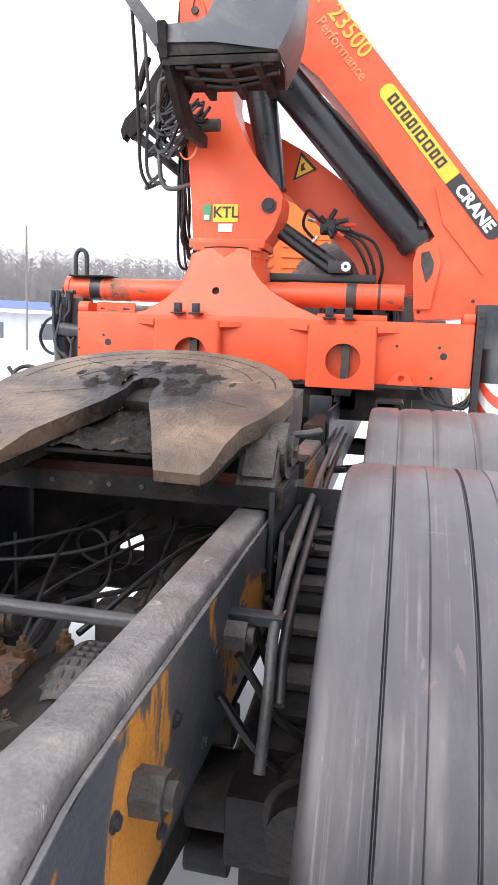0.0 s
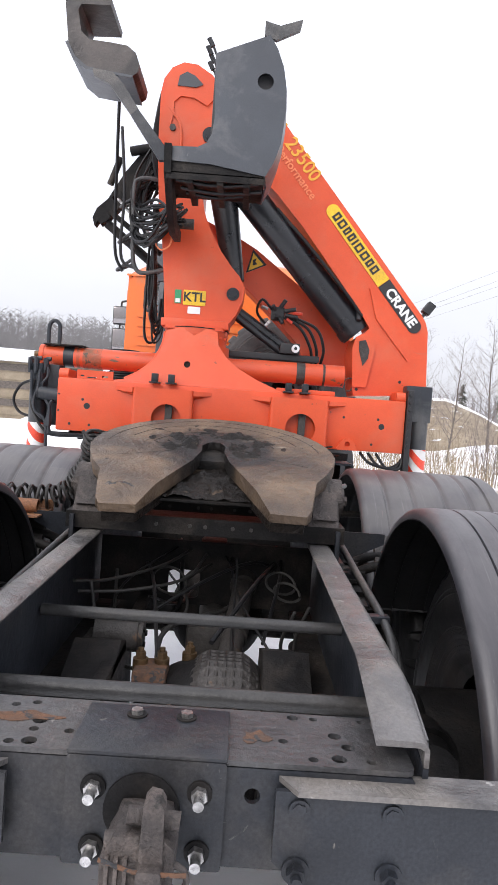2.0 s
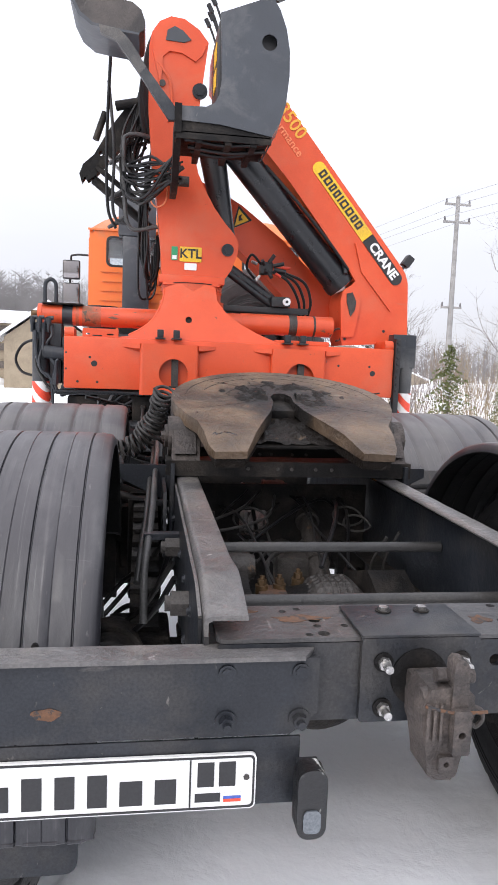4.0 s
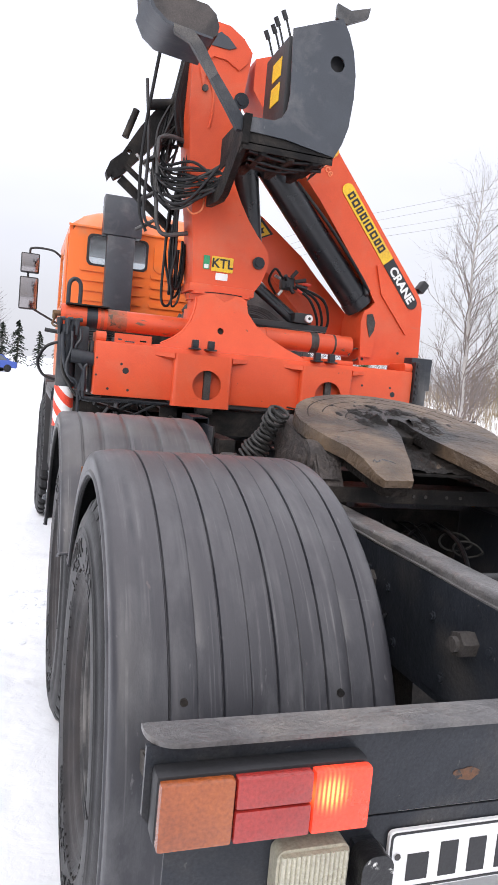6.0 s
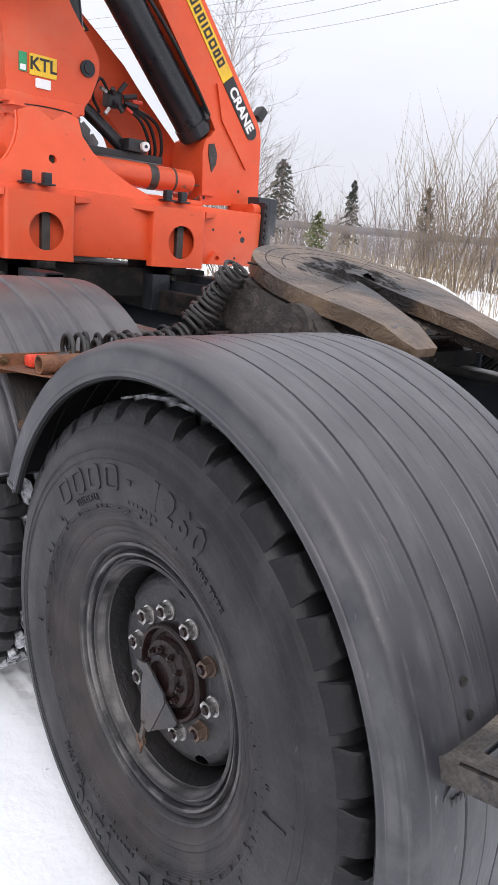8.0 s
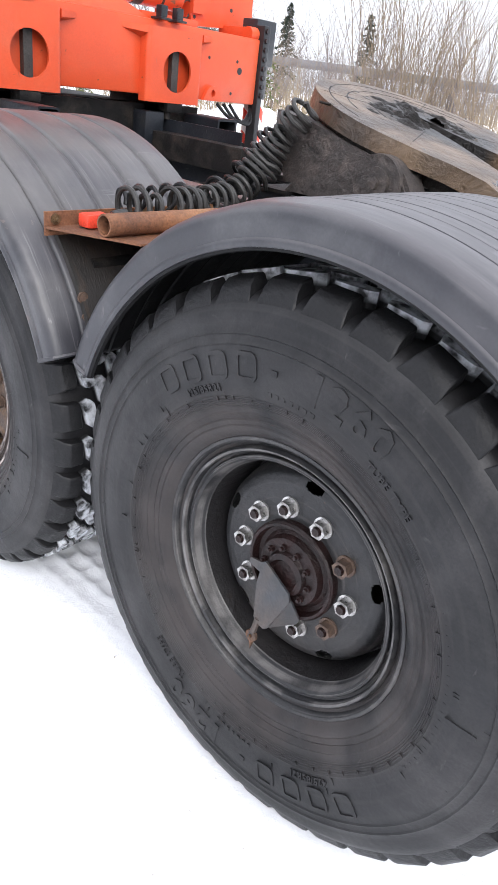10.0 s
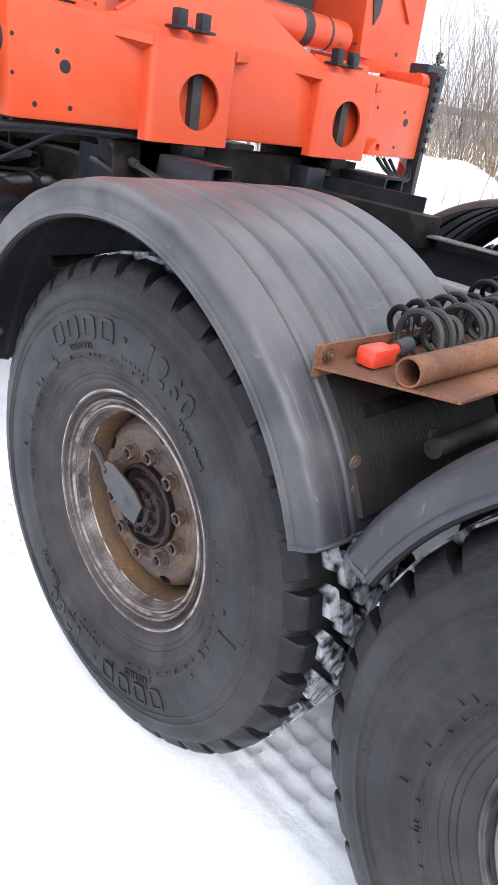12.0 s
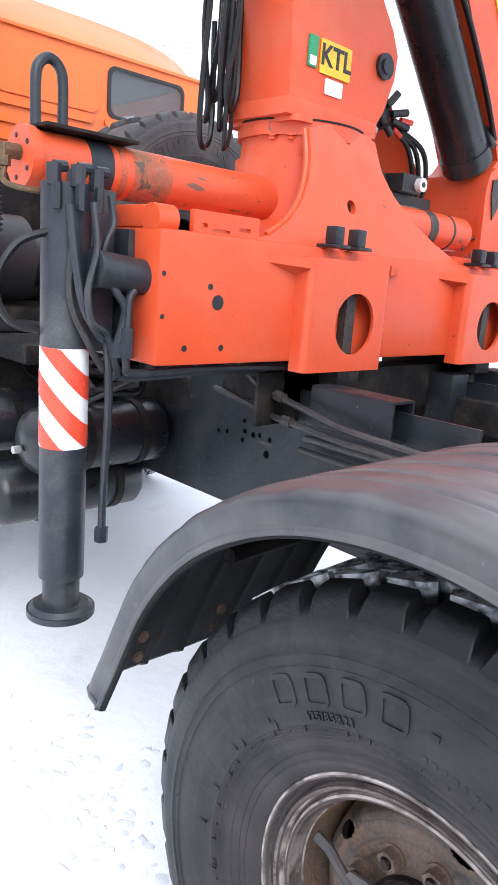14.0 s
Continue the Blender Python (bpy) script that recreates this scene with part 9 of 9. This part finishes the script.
for z, dx in ((9.50, -0.56), (9.50, 0.56), (8.70, -0.6), (8.70, 0.6)):
    part("wire", tube(bm_new(), [(px + dx, py, z), (px + dx * 0.9 + 1.6, py - 10.5, z - 0.38), (px + dx * 0.9 + 1.9, py - 19.5, z - 0.42), (px + dx * 0.9 + 2.3, py - 31, z - 0.2), (px + dx + 2.8, py - 42, z)], 0.010, 5, 5), WIRE, wires)
    part("wire", tube(bm_new(), [(px + dx, py, z), (px + dx - 5, py + 26, z - 0.6), (px + dx - 10, py + 52, z)], 0.010, 5, 5), WIRE, wires)
# a second pole farther off
qx, qy = 14.4, 64.5
pole2 = thing("utility_pole", (qx, qy, 0), "thin distant utility pole with crossarms above a grassy slope", "pole")
part("post", tube(bm_new(), [(qx, qy, -0.3), (qx, qy, 10.0)], 0.17, 10, 0, True, 0.62), CONCRETE, pole2)
for z in (9.6, 8.8):
    am = part("crossarm", box(bm_new(), qx - 0.7, qx + 0.7, qy - 0.06, qy + 0.06, z - 0.06, z + 0.06, 0.01), CONCRETE, pole2)
    for s in (-1, 1):
        part("insulator", tube(bm_new(), [(qx + s * 0.6, qy, z + 0.06), (qx + s * 0.6, qy, z + 0.26)], 0.06, 8, 0, True, 0.6), PIPE_FAR, am)
# grassy slope with a snowy crest beyond the yard
rows, crest = [], []
for i in range(61):
    az = 4 + 21 * i / 60
    fade = min(1.0, i / 8, (60 - i) / 26)
    row = []
    for d, h in ((40, -0.3), (43, 0.5), (45, 1.3), (47, 2.2), (49, 3.0), (50.5, 3.35)):
        x, y = polar(az - 1.4, d, (0.3, -0.4))
        row.append((x, y, -0.3 + (h + 0.3) * fade + 0.25 * noise.noise((x * 0.4, y * 0.4, 2))))
    rows.append(row)
    last = row[-1]
    x2, y2 = polar(az - 1.4, 58, (0.3, -0.4))
    crest.append([(last[0], last[1], last[2] - 0.02), (last[0] * 1.005, last[1] * 1.005, last[2] + 0.22 * fade), (x2, y2, last[2] + 0.3 * fade), (x2 * 1.3, y2 * 1.3, -0.5)])
solo("grass_slope", grid_sheet(bm_new(), rows), SLOPE, "tan dry-grass slope showing through thin snow", "slope", kind="structure", angle=60)
solo("snow_crest", grid_sheet(bm_new(), crest), SNOW, "band of snow along the top of the slope", "snow", kind="structure", angle=60)
for k, (az, d, h) in enumerate(((9.3, 66, 2.4), (12.9, 68, 2.9), (14.2, 70, 2.4), (17, 64, 2.6), (20, 66, 3.0))):
    x, y = polar(az - 1.4, d, (0.5, -0.3))
    conifer((x, y, 2.6), h, 60 + k, NEEDLE, "small dark conifer behind the crest of the slope", 0.30, "fir_tree", 0.1, False)

# thin mast across the yard
mx, my = -0.0 + 38 * math.sin(radians(-28.4)), 38 * math.cos(radians(-28.4))
mast = thing("mast", (mx, my, 0), "thin dark mast across the yard", "mast")
part("post", tube(bm_new(), [(mx, my, -0.3), (mx, my, 6.9)], 0.07, 10, 0, True, 0.7), PIPE_FAR, mast)

# pipeline on trestles
pipe = thing("pipeline", (*polar(50, 52), 0), "grey lagged pipeline on low trestles beyond the shrubs", "pipeline")
pts = [polar(az, 52 / max(0.55, math.cos(radians(az - 50)))) for az in (38, 44, 50, 56, 68, 80, 92)]
part("pipe", tube(bm_new(), [(x, y, 3.0) for x, y in pts], 0.26, 12, 4), PIPE_FAR, pipe)
for (x, y), (x2, y2) in zip(pts, pts[1:]):
    for f in (0.0, 0.33, 0.67):
        xx, yy = x + (x2 - x) * f, y + (y2 - y) * f
        b = bm_new()
        box(b, xx - 0.08, xx + 0.08, yy - 0.08, yy + 0.08, -0.3, 2.75, 0.01)
        part("trestle", b, CONCRETE, pipe)


def shed(az, dist, width, depth, eaves, ridge, wall, roof, label, category="building", turn=0.0, gable=False, boarded=False):
    """A small building facing the yard: walls, a roof with overhang and snow, a door and windows."""
    x, y = polar(az, dist)
    t = thing("building", (x, y, 0), label, category)
    m = Matrix.Translation((x, y, 0)) @ Matrix.Rotation(radians(-az + turn), 4, "Z")

    def add(name, bmx, mat, tag="", owner=None):
        bmesh.ops.transform(bmx, matrix=m, verts=bmx.verts)
        return part(name, bmx, mat, owner or t, tag)

    w, d = width / 2, depth
    wl_ = add("wall", box(bm_new(), -w, w, 0, d, -0.2, eaves), wall)
    if gable:
        add("gable", plate(bm_new(), [(-w, eaves + 0.002), (w, eaves + 0.002), (0, ridge)], "y", 0.002, d), wall)
        add("roof", plate(bm_new(), [(-w - 0.4, eaves - 0.15), (0, ridge + 0.12), (w + 0.4, eaves - 0.15), (w + 0.4, eaves + 0.05), (0, ridge + 0.32), (-w - 0.4, eaves + 0.05)], "y", -0.35, d + 0.3), roof)
    else:
        add("roof", plate(bm_new(), [(-0.4, eaves + 0.002), (-0.4, eaves + 0.2), (d * 0.5, ridge), (d + 0.4, eaves + 0.2), (d + 0.4, eaves + 0.002)], "x", -w - 0.4, w + 0.4), roof)
        add("fascia", box(bm_new(), -w - 0.42, w + 0.42, -0.46, -0.402, eaves + 0.0, eaves + 0.22), WHITE)
    n = 0 if boarded else max(1, int(width / 3))
    for k in range(6 if boarded else 0):
        add("board", box(bm_new(), -w - 0.01, w + 0.01, -0.05, -0.003, eaves * (0.06 + 0.155 * k), eaves * (0.06 + 0.155 * k) + eaves * 0.125), (WALL_TAN, BARK)[k % 2], "", wl_)
    for k in range(n):
        cx = -w + width * (k + 0.5) / n
        add("window", box(bm_new(), cx - 0.5, cx + 0.5, -0.03, -0.002, eaves * 0.42, eaves * 0.78), GLASS, "", wl_)
    return t


shed(-29.2, 46, 6.5, 5.0, 2.75, 3.6, WALL_PALE, BLUE, "pale shed with a blue roof across the yard")
shed(-17.0, 46, 12, 6.0, 3.6, 4.6, WALL_TAN, SNOW_LUMP, "long low boarded building with snow on its roof", boarded=True)
shed(-8.6, 36, 4.2, 6.0, 2.5, 4.1, WALL_TAN, SNOW_LUMP, "tan gabled house with a snowy roof", gable=True)
shed(-40, 60, 14, 6.0, 3.2, 4.2, WALL_PALE, SNOW_LUMP, "long pale building at the edge of the wood")


def parked_car(az, dist, paint, label, turn):
    x, y = polar(az, dist)
    t = thing("parked_car", (x, y, 0), label, "car", "parked cars")
    m = Matrix.Translation((x, y, 0)) @ Matrix.Rotation(radians(turn), 4, "Z")
    out = [(-2.1, 0.35), (-2.1, 0.80), (-1.25, 0.90), (-0.70, 1.42), (0.85, 1.45), (1.55, 0.95), (2.1, 0.88), (2.1, 0.35)]
    b = plate(bm_new(), out, "y", -0.82, 0.82, bevel=0.06)
    bmesh.ops.transform(b, matrix=m, verts=b.verts)
    body = part("body", b, paint, t)
    for s in (-1, 1):
        b = plate(bm_new(), [(-1.1, 0.93), (-0.62, 1.36), (0.80, 1.38), (1.35, 0.97)], "y", s * 0.822, s * 0.828)
        bmesh.ops.transform(b, matrix=m, verts=b.verts)
        part("side_glass", b, GLASS, body)
        for xx in (-1.3, 1.35):
            b = cyl(bm_new(), (xx, s * 0.62, 0.32), (xx, s * 0.84, 0.32), 0.32, 20)
            bmesh.ops.transform(b, matrix=m, verts=b.verts)
            part("wheel", b, RUBBER, t)


parked_car(-4.4, 62, BLUE, "blue car parked at the far end of the yard", 20)
parked_car(-6.6, 58, WHITE, "white car parked at the far end of the yard", 15)
# heaps of cleared snow at the edge of the yard
for k, (az, dist, r) in enumerate(((-31, 38, 2.2), (-34, 40, 2.6), (-24, 42, 2.0), (-15, 40, 1.6), (36, 16, 1.3), (43, 15.5, 1.5), (49, 15, 1.3))):
    x, y = polar(az, dist)
    b = bm_new()
    bmesh.ops.create_icosphere(b, subdivisions=4, radius=r, matrix=Matrix.Translation((x, y, gz(x, y) - 0.1 * r)) @ Matrix.Diagonal((1.5, 1.0, 0.42, 1)))
    for v in b.verts:
        v.co += Vector((1, 1, 0.6)) * 0.22 * r * noise.noise(v.co * 0.9) + Vector((0, 0, 0.10 * noise.noise(v.co * 3.1)))
    solo("snow_heap", b, SNOW, "lumpy heap of cleared snow", "snow heap", "snow heaps", angle=70)

# crumbs of trodden snow beside the outrigger leg
rnd = random.Random(63)
bmx = bm_new()
for k in range(170):
    x, y = rnd.gauss(-1.10, 0.17), rnd.gauss(3.90, 0.28)
    r = rnd.uniform(0.006, 0.024)
    bb = bmesh.ops.create_icosphere(bmx, subdivisions=1, radius=r, matrix=Matrix.Translation((x, y, ground_height(x, y) + tread_dent(x, y) - r * 0.05)) @ Matrix.Rotation(rnd.uniform(0, 3), 4, "Z") @ Matrix.Diagonal((rnd.uniform(1, 1.9), 1, 0.42, 1)))
    for vv in bb["verts"]:
        vv.co += Vector((rnd.uniform(-1, 1), rnd.uniform(-1, 1), rnd.uniform(-1, 1))) * r * 0.22
solo("snow_crumbs", bmx, SNOW_LUMP, "loose crumbs of trodden snow", "snow", kind="stuff")
